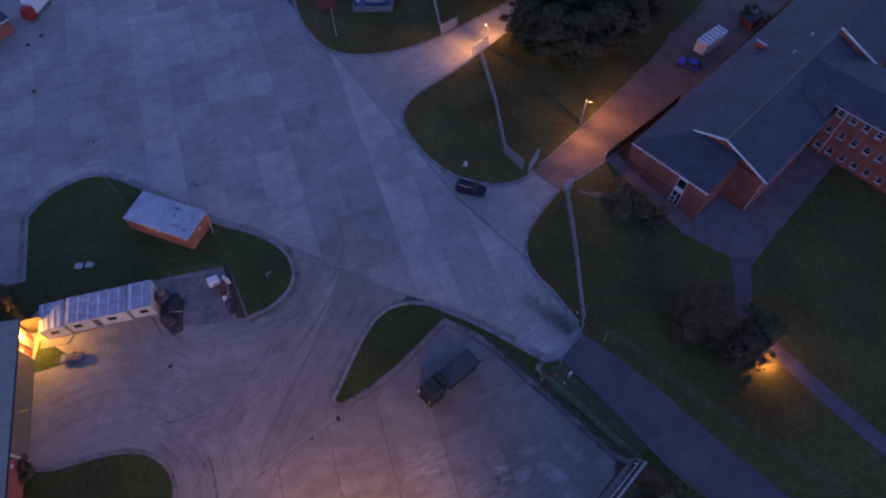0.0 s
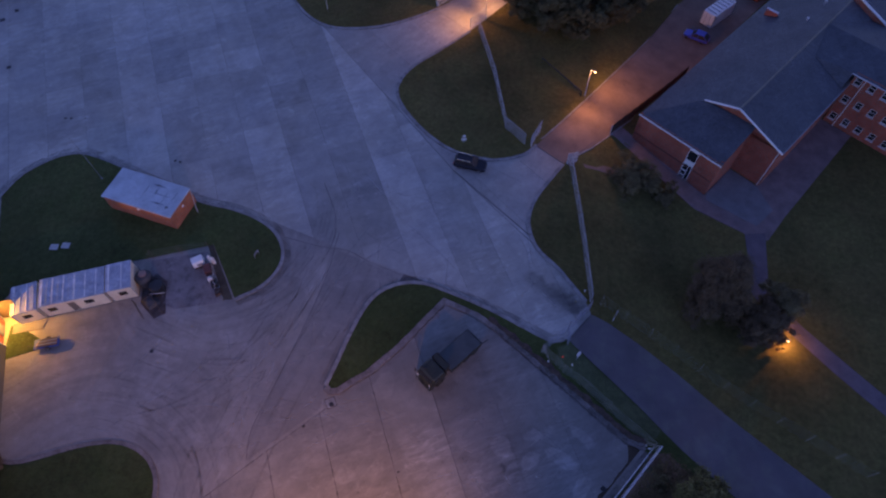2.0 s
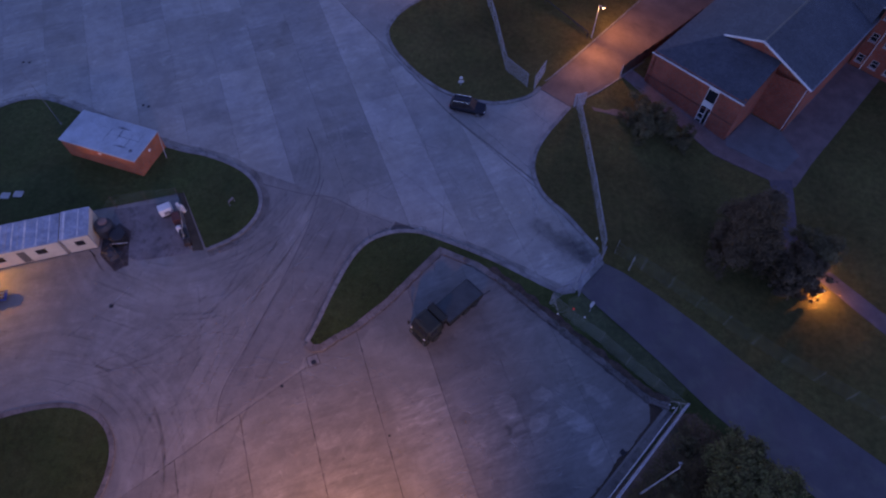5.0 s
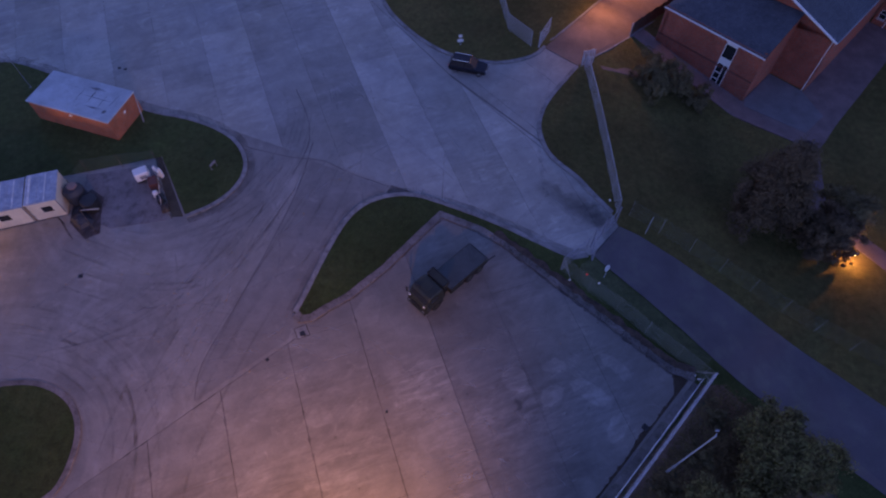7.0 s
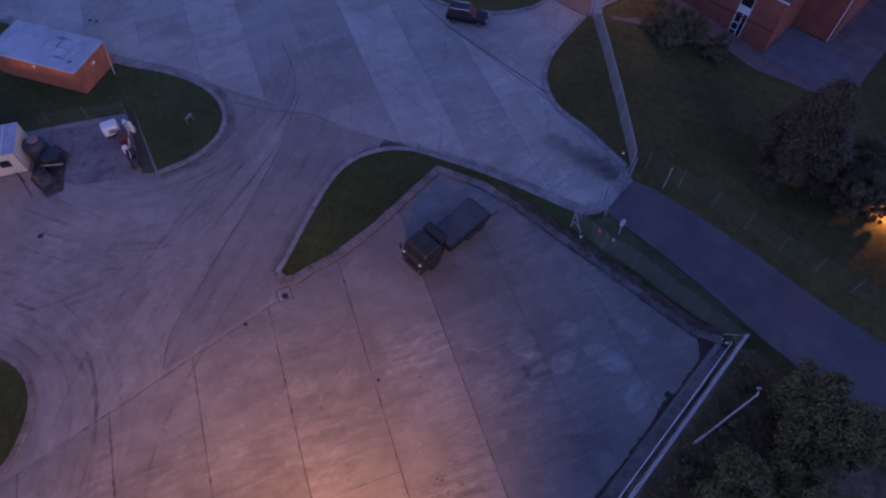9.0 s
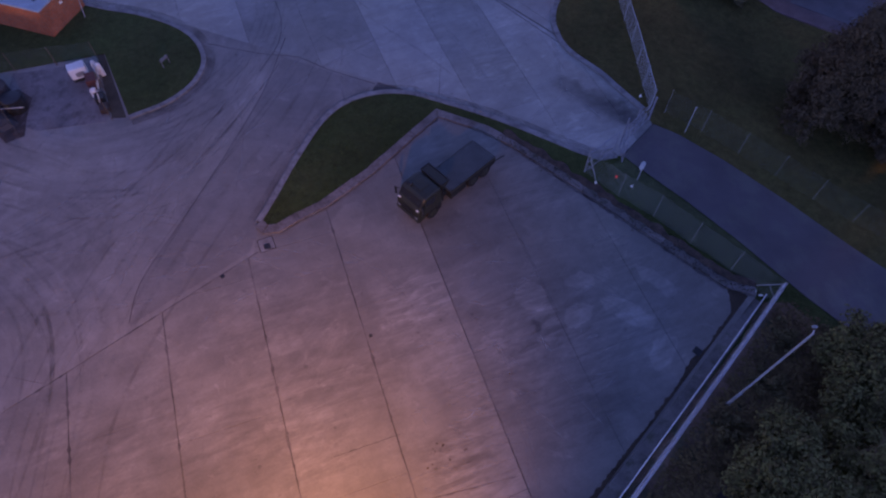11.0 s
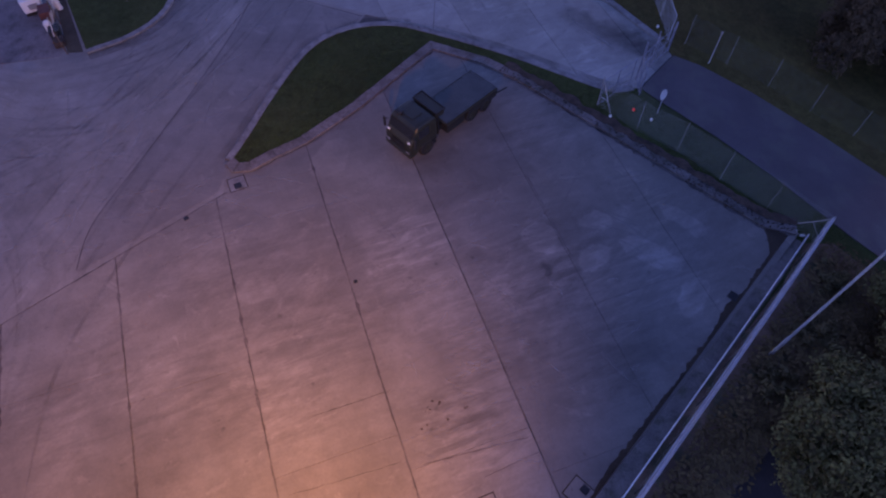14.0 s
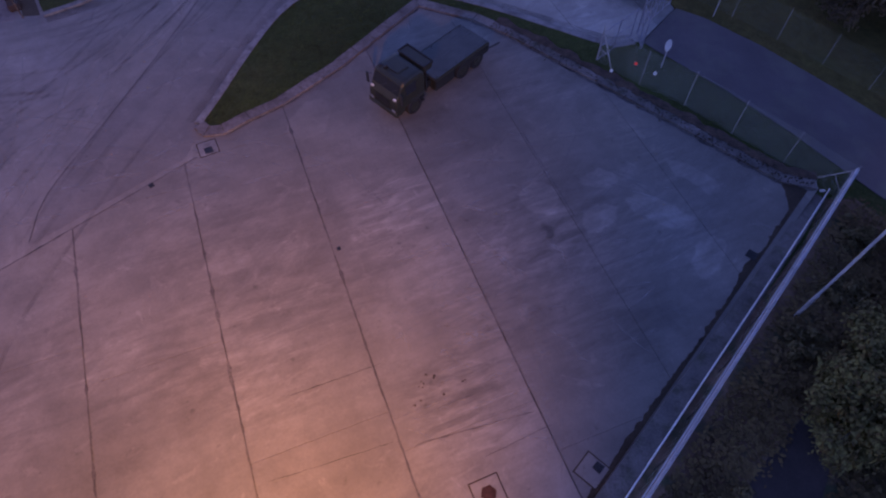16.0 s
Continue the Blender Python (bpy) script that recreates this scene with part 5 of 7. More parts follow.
gs = thing("generator", pose(-35.7, 36.6, 0.03, 0, 0, 30), "white boxy generator standing in the compound", "generator")
part("housing", Shape().box(0, 0, 0.25, 1.5, 1.1, 1.1, None, 0.08), M_WHITE, gs)
part("grille", Shape().box(0.1, -0.56, 0.5, 0.7, 0.03, 0.45), M_STEELGREY, gs, "grey louvred grille")
part("skid", Shape().box(0, 0, 0, 1.4, 1.0, 0.25), M_DARK, gs)
crate = thing("crate_stack", pose(-34.2, 35.6, 0.03, 0, 0, 25), "red-brown steel crates along the compound fence", "crate")
for k, (x, y, w, d, h) in enumerate(((0, 0, 0.9, 1.3, 1.0), (0.3, -2.2, 0.8, 1.0, 0.6), (0.5, -3.6, 0.8, 0.9, 0.5))):
    part("crate", Shape().box(x, y, 0, w, d, h, None, 0.04), (M_RUST, M_DARK, M_DARKTIMBER)[k], crate)
for x, y, z, r, h in ((-34.3, 37.1, 0.03, 0.22, 1.5), (-33.8, 36.9, 0.03, 0.22, 1.4), (-33.6, 34.2, 0.03, 0.3, 0.9)):
    tagged(part("gas_bottle", Shape().lathe([(r, 0), (r, h * 0.8), (r * 0.7, h * 0.93), (r * 0.3, h)], (x, y, z), 12), M_WHITE), "white gas bottle standing by the fence", "bottle", "bottles in the compound")
rack = thing("leaning_poles", pose(-32.6, 34.6, 0.03), "pale poles and battens leaning on the compound fence", "poles")
rr = random.Random(41)
for k in range(7):
    x, y = 0.25 - 0.36 * k * 0.5, -1.5 + 0.5 * k
    part("pole", Shape().tube((x - 0.55, y, 0.0), (x - 0.1, y + rr.uniform(-0.3, 0.3), rr.uniform(1.3, 1.9)), 0.035, None, 6), M_POST if k % 3 else M_WHITE, rack)
M_TANK = plain("dull tank plastic", (0.035, 0.04, 0.05), 0.6, vary=0.2)
tank = thing("water_tank", pose(-41.9, 33.7, 0.03), "dark grey plastic tank beside the last cabin", "tank")
part("tank_body", Shape().lathe([(1.0, 0), (1.05, 0.2), (1.05, 1.5), (0.8, 1.9), (0.3, 2.05)], (0, 0, 0), 20), M_TANK, tank)
part("tank_lid", Shape().lathe([(0.5, 1.98), (0.5, 2.15), (0.1, 2.2)], (0.15, 0.1, 0), 12), plain("faded pink plastic", (0.28, 0.17, 0.14), 0.7, vary=0.2), tank, "pale pinkish tank lid")
drum = thing("oil_drum", pose(-40.0, 32.6, 0.03), "dark covered drum in the compound shade", "drum")
part("drum_body", Shape().lathe([(0.85, 0), (0.88, 0.4), (0.85, 0.8), (0.88, 1.3), (0.8, 1.36), (0.1, 1.4)], (0, 0, 0), 16), M_DARK, drum)

# dark sheet on the ground paints the shade between tank and gate panels
structure("oily_ground", Shape().prism([(-42.4, 33.4), (-41.9, 30.6), (-39.6, 28.6), (-38.3, 29.4), (-38.9, 31.6), (-39.3, 33.9), (-41.0, 35.0)], 0.0, 0.026), plain("painted ground shade", (0.06, 0.048, 0.046), 0.9, vary=0.4, large=0.9, second=(0.12, 0.1, 0.1)), "dark patch painted as shade on the ground beside the last cabin", "ground")
heap = thing("covered_heap", pose(-40.6, 30.9, 0.02, 0, 0, -40), "low heap of stores under a dark sheet", "heap")
hp = Shape()
rows_h = [[(0.26 * i - 1.05, 0.24 * j - 0.85, 0.75 * max(0.0, 1 - (abs(i - 4) / 4.0) ** 3) * max(0.0, 1 - (abs(j - 3.5) / 3.5) ** 3) * (0.85 + 0.4 * noise.noise((i * 0.6, j * 0.6, 2)))) for i in range(9)] for j in range(8)]
for ra, rb in zip(rows_h, rows_h[1:]):
    for i in range(8):
        hp.face([ra[i], ra[i + 1], rb[i + 1], rb[i]])
part("sheet", hp, M_TANK, heap, "dark sagging plastic sheet")

# ---- vehicles ----
def wheel(parent, x, y, r, w, rim=None, name="wheel", hub=0.55):
    s = Shape()
    m = Matrix.Translation((x, y, r)) @ Matrix.Rotation(radians(90), 4, "X")
    s.lathe([(r * 0.6, -w / 2), (r * 0.93, -w / 2), (r, -w * 0.3), (r, w * 0.3), (r * 0.93, w / 2), (r * 0.6, w / 2)], (0, 0, 0), 20, m)
    t = part(name, s, M_RUBBER, parent, "black tyre")
    part("rim", Shape().lathe([(r * hub, -w * 0.52), (r * hub, w * 0.52)], (0, 0, 0), 14, m).lathe([(r * 0.2, -w * 0.56), (r * 0.2, w * 0.56)], (0, 0, 0), 8, m), rim or M_STEELGREY, t)
    return t


def loft(sections, m=None):
    """A skin through polygons of equal count, given as lists of points, closed at both ends."""
    s = Shape()
    n = len(sections[0])
    vs = [p for sec in sections for p in sec]
    fs = [(j * n + i, j * n + (i + 1) % n, (j + 1) * n + (i + 1) % n, (j + 1) * n + i) for j in range(len(sections) - 1) for i in range(n)]
    fs += [tuple(range(n - 1, -1, -1)), tuple(range((len(sections) - 1) * n, len(sections) * n))]
    return s.add(vs, fs, m)


def car(m, paint, L, W, H, label, estate=True):
    c = thing("car", m, label, "car")
    def ring(x, w, z0, z1, k=0.12):
        w = w / 2
        return [(x, -w, z0 + k), (x, -w, z1 - k), (x, -w + k, z1), (x, w - k, z1), (x, w, z1 - k), (x, w, z0 + k), (x, w - k, z0), (x, -w + k, z0)]
    hood = H * 0.56
    part("body", loft([ring(-L / 2, W * 0.8, 0.38, hood * 0.95), ring(-L / 2 + 0.12, W * 0.93, 0.3, hood), ring(-L / 2 + 0.5, W, 0.24, hood * 1.03), ring(L * 0.2, W, 0.24, hood * 1.02), ring(L / 2 - 0.55, W * 0.98, 0.24, hood * 0.94), ring(L / 2 - 0.12, W * 0.9, 0.28, hood * 0.86), ring(L / 2, W * 0.76, 0.34, hood * 0.74)]), paint, c)
    def cab(x, w, z):
        return [(x, -w / 2, z), (x, w / 2, z)]
    x0, x1, x2, x3 = -L / 2 + 0.1, -L / 2 + (0.45 if estate else 0.9), L * 0.06, L * 0.22
    glass = Shape()
    wb, wt, zb, zt = W * 0.9, W * 0.74, hood * 0.98, H - 0.05
    glass.add([(x0, -wb / 2, zb), (x3, -wb / 2, zb), (x3, wb / 2, zb), (x0, wb / 2, zb), (x1, -wt / 2, zt), (x2, -wt / 2, zt), (x2, wt / 2, zt), (x1, wt / 2, zt)], [(4, 5, 6, 7), (0, 1, 5, 4), (1, 2, 6, 5), (2, 3, 7, 6), (3, 0, 4, 7)])
    part("windows", glass, M_CARGLASS, c, "dark car windows")
    part("roof", Shape().box((x1 + x2) / 2, 0, H - 0.07, x2 - x1 + 0.08, wt + 0.04, 0.09, None, 0.035), paint, c)
    for y in (-1, 1):
        for xb, xt in ((x0 + 0.05, x1), (x3 - 0.03, x2), (-L * 0.08, -L * 0.07)):
            part("pillar", Shape().tube((xb, y * wb / 2, zb), (xt, y * wt / 2, zt), 0.05, None, 5), paint, c)
    rails = Shape()
    for y in (-1, 1):
        rails.tube((x1 + 0.1, y * wt * 0.46, H + 0.05), (x2 - 0.05, y * wt * 0.46, H + 0.05), 0.025, None, 5)
    if estate:
        part("roof_rail", rails, M_CHROME, c, "bright roof rails")
    for y in (-1, 1):
        part("headlight", Shape().box(L / 2 - 0.1, y * W * 0.33, hood * 0.66, 0.2, 0.34, 0.16, None, 0.04), M_CHROME, c, "clear headlight")
        part("tail_light", Shape().box(-L / 2 + 0.06, y * W * 0.37, hood * 0.72, 0.12, 0.2, 0.26, None, 0.03), M_RED, c, "red tail light")
        part("mirror", Shape().box(x3 - 0.25, y * (W / 2 + 0.1), hood, 0.14, 0.22, 0.15, None, 0.03), paint, c)
    for x in (-L * 0.3, L * 0.31):
        for y in (-W / 2 + 0.12, W / 2 - 0.12):
            wheel(c, x, y, 0.34, 0.22, M_CHROME)
    return c


car(pose(-0.45, 54.5, 0.0, 0, 0, -13), M_CARDARK, 4.75, 1.9, 1.72, "dark estate car with bright roof rails parked by the kerb")
car(pose(37.7, 86.2, fall(37.7) + 0.07, 0, 0, 150), M_CARBLUE, 4.3, 1.8, 1.45, "bright blue hatchback parked by the container", False)

# the olive flatbed lorry; x towards its front
lorry = thing("military_lorry", pose(-2.3, 24.3, 0, 0, 0, 225.5), "olive green flatbed lorry parked on the concrete apron", "lorry")
part("chassis", Shape().box(-0.3, 0, 0.7, 7.6, 1.5, 0.55, None, 0.03), M_UNDERSHADE, lorry, "dark steel chassis with under-deck shade in its colour")
for x in (-3.3, -1.95, 2.45):
    part("axle", Shape().tube((x, -1.05, 0.6), (x, 1.05, 0.6), 0.12), M_DARK, lorry)
    for y in (-1.03, 1.03):
        wheel(lorry, x, y, 0.62, 0.42, M_OLIVE)
def cabring(x, w, z0, z1, k=0.14):
    w = w / 2
    return [(x, -w, z0), (x, -w, z1 - 2.2 * k), (x, -w + 0.35 * k, z1 - 0.8 * k), (x, -w + k, z1 - 0.2 * k), (x, -w + 2.4 * k, z1), (x, w - 2.4 * k, z1), (x, w - k, z1 - 0.2 * k), (x, w - 0.35 * k, z1 - 0.8 * k), (x, w, z1 - 2.2 * k), (x, w, z0)]
cabm = part("cab", loft([cabring(1.55, 2.4, 1.2, 2.78), cabring(1.66, 2.5, 1.1, 2.92), cabring(1.95, 2.5, 1.1, 2.98), cabring(2.8, 2.5, 1.15, 3.0), cabring(3.2, 2.5, 1.1, 2.95), cabring(3.38, 2.48, 0.8, 2.8), cabring(3.66, 2.46, 0.72, 2.2), cabring(3.82, 2.44, 0.72, 1.95), cabring(3.93, 2.4, 0.75, 1.75)]), M_OLIVE, lorry, "olive lorry cab")
part("windscreen", Shape().add([(3.43, -1.06, 2.74), (3.43, 1.06, 2.74), (3.7, 1.08, 2.16), (3.7, -1.08, 2.16), (3.38, -1.06, 2.72), (3.38, 1.06, 2.72), (3.62, 1.08, 2.12), (3.62, -1.08, 2.12)], [(0, 3, 2, 1), (4, 5, 6, 7), (0, 4, 7, 3), (1, 2, 6, 5), (0, 1, 5, 4), (2, 3, 7, 6)]), M_GLASS, cabm, "dark windscreen")
part("wiper", Shape().tube((3.74, -0.5, 2.14), (3.58, 0.1, 2.5), 0.015, None, 5).tube((3.74, 0.4, 2.14), (3.58, 0.95, 2.5), 0.015, None, 5), M_DARK, cabm)
for y in (-1, 1):
    part("side_window", Shape().box(2.75, y * 1.25, 1.95, 0.9, 0.03, 0.7), M_GLASS, cabm, "dark side window")
    part("door", Shape().box(2.75, y * 1.255, 1.2, 1.0, 0.02, 0.74, None, 0.008), M_OLIVE, cabm)
    for z in (0.55, 0.9):
        part("step", Shape().box(1.75, y * 1.1, z, 0.35, 0.3, 0.06, None, 0.01), M_DARK, lorry)
    mir = part("mirror", Shape().box(3.75, y * 1.5, 1.75, 0.12, 0.2, 0.8, None, 0.03).tube((3.6, y * 1.2, 2.5), (3.75, y * 1.5, 2.45), 0.03, None, 5), M_DARK, cabm)
    part("headlight", Shape().box(3.99, y * 0.95, 0.98, 0.06, 0.3, 0.2, None, 0.02), M_STEELGREY, cabm, "dull headlight")
    part("marker_light", Shape().box(3.86, y * 0.98, 1.86, 0.12, 0.22, 0.13, None, 0.03), G_MARK, cabm, "pale marker light")
    part("mudguard", Shape().box(2.45, y * 1.05, 1.28, 1.5, 0.45, 0.08, None, 0.02), M_DARK, lorry)
part("tail_light", Shape().box(3.98, 1.12, 0.72, 0.06, 0.14, 0.1, None, 0.02), G_RED, cabm, "small red lamp")
part("bumper", Shape().box(3.96, 0, 0.68, 0.2, 2.46, 0.34, None, 0.05), M_OLIVE, lorry)
part("grille", Shape().box(3.965, 0, 1.15, 0.04, 1.2, 0.5).box(3.98, 0, 1.3, 0.05, 1.15, 0.05).box(3.98, 0, 1.5, 0.05, 1.15, 0.05), M_DARK, cabm)
part("roof_hatch", Shape().box(2.5, -0.05, 2.985, 0.9, 0.9, 0.06, None, 0.02), M_OLIVE, cabm, "olive roof hatch")
part("beacon", Shape().box(3.0, -0.6, 2.96, 0.3, 0.24, 0.2, None, 0.05).box(3.08, -0.98, 2.8, 0.3, 0.24, 0.24, None, 0.05), M_DARK, cabm, "dark roof horns")
part("headboard", Shape().box(1.32, 0, 1.0, 0.1, 2.3, 1.75, None, 0.02), M_DARK, lorry, "dark stowage frame behind the cab")
part("stowage_tray", Shape().box(1.08, 0, 2.5, 0.78, 2.2, 0.5, None, 0.07), M_OLIVE, lorry, "olive canvas-covered stowage tray")
rim = Shape()
for q in (0.68, 1.48):
    rim.box(q, 0, 2.9, 0.07, 2.26, 0.16, None, 0.02)
for q in (-1.1, 1.1):
    rim.box(1.08, q, 2.9, 0.73, 0.07, 0.16, None, 0.02)
part("tray_rim", rim, M_DARK, lorry, "dark raised rim of the tray")
part("spare_wheel", Shape().lathe([(0.2, -0.18), (0.58, -0.2), (0.62, 0), (0.58, 0.2), (0.2, 0.18)], (0, 0, 0), 18, Matrix.Translation((1.0, -0.75, 1.75)) @ Matrix.Rotation(radians(90), 4, "Y")), M_RUBBER, lorry, "black spare wheel")
bed_l = part("load_bed", Shape().box(-1.85, 0, 1.35, 4.95, 2.5, 0.16, None, 0.02), M_TARP, lorry, "grey-green load deck")
for k in range(9):
    part("deck_plank", Shape().box(-1.85, -1.1 + k * 0.275, 1.512, 4.85, 0.262, 0.03), M_TARP, bed_l)
for y in (-1, 1):
    part("side_rail", Shape().box(-1.85, y * 1.24, 1.3, 4.95, 0.06, 0.26, None, 0.01), M_OLIVE, bed_l)
    for k in range(6):
        part("lashing_ring", Shape().box(-4.1 + k * 0.9, y * 1.12, 1.54, 0.1, 0.06, 0.05), M_DARK, bed_l)
    part("mudflap", Shape().box(-3.3, y * 1.0, 0.35, 0.04, 0.5, 0.6), M_RUBBER, lorry)
    part("side_locker", Shape().box(-0.3, y * 0.92, 0.5, 1.7, 0.6, 0.78, None, 0.04), M_UNDERSHADE, lorry, "stowage locker coloured dark for the shade under the deck")
    part("side_guard", Shape().box(-3.2, y * 1.2, 0.7, 2.4, 0.05, 0.6, None, 0.01), M_UNDERSHADE, lorry)
part("tail_ramp", Shape().box(-4.45, 0, 0.95, 0.12, 2.4, 0.4, None, 0.02).tube((-4.5, 1.1, 0.8), (-5.5, 1.22, 0.75), 0.06, None, 6), M_DARK, lorry, "dark tailgate bar")

# shipping container beyond the barracks
cont = thing("shipping_container", pose(42.0, 91.7, fall(42) + 0.06, 0, 0, 43), "pale shipping container standing on the grass edge", "container")
CL, CW, CH = 6.06, 2.44, 2.6
part("shell", Shape().box(0, 0, 0.02, CL - 0.1, CW - 0.12, CH - 0.06), M_WHITE, cont)
for k in range(20):
    for y in (-1, 1):
        part("side_rib", Shape().box(-CL / 2 + 0.3 + k * 0.287, y * (CW / 2 - 0.04), 0.2, 0.14, 0.05, CH - 0.4), M_WHITE, cont)
for k in range(6):
    part("roof_rib", Shape().box(-2.3 + k * 0.92, 0, CH - 0.04, 0.22, CW - 0.5, 0.03), M_STEELGREY, cont)
for x in (-1, 1):
    for y in (-1, 1):
        part("corner_post", Shape().box(x * (CL / 2 - 0.08), y * (CW / 2 - 0.08), 0, 0.16, 0.16, CH), M_STEELGREY, cont)
for y in (-0.55, 0.55):
    dd = part("door", Shape().box(-CL / 2 + 0.02, y, 0.12, 0.06, 1.06, CH - 0.25, None, 0.01), M_WHITE, cont)
    part("lock_bar", Shape().tube((-CL / 2 - 0.05, y * 0.7, 0.2), (-CL / 2 - 0.05, y * 0.7, CH - 0.2), 0.025, None, 6), M_STEELGREY, dd)

# far end of the yard: a recovery truck, a low building and stores
van = thing("box_van", pose(-83.6, 92.5, 0, 0, 0, -100), "white box van with a red cab front parked far off", "van")
part("box_body", Shape().box(-0.8, 0, 0.7, 5.0, 2.3, 2.3, None, 0.06), M_WHITE, van)
part("cab", loft([cabring(1.8, 2.1, 0.5, 2.3), cabring(2.9, 2.1, 0.5, 2.2), cabring(3.4, 2.0, 0.5, 1.4)]), M_RED, van, "red cab")
part("window", Shape().box(-0.2, 0, 2.98, 0.8, 0.9, 0.06), M_DARK, van)
for x in (-2.0, 2.3):
    for y in (-0.95, 0.95):
        wheel(van, x, y, 0.42, 0.28)
lowb = thing("low_building", frame2((-92.6, 76.0), (-88.1, 82.7)), "low red brick building with a dark roof at the yard end", "building")
part("wall", Shape().box(6, 4.0, 0, 13, 8.0, 3.0), M_BRICK, lowb)
part("roof", slab_roof([(-0.8, -0.4, 3.0), (12.9, -0.4, 3.0), (12.9, 4.2, 4.4), (-0.8, 4.2, 4.4)]), M_SLATE, lowb)
part("roof", slab_roof([(-0.8, 4.2, 4.4), (12.9, 4.2, 4.4), (12.9, 8.6, 3.0), (-0.8, 8.6, 3.0)]), M_SLATE, lowb)
part("gutter", Shape().box(6, -0.48, 2.9, 13.6, 0.12, 0.12), M_WHITE, lowb, "white gutter")
store = thing("store_hut", pose(-29.3, 98.0, 0.09, 0, 0, 8), "small red-brown hut with a white roof edge on the grass", "hut")
part("wall", Shape().box(0, 0, 0, 3.6, 6.0, 2.6, None, 0.02), M_RUST, store)
part("roof", Shape().box(0, 0, 2.6, 3.8, 6.2, 0.14, None, 0.03), M_FELT, store)
tnk = thing("fuel_store", pose(-20.4, 97.4, 0.09, 0, 0, 3), "bunded pale blue-grey fuel store on the far grass", "store")
part("bund_wall", Shape().box(0, -2.6, 0, 7.4, 0.25, 1.1).box(-3.58, 0.2, 0, 0.25, 5.3, 1.1).box(3.58, 0.2, 0, 0.25, 5.3, 1.1), M_FLAG, tnk)
part("floor", Shape().box(0, 0.2, 0, 6.9, 5.3, 0.15), M_BLUE, tnk)
part("tank_body", Shape().box(0.3, 0.6, 0.15, 3.8, 3.0, 1.9, None, 0.25), M_ROOFBLUE, tnk)
part("ladder", Shape().box(-2.7, -1.2, 0.15, 0.1, 1.8, 1.5).box(-2.7, -1.2, 1.6, 0.5, 1.8, 0.06), M_GALV, tnk)
bs = thing("brick_store", pose(50.6, 98.2, fall(50), 0, 0, 43), "small dark red brick store with a pale cover", "store")
part("wall", Shape().box(0, 0, 0, 3.4, 2.4, 1.9), M_BRICK, bs)
part("roof", Shape().box(0, 0, 1.9, 3.6, 2.6, 0.12, None, 0.03), M_DARK, bs, "dark felt roof")
part("cover", Shape().box(1.1, 0.5, 2.02, 1.1, 0.9, 0.3, None, 0.05), M_FELT, bs, "pale cover on the roof")
tagged(part("slim_pole", Shape().tube((-26.1, 87.8, 0), (-26.1, 87.8, 6.2), 0.06, 0.05, 6), M_POST), "slim pale pole standing on the far grass", "pole")

# ---- lamps, signs and small things ----
def street_lamp(x, y, h, reach, label, lit=0.0, base=None, rad=0.07, arm=0.5, glow=None, aims=(), spill=0.25, head_size=1.0):
    z = fall(x) + 0.08 if base is None else base
    l = thing("street_lamp", pose(x, y, z), label, "street lamp")
    part("column", Shape().tube((0, 0, -0.2), (0, 0, h * 0.2), rad * 1.5, rad * 1.4, 8).tube((0, 0, h * 0.2), (0, 0, h), rad, rad * 0.8, 8), M_GALV, l)
    ex, ey = reach
    part("arm", Shape().tube((0, 0, h - 0.05), (ex * arm, ey * arm, h + 0.12), rad * 0.6, None, 6), M_GALV, l)
    head = part("lantern", Shape().box(ex * (arm + 0.2), ey * (arm + 0.2), h + 0.08, 0.5 * head_size, 0.26 * head_size, 0.14, None, 0.04), M_STEELGREY, l)
    if lit:
        part("lens", Shape().box(ex * (arm + 0.2), ey * (arm + 0.2), h - 0.02, 0.4, 0.22, 0.098, None, 0.03), glow or G_SODIUM, head, "glowing orange lens")
        tip = (x + ex * (arm + 0.2), y + ey * (arm + 0.2), z + h - 0.1)
        for aim in aims:
            sodium_spot(tip, aim, lit, 100, 1.0)
        sodium_lamp(tip, lit * spill, 0.1)
    return l


street_lamp(17.0, 69.1, 5.4, (0.7, -0.7), "lit orange street lamp on a slim steel column", 1550, aims=((17.5, 61.0, -1.0), (25.5, 72.5, -1.5), (34.0, 80.5, -2.6)))
street_lamp(1.3, 86.1, 4.6, (-0.8, 0.5), "lit orange street lamp beside the north road", 1650, aims=((-5.5, 84.5, 0), (4.0, 92.5, 0)))
street_lamp(16.4, 7.2, 11.2, (0.3, 0.9), "tall unlit lamp column with a short arm", 0, rad=0.07, arm=0.15, head_size=0.55)
street_lamp(39.75, 30.05, 1.35, (0.5, -0.5), "short lit orange path lamp beside the tree", 430, arm=0.1, glow=G_SODIUM_BIG, spill=1.0)
street_lamp(-6.4, -10.2, 18.2, (0.2, 0.98), "lit sodium floodlight column at the apron edge", 0, arm=0.6)
sodium_spot((-6.2, -9.3, 18.0), (-15.6, 2.0, 0.0), 16700, 118, 1.0, (1.0, 0.515, 0.03))

ba = thing("swing_barrier", pose(16.3, 69.0, fall(16.3) + 0.08), "long dark steel barrier pole swung open over the grass", "barrier")
part("pivot_post", Shape().tube((0, 0, -0.2), (0, 0, 1.1), 0.1, None, 8), M_DARK, ba)
part("pole", Shape().tube((0, 0, 1.0), (-5.8, 7.2, 0.95), 0.09, 0.07, 8), M_DARK, ba)
part("stay", Shape().tube((0, 0, 0.3), (-2.4, 3.0, 0.95), 0.03, None, 6), M_DARK, ba)
part("rest", Shape().tube((-5.7, 7.1, -0.2), (-5.7, 7.1, 0.9), 0.05, None, 6), M_DARK, ba)
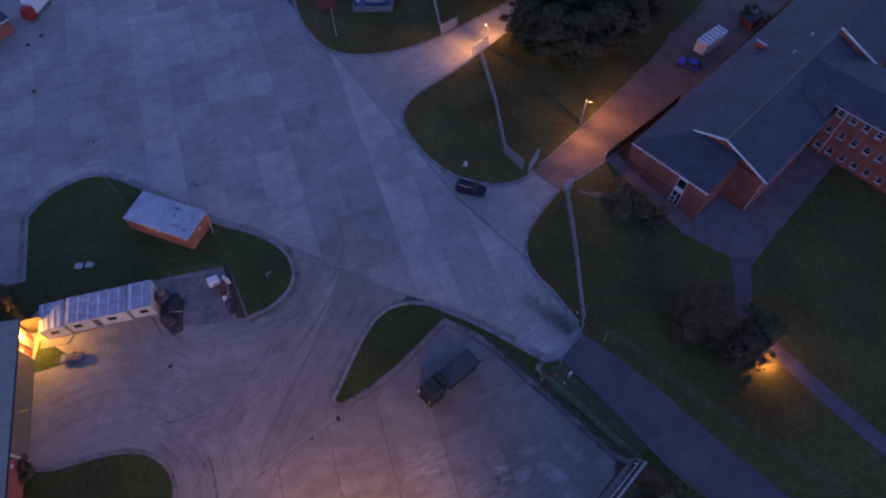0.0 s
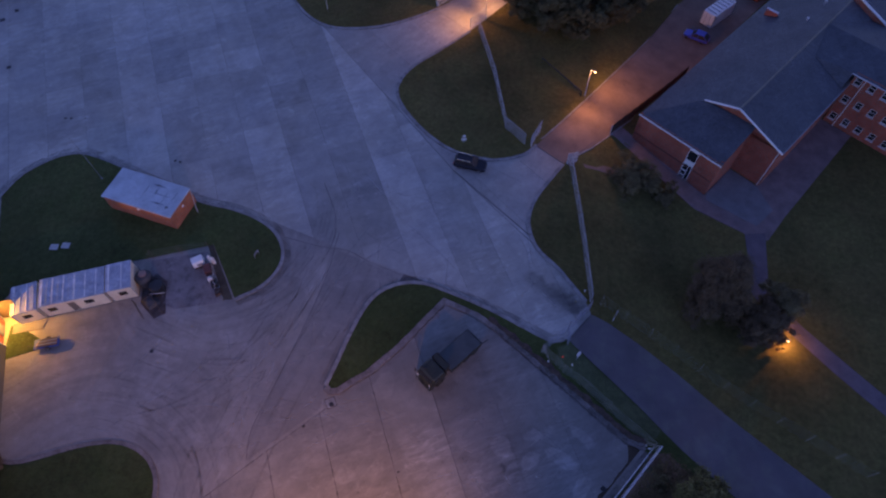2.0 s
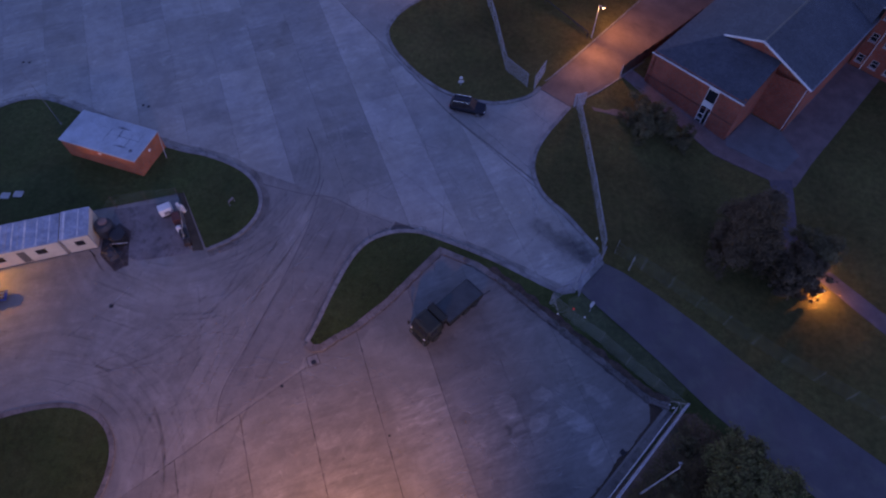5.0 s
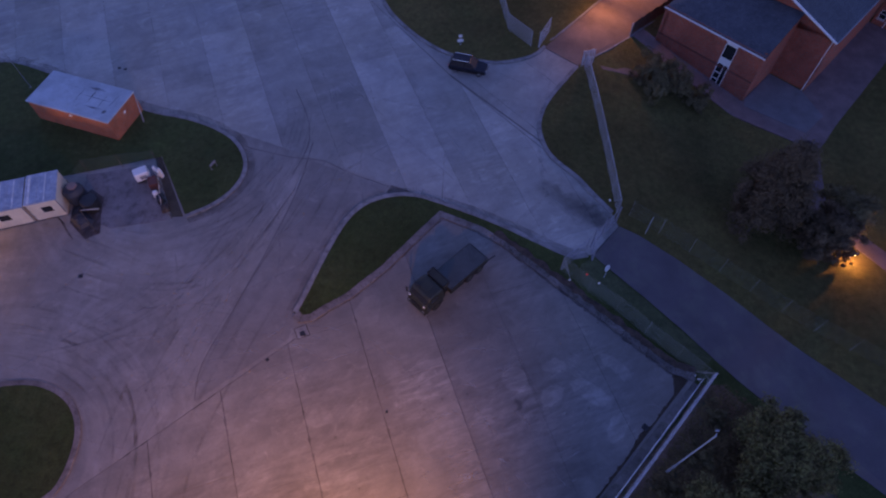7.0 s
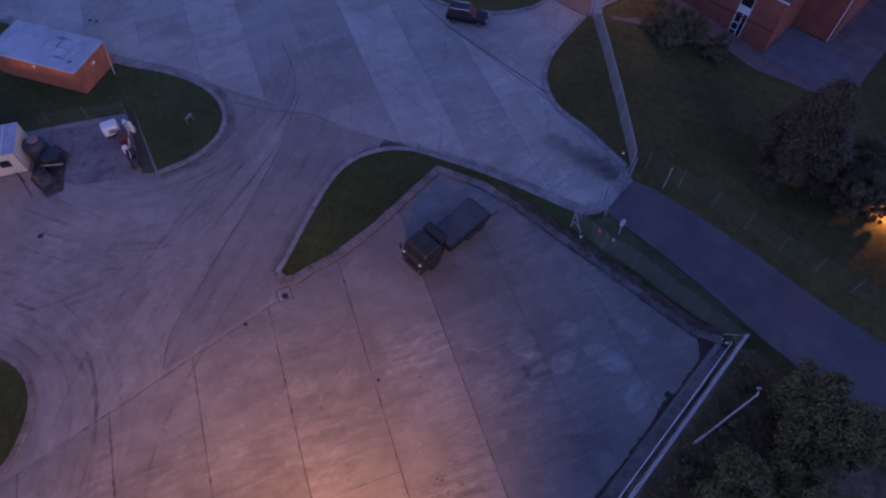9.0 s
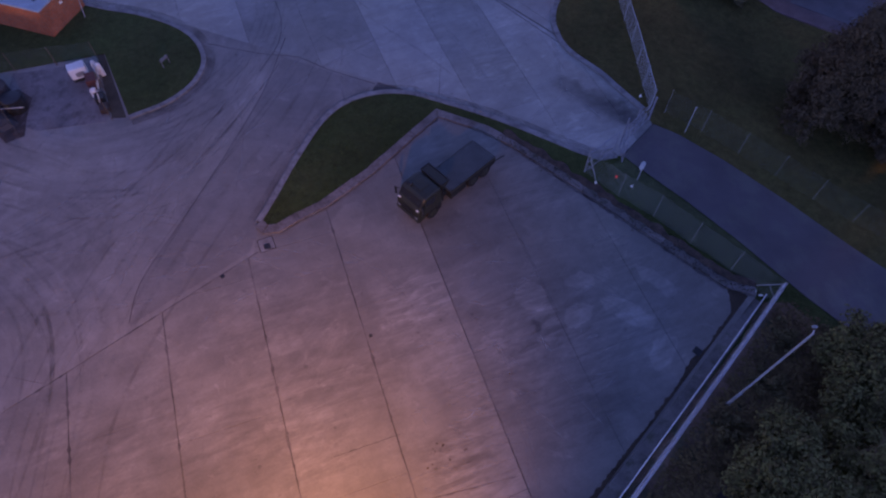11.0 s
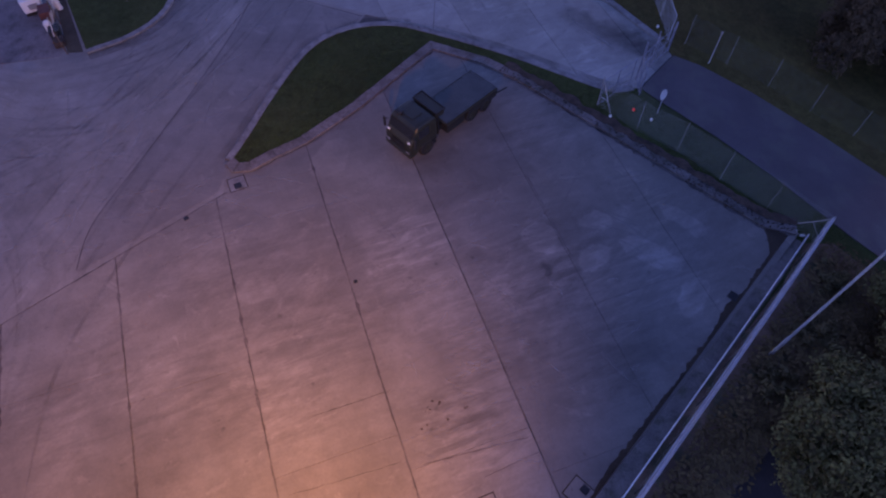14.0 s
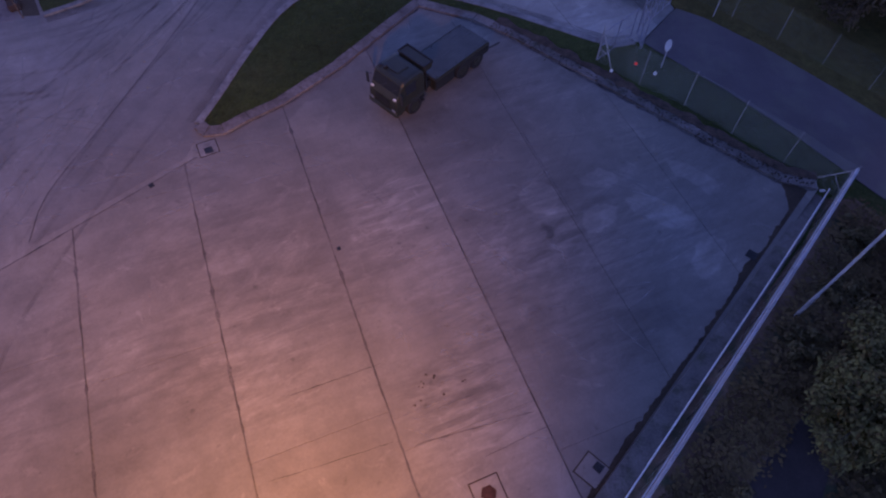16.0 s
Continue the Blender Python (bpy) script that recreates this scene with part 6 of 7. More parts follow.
sg = thing("road_sign", pose(13.15, 25.55, 0.1, 0, 0, 40), "round road sign on a post beside the road", "sign")
part("post", Shape().tube((0, 0, 0), (0, 0, 1.75), 0.04, None, 8), M_GALV, sg)
part("sign_plate", Shape().lathe([(0.36, -0.015), (0.38, 0), (0.36, 0.015)], (0, 0, 0), 24, Matrix.Translation((0, 0.05, 1.75)) @ Matrix.Rotation(radians(70), 4, "X")), M_GALV, sg, "pale back of the round plate")
for x, y, mat, label, c in ((9.75, 25.15, G_MARK, "small white ground light on the verge", "ground light"), (12.6, 24.85, G_MARK, "small white ground light by the sign", "ground light"), (14.75, 34.9, G_MARK, "small white ground light by the fence end", "ground light"), (11.5, 25.8, G_RED, "small red warning light on the verge", "warning light")):
    tagged(part("ground_light", Shape().lathe([(0.11, 0), (0.11, 0.1), (0.07, 0.2), (0.03, 0.23)], (x, y, 0.1), 10), mat), label, c, "lights on the verge")
hs = thing("pole_sign", pose(-1.5, 58.8, 0.1, 0, 0, 10), "small white sign boards on a post in the grass", "sign")
part("post", Shape().tube((0, 0, 0), (0, 0, 1.5), 0.045, None, 8), M_GALV, hs)
part("sign_board", Shape().box(0, 0, 0.5, 0.75, 0.08, 0.42, None, 0.02), M_WHITE, hs)
part("sign_board", Shape().box(0, 0, 1.2, 0.45, 0.08, 0.4, None, 0.02), M_WHITE, hs)
for x, y in ((-56.0, 38.3), (-54.5, 38.6)):
    tagged(part("access_cover", Shape().box(x, y, 0.1, 1.1, 0.9, 0.12, None, 0.03), M_POST), "pale concrete access cover in the grass", "cover", "covers in the grass")
st = thing("steel_stand", pose(-28.3, 38.2, 0.1, 0, 0, 62), "small grey steel frame standing in the grass", "stand")
part("frame", Shape().tube((-0.4, 0, 0), (-0.4, 0, 0.9), 0.04, None, 6).tube((0.4, 0, 0), (0.4, 0, 0.9), 0.04, None, 6).tube((-0.4, 0, 0.9), (0.4, 0, 0.9), 0.04, None, 6).box(0, 0, 0.6, 0.7, 0.05, 0.2), M_STEELGREY, st)

mst = thing("thin_mast", pose(-53.4, 50.0, 0.09), "thin grey steel mast standing in the grass", "mast")
part("pole", Shape().tube((0, 0, 0), (0, 0, 5.0), 0.035, 0.03, 8).tube((0, 0, 5.0), (0, 0, 10.0), 0.026, 0.014, 8), M_STEELGREY, mst)
part("base_plate", Shape().box(0, 0, 0, 0.24, 0.24, 0.05, None, 0.01), M_STEELGREY, mst)

trl = thing("flat_trailer", pose(-51.6, 24.6, 0, 0, 0, 14), "small blue flat trailer loaded with pipes", "trailer")
part("deck", Shape().box(0, 0, 0.4, 3.0, 1.3, 0.1, None, 0.02), M_BLUE, trl)
for k in range(5):
    part("pipe", Shape().tube((-1.2 + 0.1 * k, -0.4 + 0.2 * k, 0.6), (1.3, -0.4 + 0.2 * k, 0.6 + 0.03 * k), 0.08, None, 8), M_STEELGREY if k % 2 else M_TIMBER, trl)
part("drawbar", Shape().tube((-1.5, 0, 0.42), (-2.4, 0, 0.35), 0.05, None, 6), M_DARK, trl)
for y in (-0.7, 0.7):
    wheel(trl, 0.1, y, 0.3, 0.18)


def cover(x, y, w, d, turn, label, plate=0.0, lid=0.45, off=(0, 0), rusty=False):
    c = thing("drain_cover", pose(x, y, 0.0, 0, 0, turn), label, "drain cover")
    if plate:
        part("joint", Shape().box(0, 0, -0.02, plate + 0.12, plate + 0.12, 0.024), M_SOIL, c, "dark joint round the surround")
        part("surround", Shape().box(0, 0, -0.02, plate, plate, 0.03, None, 0.008), M_APRON if plate > 1.1 else M_KERB, c, "concrete surround")
    if rusty:
        part("lid", Shape().lathe([(lid * 0.62, -0.01), (lid * 0.62, 0.02), (lid * 0.55, 0.026), (0.02, 0.026)], (off[0], off[1], 0), 6), M_RUSTIRON, c, "rusty six-sided lid")
        return c
    part("lid", Shape().box(off[0], off[1], -0.01, lid, lid, 0.032, None, 0.008), M_DARK, c, "dark iron lid")
    for k in range(5):
        part("grate_bar", Shape().box(off[0] - lid / 2 + lid * (k + 0.5) / 5, off[1], 0.02, lid * 0.09, lid * 0.8, 0.012), M_DARK, c)
    return c


cover(-15.75, 18.95, 1, 1, 25, "dark iron drain lid in a pale concrete surround", 1.1, 0.5, (0, -0.2))
cover(15.2, 10.9, 1, 1, 48, "dark iron gully grate at the apron edge", 0.0, 0.55)
cover(-18.5, 16.1, 1, 1, 44, "small dark iron cover on the joint", 0.0, 0.3)
cover(5.0, -0.25, 1, 1, 48, "dark iron drain lid in a concrete surround by the fence", 1.12, 0.42, (0.3, -0.15))
cover(0.36, -1.18, 1, 1, 22, "rusty iron drain lid in a concrete surround", 1.3, 0.6, (0, 0), True)
cover(9.0, 24.1, 1, 1, 48, "dark iron gully grate at the apron kerb", 0.0, 0.5)
cover(-38.6, 24.3, 1, 1, 10, "dark iron cover in the yard concrete", 0.0, 0.45)
cover(-34.5, 4.3, 1, 1, 60, "dark iron gully grate at the grass island", 0.0, 0.5)
for x, y, s in ((-76.2, 71.7, 0.7), (-62.9, 61.2, 0.36), (-62.0, 61.2, 0.34), (-82.0, 83.0, 0.8), (-80.5, 85.5, 0.7), (-43.7, 53.7, 0.36), (-42.9, 53.5, 0.34), (-7.2, 11.6, 0.22)):
    cover(x, y, 1, 1, 20, "dark iron cover set in the concrete", 0.0, s)

# ---- trees ----
def tree(x, y, h, spread, seed, mat, label, leaves=5000, leaf=0.22, base=None, low=0.25, clumps=26, peak=0.7, cone=0.0):
    """A tapered trunk with limbs that end in uneven clumps of leaves."""
    r = random.Random(seed)
    z0 = fall(x) if base is None else base
    t = thing("tree", pose(x, y, z0, 0, 0, r.uniform(0, 360)), label, "tree")
    tr = Shape().tube((0, 0, -0.3), (0.1, 0.05, h * 0.35), h * 0.035, h * 0.024, 8).tube((0.1, 0.05, h * 0.35), (0.0, 0.1, h * 0.75), h * 0.024, h * 0.008, 7)
    centres = []
    for k in range(clumps):
        a, s = r.uniform(0, 2 * math.pi), math.sqrt(r.random())
        zz = low + (1 - low) * r.random() ** 0.8
        wid = spread * math.sin(math.pi * min(0.97, (zz - low * 0.6) / (1.08 - low * 0.6))) ** peak
        if cone:
            wid = spread * max(0.03, 1 - zz) ** cone * min(1.0, 0.6 + 3 * (zz - low))
        wid *= 1 + 0.25 * math.sin(3 * a + seed) + 0.15 * math.sin(5 * a + 2 * seed)
        c = Vector((wid * s * math.cos(a), wid * s * math.sin(a), h * zz * 0.93))
        centres.append((c, spread * r.uniform(0.09, 0.25), r.uniform(0.5, 1.5)))
        if k % 2 == 0:
            f = Vector((0.05, 0.05, h * max(0.18, zz * 0.6)))
            mid = (f + c) / 2 + Vector((0, 0, h * 0.03))
            tr.tube(f, mid, h * 0.012, h * 0.008, 5).tube(mid, c, h * 0.008, h * 0.003, 5)
    part("trunk", tr, M_BARK, t, "dark bark trunk with limbs")
    vs, fs = [], []
    weights = [q * q * w for c, q, w in centres]
    for c, rad, w in r.choices(centres, weights, k=leaves):
        d = Vector((r.gauss(0, 1), r.gauss(0, 1), r.gauss(0, 1))).normalized() * rad * abs(r.gauss(0.75, 0.32))
        d.z *= r.uniform(0.5, 0.9)
        p = c + d
        nrm = (d.normalized() + Vector((r.uniform(-0.9, 0.9), r.uniform(-0.9, 0.9), r.uniform(0.1, 1.1)))).normalized()
        a = nrm.orthogonal().normalized()
        b = nrm.cross(a)
        q = r.uniform(0, 6.28)
        a, b = a * math.cos(q) + b * math.sin(q), b * math.cos(q) - a * math.sin(q)
        s = leaf * r.uniform(0.5, 1.4)
        i = len(vs)
        vs += [p - a * s, p + b * s * 0.55 + nrm * s * 0.12, p + a * s, p - b * s * 0.55 + nrm * s * 0.12]
        fs += [(i, i + 1, i + 2), (i, i + 2, i + 3)]
    part("crown", Shape().add(vs, fs), mat, t, "uneven crown of small leaves")
    return t


tree(25.7, 8.4, 5.5, 3.8, 11, M_LEAF, "broad leafy tree beside the east road", 52000, 0.115, clumps=150)
tree(17.8, 2.0, 4.7, 3.6, 12, M_LEAF, "leafy tree behind the security fence", 52000, 0.11, clumps=150, low=0.12)
tree(23.5, 1.0, 6.0, 3.6, 13, M_LEAF, "leafy tree on the road bank", 32000, 0.12, clumps=110)
tree(31.0, 34.6, 12.5, 4.6, 15, M_LEAFDARK, "dark dense tapering tree on the lawn", 70000, 0.12, low=0.05, clumps=420, cone=0.72)
tree(36.5, 31.2, 6.4, 2.9, 16, M_LEAFDARK, "dark tree hiding the path lamp", 26000, 0.14, low=0.06, clumps=150)
tree(38.7, 29.5, 2.0, 0.8, 21, M_LEAFDARK, "small leafy shrub round the lit path lamp", 1500, 0.15, low=0.3, clumps=14)
tree(39.4, 34.0, 5.4, 2.8, 17, M_LEAFMID, "small leafy tree overhanging the path", 20000, 0.12, clumps=140)
tree(22.7, 53.8, 2.6, 3.6, 18, M_LEAFMID, "low spreading bush near the barracks end", 13000, 0.13, low=0.05, clumps=110)
tree(27.2, 51.6, 1.5, 2.2, 19, M_LEAFMID, "low straggling bush beside the paving", 4500, 0.12, low=0.05, clumps=50)
for k, (x, y, h, q) in enumerate(((21.8, 12.2, 1.0, 1.3), (19.5, 8.6, 0.9, 1.4), (16.0, 5.6, 0.8, 1.2), (22.6, 6.0, 1.6, 1.5), (8.8, -3.4, 1.2, 1.3), (20.2, -1.8, 1.8, 2.0), (26.4, 12.4, 1.0, 1.3), (10.2, -2.4, 1.0, 1.4))):
    tree(x, y, h, q, 70 + k, M_LEAFMID, "low tangled shrub on the scrubby bank", 2200, 0.09, low=0.05, clumps=34)
for k, (x, y, h, s) in enumerate(((7.5, 87.0, 10, 3.6), (11.5, 84.0, 11, 4.2), (16.0, 82.5, 11, 4.4), (20.5, 85.5, 11, 4.4), (25.0, 90.0, 12, 4.6), (13.5, 90.0, 12, 4.8), (19.0, 92.0, 13, 5.0), (29.5, 96.5, 13, 5.0), (24.0, 98.5, 13, 5.0), (16.0, 99.0, 13, 5.0), (21.0, 106.0, 13, 5.0), (-4.0, 104.0, 11, 4.5), (2.0, 108.0, 11, 4.5), (34.0, 105.0, 12, 5.0))):
    tree(x, y, h, s, 30 + k, M_LEAFWOOD, "tall dark tree in the wood beside the roads", 20000, 0.2, low=0.06, clumps=150, peak=1.1)
for k, (x, y, h, s) in enumerate(((-64.0, 31.5, 3.4, 2.4), (-52.6, 10.2, 1.6, 1.6), (50.5, 99.5, 2.6, 2.2), (54.0, 97.0, 2.4, 1.8))):
    tree(x, y, h, s, 50 + k, M_LEAFDARK, "low dark bush at the building edge", 2500, 0.18, low=0.1)
r = random.Random(77)
scrub = Shape()
for k in range(42000):
    t = r.random()
    x, y = 21.5 - 29 * t + 9 * r.random() ** 1.3, 15.4 - 33 * t - 8 * r.random() ** 1.3
    if (x - 21.5) * 0.752 - (y - 15.4) * 0.66 < 0.7 or x * 0.66 + y * 0.75 > 27:
        continue
    across, along = (x - 21.5) * 0.752 - (y - 15.4) * 0.66, (21.5 - x) * 0.66 + (15.4 - y) * 0.752
    if along > 9 and abs(across - 4.9 + 0.9 * noise.noise((along * 0.45, 1, 1)) + r.gauss(0, 0.3)) < min(1.5, 0.2 * (along - 9)):
        continue
    hgt = 0.1 + 0.9 * max(0, noise.noise((x * 0.35, y * 0.35, 3))) * r.random()
    z = fall(x) + 0.13 + hgt
    s = r.uniform(0.06, 0.17)
    a = r.uniform(0, 6.28)
    u, w = Vector((math.cos(a), math.sin(a), r.uniform(-0.4, 0.4))) * s, Vector((-math.sin(a), math.cos(a), r.uniform(-0.4, 0.6))) * s * 0.6
    p = Vector((x, y, z))
    i = len(scrub.v)
    scrub.add([p - u, p + w, p + u, p - w], [(0, 1, 2), (0, 2, 3)])
tagged(part("undergrowth", scrub, leafy("undergrowth leaves", (0.11, 0.07, 0.034), (0.16, 0.11, 0.045))), "tangled dark undergrowth behind the security fence", "undergrowth", "", "stuff")

def inside(p, poly):
    hit = False
    for i in range(len(poly)):
        (x0, y0), (x1, y1) = poly[i][:2], poly[i - 1][:2]
        if (y0 > p[1]) != (y1 > p[1]) and p[0] < (x1 - x0) * (p[1] - y0) / (y1 - y0) + x0:
            hit = not hit
    return hit


def tufts(name, poly, box, count, seed, label, mat, tall=0.09):
    """Loose tufts of grass blades scattered over a plot."""
    r = random.Random(seed)
    vs, fs = [], []
    for k in range(count):
        x, y = r.uniform(box[0], box[2]), r.uniform(box[1], box[3])
        if not inside((x, y), poly):
            continue
        z = fall(x) + 0.08
        for b in range(3):
            a = r.uniform(0, 6.28)
            dx, dy = math.cos(a) * 0.05, math.sin(a) * 0.05
            h = tall * r.uniform(0.5, 1.5)
            i = len(vs)
            vs += [(x - dx, y - dy, z), (x + dx, y + dy, z), (x + r.uniform(-0.1, 0.1), y + r.uniform(-0.1, 0.1), z + h)]
            fs.append((i, i + 1, i + 2))
    tagged(part(name, Shape().add(vs, fs), mat), label, "grass", "", "stuff")


M_BLADE = leafy("grass blades", (0.045, 0.085, 0.02), (0.075, 0.11, 0.03))
tufts("grass_tufts", PLOT_B, (-17, 12, 24, 36), 30000, 5, "short dark grass tufts on the verge", M_BLADE, 0.05)

# ---- marks on the concrete ----
def beside(line, off):
    """A line run at a distance to the left of another."""
    out = []
    for i, p in enumerate(line):
        q, w = line[max(0, i - 1)], line[min(len(line) - 1, i + 1)]
        t = Vector((w[0] - q[0], w[1] - q[1])).normalized()
        out.append((p[0] - t.y * off, p[1] + t.x * off))
    return out


r = random.Random(8)
ways = [
    ([(-18, 44), (-21, 34), (-25, 24), (-28, 15), (-29.5, 6), (-28.5, -4)], 4, 2.6),
    ([(-20, 40), (-24, 30), (-30, 22), (-38, 17.5), (-50, 15.5)], 3, 2.6),
    ([(-52, 17), (-42, 17.2), (-34, 14.5), (-29.5, 8), (-28.5, -2)], 4, 2.2),
    ([(-47, 27), (-38, 24), (-30, 22), (-22, 25), (-17.5, 33)], 2, 2.2),
    ([(-33, 30), (-27, 32), (-22.5, 37), (-20.5, 43), (-22, 50), (-27, 54)], 3, 1.8),
    ([(-39.3, 24.4), (-35.5, 24.7), (-32.6, 23.2), (-30.5, 20.6)], 1, 0.3),
]
n_mark = 0
for line, count, wide in ways:
    for k in range(count):
        o = r.gauss(0, wide)
        pts = smooth([(p[0] + r.gauss(0, 0.35), p[1] + r.gauss(0, 0.35)) for p in line], 1.0)
        i0, i1 = r.randrange(0, max(1, len(pts) // 3)), r.randrange(2 * len(pts) // 3, len(pts))
        for side in (0, 1.9):
            line2, w, z = beside(pts, o + side)[i0:i1 + 1], r.uniform(0.15, 0.35), 0.007 + 0.0006 * n_mark
            sheet = Shape()
            taper = [w / 2 * min(1, i / 6, (len(line2) - 1 - i) / 6) for i in range(len(line2))]
            edges2 = [(beside(line2, t)[i], beside(line2, -t)[i]) for i, t in enumerate(taper)]
            for (a0, a1), (b0, b1) in zip(edges2, edges2[1:]):
                sheet.face([(*a1, z), (*b1, z), (*b0, z), (*a0, z)])
            tagged(part("tyre_mark", sheet, M_TYREMARK), "faint dark curved tyre mark on the concrete", "tyre mark", "tyre marks in the yard", "stuff")
            n_mark += 1
for pts in ([(-21.2, 50.6), (-19.8, 47.6), (-18.8, 45.0), (-18.5, 41.5), (-19.6, 37.6)], [(-17.95, 42.2), (-18.9, 34.6), (-21.0, 26.6), (-22.7, 21.0), (-24.4, 15.5), (-24.3, 12.2)], [(-8.9, 36.2), (-13.4, 38.0), (-16.4, 39.6), (-20.0, 40.0), (-25.2, 41.3)], [(-2.8, 53.6), (9.0, 41.0)]):
    structure("joint_seal", ribbon(smooth(pts, 1.0), 0.075, -0.01, 0.009), M_JOINT, "dark sealed joint in the concrete", "joint")

r = random.Random(31)


def scuffs(name, lines, mat, label, base=0.0071):
    """Faint worn streaks, each a thin sheet."""
    for k, (pts, w) in enumerate(lines):
        s = Shape()
        z = base + 0.00011 * k
        ring = []
        for i, p in enumerate(pts):
            a, b = pts[max(0, i - 1)], pts[min(len(pts) - 1, i + 1)]
            t = Vector((b[0] - a[0], b[1] - a[1])).normalized() * w / 2 * (0.15 + math.sin(math.pi * i / (len(pts) - 1)) ** 0.5 * 0.85)
            ring.append(((p[0] - t.y, p[1] + t.x, z), (p[0] + t.y, p[1] - t.x, z)))
        for (a0, a1), (b0, b1) in zip(ring, ring[1:]):
            s.face([a1, b1, b0, a0])
        tagged(part(name, s, mat), label, "scuff", "worn marks on the concrete", "stuff")


def bow(x, y, heading, length, bend, n=12):
    """A gently bowed line starting at x, y."""
    out, a = [(x, y)], radians(heading)
    for i in range(n):
        a += radians(bend) / n
        out.append((out[-1][0] + math.cos(a) * length / n, out[-1][1] + math.sin(a) * length / n))
    return out


streaks = [(bow(r.uniform(-4, 11), r.uniform(5, 20), r.gauss(22, 14) if k % 3 else r.gauss(-34, 14), r.uniform(1.0, 4.0), r.uniform(-25, 25)), r.uniform(0.08, 0.34)) for k in range(84)]
streaks += [(bow(r.uniform(-5, 3), r.uniform(1, 9), r.gauss(15, 10), r.uniform(1.0, 3.5), r.uniform(-12, 12)), r.uniform(0.06, 0.2)) for k in range(26)]
streaks += [([(2.2, 10.5), (2.9, 7.5), (3.6, 4.0), (3.9, 1.5), (3.6, -0.6)], 0.22), (bow(1.2, 11.8, -62, 13, -38), 0.2), (bow(4.4, 12.5, -75, 9, 30), 0.18)]
scuffs("scuff_mark", streaks, M_SCUFF, "pale scuff scraped across the parking apron")
arcs = [(bow(-46 + 2.2 * k, r.uniform(12, 20), 20 + r.uniform(-25, 25), r.uniform(8, 20), r.uniform(-70, 70), 20), r.uniform(0.15, 0.4)) for k in range(14)]
arcs += [(bow(r.uniform(-30, -18), r.uniform(12, 34), r.gauss(70, 18), r.uniform(6, 16), r.uniform(-30, 30), 16), r.uniform(0.12, 0.35)) for k in range(16)]
arcs += [(bow(r.uniform(-20, 10), r.uniform(36, 56), r.gauss(-60, 18), r.uniform(4, 12), r.uniform(-20, 20), 14), r.uniform(0.15, 0.5)) for k in range(22)]
scuffs("scuff_mark", arcs, M_SCUFF, "pale curved scuff worn into the yard concrete")

# grime swept against the kerbs
for line, off, wide in ((ISLAND_A, -0.62, 0.8), (ISLAND_C, -0.65, 0.8), (OUTER_B, 0.6, 0.7), (KERB_E, 0.6, 0.6), (KERB_D, 0.6, 0.7)):
    tagged(part("kerb_grime", ribbon(beside(line, off), wide, 0.0, 0.005), M_GRIME), "dark grime swept against the kerb", "grime", "", "stuff")

r = random.Random(19)
for k in range(12):
    a = (-2.3 + r.gauss(0, 0.45), 3.8 + r.gauss(0, 0.5)) if k < 10 else (-0.5 + r.gauss(0, 0.1), 4.0 + r.gauss(0, 0.1))
    s = r.uniform(0.03, 0.08)
    tagged(part("oil_speck", Shape().prism([(a[0] + s * math.cos(q) * r.uniform(0.6, 1.3), a[1] + s * math.sin(q) * r.uniform(0.6, 1.3)) for q in [1.05 * i for i in range(6)]], 0.0, 0.006), M_SOIL), "small dark oil speck on the concrete", "stain", "oil specks on the apron", "stuff")


def cracked(a, b, w, seed, label):
    """A joint with crumbled edges: its width wanders along it."""
    r = random.Random(seed)
    s = Shape()
    a, b = Vector(a), Vector(b)
    n = max(2, int((b - a).length / 0.35))
    t = (b - a).normalized()
    nrm = Vector((-t.y, t.x))
    ring = []
    for i in range(n + 1):
        p = a + (b - a) * i / n + nrm * r.uniform(-0.025, 0.025)
        h = w * (0.35 + 0.65 * r.random() ** 2 + (0.9 if r.random() < 0.06 else 0)) * (0.3 if i in (0, n) else 1)
        ring.append((p + nrm * h, p - nrm * h))
    for (a0, a1), (b0, b1) in zip(ring, ring[1:]):
        s.face([(a1.x, a1.y, 0.003), (b1.x, b1.y, 0.003), (b0.x, b0.y, 0.003), (a0.x, a0.y, 0.003)])
    structure("joint_seal", s, M_JOINT, label, "joint")


# ---- concrete slabs, kerb stones ----
LANE = radians(-69.3)
LD, LN = Vector((math.cos(LANE), math.sin(LANE))), Vector((-math.sin(LANE), math.cos(LANE)))


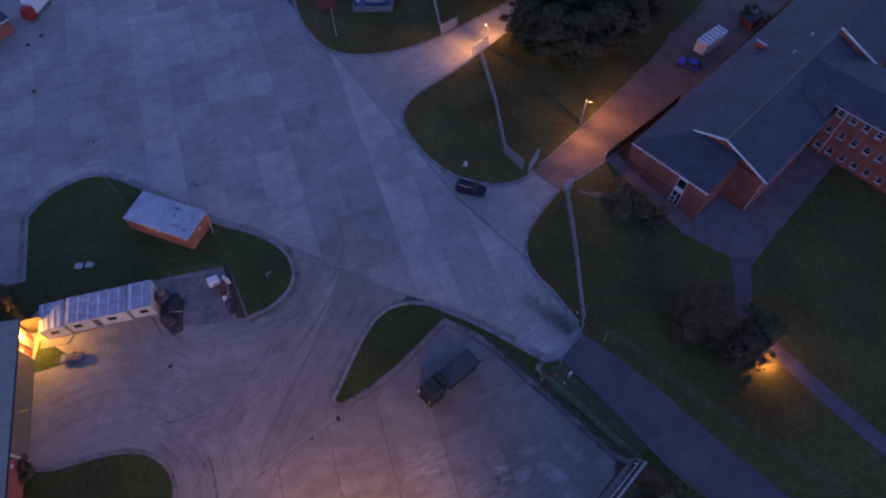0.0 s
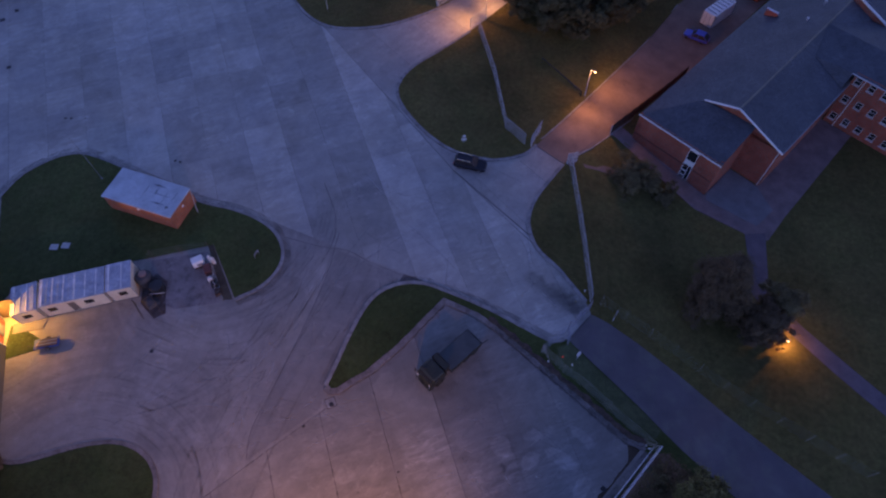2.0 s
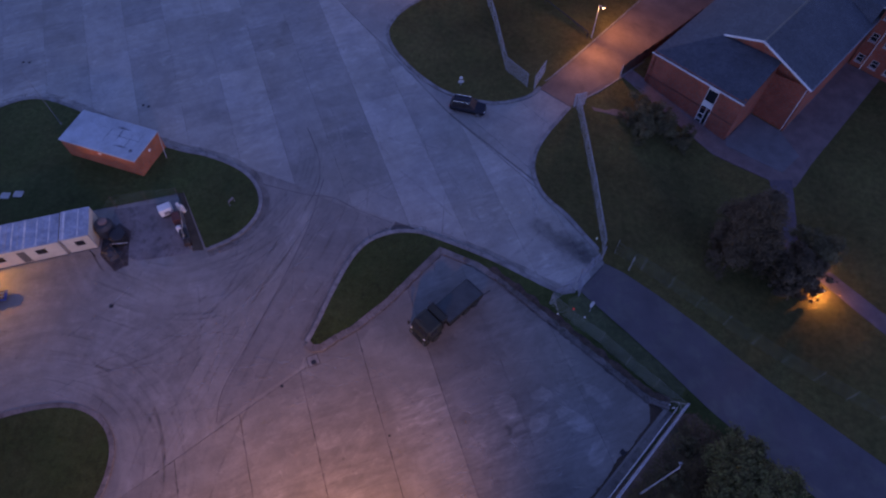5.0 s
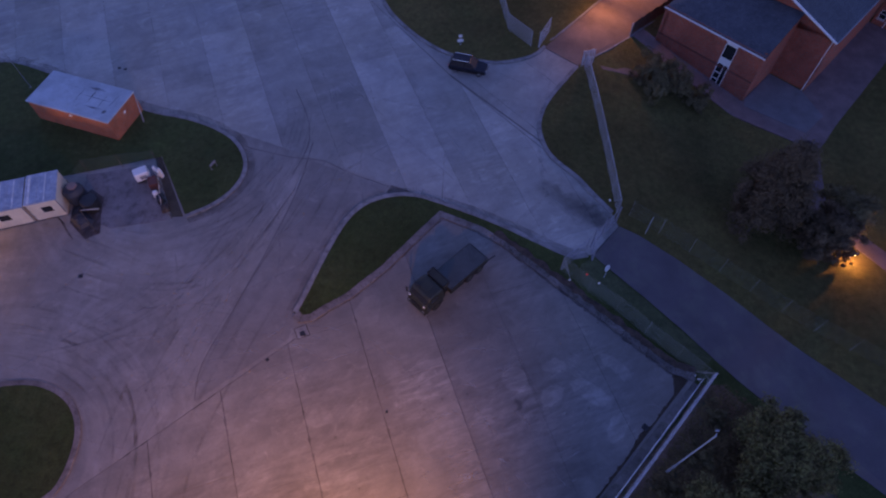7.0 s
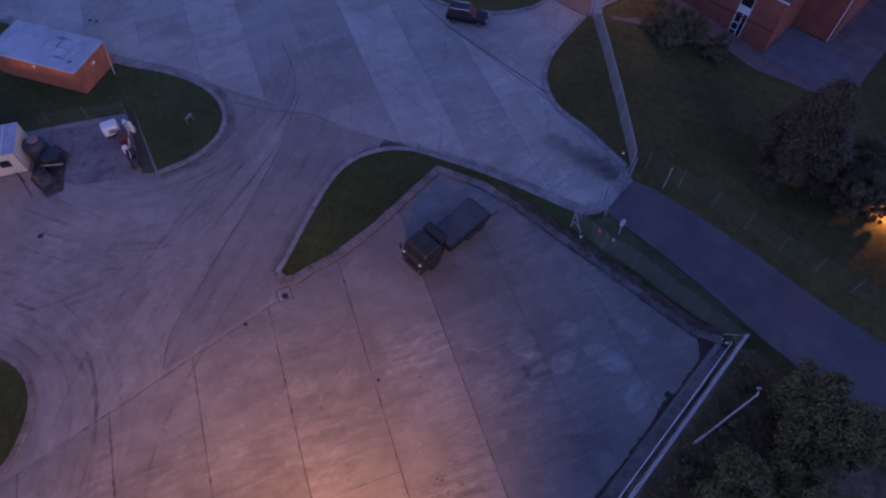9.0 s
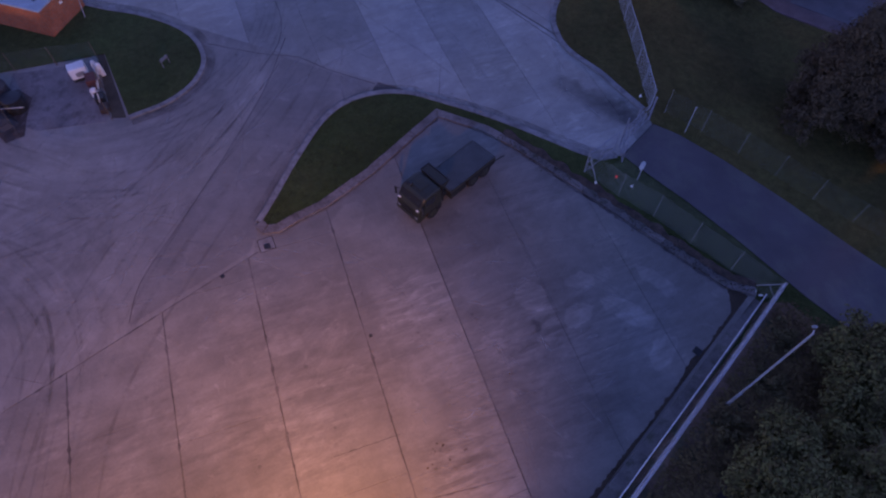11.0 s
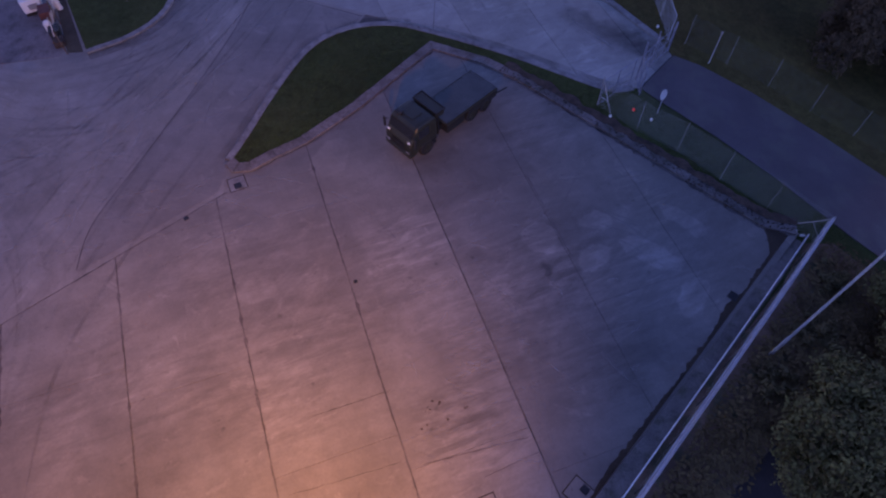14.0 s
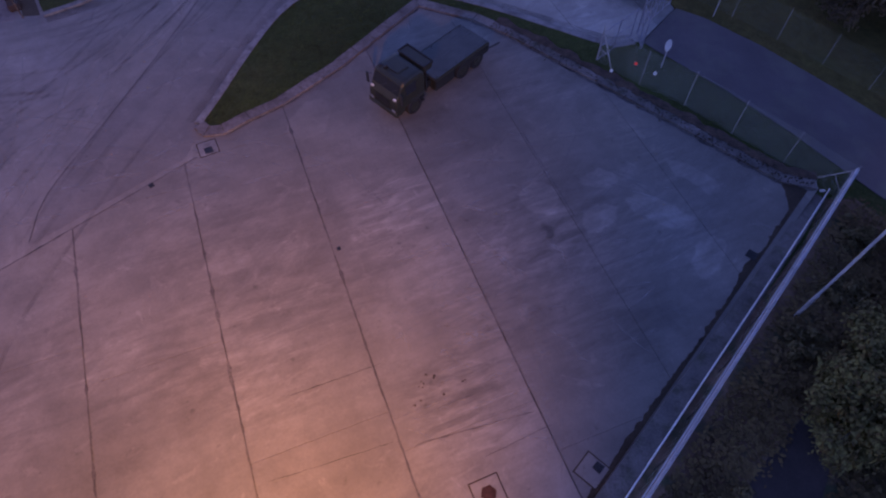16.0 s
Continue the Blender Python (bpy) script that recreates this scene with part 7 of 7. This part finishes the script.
def slabs(parent, regions, mat, d, nrm, width, length, off, gap, seed, lanes=None):
    """Concrete bays laid in lanes, cut to convex regions of the plan; lanes gives some lanes a material of their own.
    """
    r = random.Random(seed)
    region = [p for q in regions for p in q]
    span = [Vector(p).dot(nrm) for p in region]
    run = [Vector(p).dot(d) for p in region]
    i = math.floor((min(span) - off) / width)
    while off + i * width < max(span):
        s = min(run) - r.uniform(0, length)
        while s < max(run):
            l = length * r.choice((0.75, 1, 1, 1.35))
            tight = [gap * 0.3 if mat is M_APRON and off + j * width > 5 else gap for j in (i, i + 1)]
            a, b = off + i * width + tight[0] / 2, off + (i + 1) * width - tight[1] / 2
            q = [nrm * a + d * (s + 0.006), nrm * a + d * (s + l - 0.006), nrm * b + d * (s + l - 0.006), nrm * b + d * (s + 0.006)]
            q = [(p.x, p.y) for p in q]
            if (q[1][0] - q[0][0]) * (q[2][1] - q[0][1]) - (q[1][1] - q[0][1]) * (q[2][0] - q[0][0]) < 0:
                q = q[::-1]
            cut = [c for c in (clip(q, g) for g in regions) if len(c) > 2]
            z = r.uniform(-0.004, 0.0)
            if cut:
                bay = Shape()
                for c in cut:
                    bay.prism(c, -0.05, z)
                part("slab", bay, (lanes or {}).get(i, mat), parent)
            s += l
        i += 1


R_NEAR = [(-64.3, -23.53), (-20, -29), (5.0, -1.5), (20.4, 15.4), (0.9, 30.9), (-1.0, 31.55)]
R_APEX = [(-16.5, 18.06), (-1.0, 31.55), (-3.1, 32.6), (-16.9, 20.4)]
R_YARD = [(-64.33, -23.5), (-16.53, 18.09), (-8.6, 36.5), (-28.0, 44.0), (-110, 50), (-110, -28.9)]
R_FIELD = [(-110, 76.02), (-28.0, 44.02), (-3.1, 34.3), (-2.8, 53.55), (-27.45, 85), (-54.9, 120), (-110, 120)]
R_WEST = [(-110, 50.02), (-28.0, 44.02), (-110, 76.01)]
R_THROAT = [(-3.05, 34.4), (10.6, 28.0), (12.3, 28.2), (15.4, 31.8), (16.2, 34.75), (-2.85, 53.5)]
R_JUNC = [(-2.7, 53.6), (16.4, 34.75), (13.4, 55.6), (9.0, 58.9)]
R_NORTH = [(-2.75, 53.65), (8.95, 58.95), (-1.2, 83.2), (-7.3, 88.4), (-27.4, 85)]
p_near = tagged(new("slab_paving_apron"), "worn concrete slabs of the parking apron", "paving", "", "structure")
p_yard = tagged(new("slab_paving_yard"), "worn concrete slabs of the service yard", "paving", "", "structure")
p_field = tagged(new("slab_paving_field"), "wide worn concrete slabs of the airfield apron", "paving", "", "structure")
p_junc = tagged(new("slab_paving_junction"), "pale concrete slabs at the road junction", "paving", "", "structure")
FIELD = radians(-67.5)
FD, FN = Vector((math.cos(FIELD), math.sin(FIELD))), Vector((-math.sin(FIELD), math.cos(FIELD)))
slabs(p_near, [R_NEAR, R_APEX], M_APRON, LD, LN, 6.58, 14.0, -9.55, 0.075, 1, {2: M_APRONDULL, 3: M_APRONDULL, 4: M_APRONDULL})
slabs(p_yard, [R_YARD], M_YARD, Vector((-0.174, -0.985)), Vector((0.985, -0.174)), 9.0, 16.0, -2.0, 0.012, 2)
slabs(p_field, [R_FIELD, R_WEST, R_THROAT], M_SLAB, FD, FN, 5.6, 5.2, 7.4, 0.03, 3, {-2: M_SLABDULL, -1: M_SLABDULL, 0: M_SLABPALE, 2: M_SLABPALE, -6: M_SLABPALE})
slabs(p_junc, [R_NORTH], M_ROAD4, Vector((0.68, -0.733)), Vector((0.733, 0.68)), 7.0, 12.0, 1.0, 0.03, 6)
slabs(p_junc, [R_JUNC], M_ROAD4, Vector((0.68, -0.733)), Vector((0.733, 0.68)), 7.0, 12.0, 1.0, 0.03, 4)
# an older, duller pour between the sealed joint and the grass tip
old_bay = [(-17.6, 39.5), (-19.0, 34.5), (-21.0, 26.8), (-23.0, 20.3), (-24.4, 15.5), (-24.2, 12.0), (-16.9, 18.2), (-16.3, 22.2), (-14.2, 29.8), (-12.0, 33.8), (-8.9, 36.0)]
part("slab", drape(old_bay, 0.004, 4.0, 0.05), M_YARDDULL, p_yard)

west_edge, west_run = Vector((-16.5, 18.06)), Vector((-47.8, -41.6))
for k in (-3, -2, -1, 0, 1, 2, 3):
    o = -9.55 + 6.58 * k
    first = west_edge + west_run * ((o - west_edge.dot(LN)) / west_run.dot(LN))
    run = 34
    if k == 2:
        first, run = LN * o - LD * 20, 26
    if k == 3:
        first, run = LN * (o + 0.15) - LD * 17.6, 7
    cracked(first + LD * 0.1, first + LD * run, 0.075 if k < 2 else 0.035, 40 + k, "crumbled dark joint between the concrete lanes")
cracked(west_edge + Vector((0.3, 0.26)), west_edge + west_run * 0.27, 0.05, 52, "dark joint where the apron meets the yard")
for k, (a, b) in enumerate((((-2.9, 0.95), (2.76, 2.49)), ((0.28, 0.4), (3.4, 1.8)), ((1.4, 4.23), (2.3, 4.6)), ((-1.9, 2.65), (-0.1, 3.34)), ((-9.4, -0.6), (-3.9, 1.1)), ((-9.0, 3.3), (-4.6, 4.9)))):
    cracked(a, b, 0.03, 60 + k, "thin crack across a concrete lane")

kerb_p = tagged(new("kerb_stones"), "dull worn kerb stones round the apron's grass tip", "kerb", "", "structure")
corners = [Vector(p) for p in list(reversed(TIP)) + list(reversed(INNER_B))]
inner, dirs = [], []
for a, b in zip(corners, corners[1:]):
    n = max(1, round((b - a).length / 1.5))
    for i in range(n):
        inner.append(a + (b - a) * i / n)
inner.append(corners[-1])
mitre = []
for i, p in enumerate(inner):
    t0 = (p - inner[i - 1]).normalized() if i else (inner[1] - p).normalized()
    t1 = (inner[i + 1] - p).normalized() if i + 1 < len(inner) else t0
    m = Vector((-t0.y - t1.y, t0.x + t1.x)).normalized()
    mitre.append(m / max(0.5, m.dot(Vector((-t0.y, t0.x)))))
for i in range(len(inner) - 1):
    a, b = inner[i], inner[i + 1]
    g = (b - a).normalized() * 0.012
    rr = random.Random(i)
    j, w = rr.uniform(-0.02, 0.02), 0.5 + rr.uniform(-0.03, 0.03)
    q = [a + g + mitre[i] * w, a + g - mitre[i] * 0.25, b - g - mitre[i + 1] * 0.25, b - g + mitre[i + 1] * w]
    part("kerb_stone", Shape().prism([(p.x, p.y) for p in q], -0.12, 0.14 + j), M_KERBDULL if a.x < 1.5 or i % 5 == 2 else M_PLINTH, kerb_p)
foot = [p - mitre[i] * (0.25 + 0.06) for i, p in enumerate(inner)]
for i in range(2, len(foot) - 1, 3):
    last = min(i + 3, len(foot) - 1)
    for k in range(i, last):
        cracked(foot[k], foot[k + 1], 0.12 if foot[k].x < 4 else 0.26, 90 + k, "dark dirt gathered at the kerb foot")

# soil and litter spilled over the kerb beside the verge
soil = Shape()
back = [p for p in inner if p.x > 2.0]
rr = random.Random(5)
path = [back[i].lerp(back[i + 1], k / 6) for i in range(len(back) - 1) for k in range(6)] + [back[-1]]
left = []
for i, p in enumerate(path):
    t = (path[min(i + 1, len(path) - 1)] - path[max(i - 1, 0)]).normalized()
    n2 = Vector((-t.y, t.x))
    lo = p + n2 * (0.34 + 0.16 * noise.noise((i * 0.35, 2, 1)) + rr.uniform(-0.05, 0.05))
    hi = p + n2 * (0.98 + 0.34 * noise.noise((i * 0.22, 7, 1)) + rr.uniform(-0.06, 0.06))
    left.append(((lo.x, lo.y, 0.172), (hi.x, hi.y, 0.165)))
for (a, b), (c, d) in zip(left, left[1:]):
    soil.face([a, c, d, b])
tagged(part("spilled_soil", soil, plain("brown spilled soil", (0.08, 0.05, 0.036), 0.95, vary=0.45, large=1.2, second=(0.045, 0.036, 0.024))), "brown soil and litter spilled over the kerb", "soil", "", "stuff")
crumbs = Shape()
for k in range(420):
    i = rr.randrange(len(path) - 1)
    t = (path[i + 1] - path[i]).normalized()
    q = path[i].lerp(path[i + 1], rr.random()) + Vector((-t.y, t.x)) * rr.gauss(0.1, 0.3)
    w = rr.uniform(0.02, 0.07)
    crumbs.box(q.x, q.y, 0.13, w * 1.4, w, 0.03 + w * 0.5)
tagged(part("soil_crumbs", crumbs, M_SOIL), "crumbs of soil and dead leaves on the kerb stones", "litter", "", "stuff")
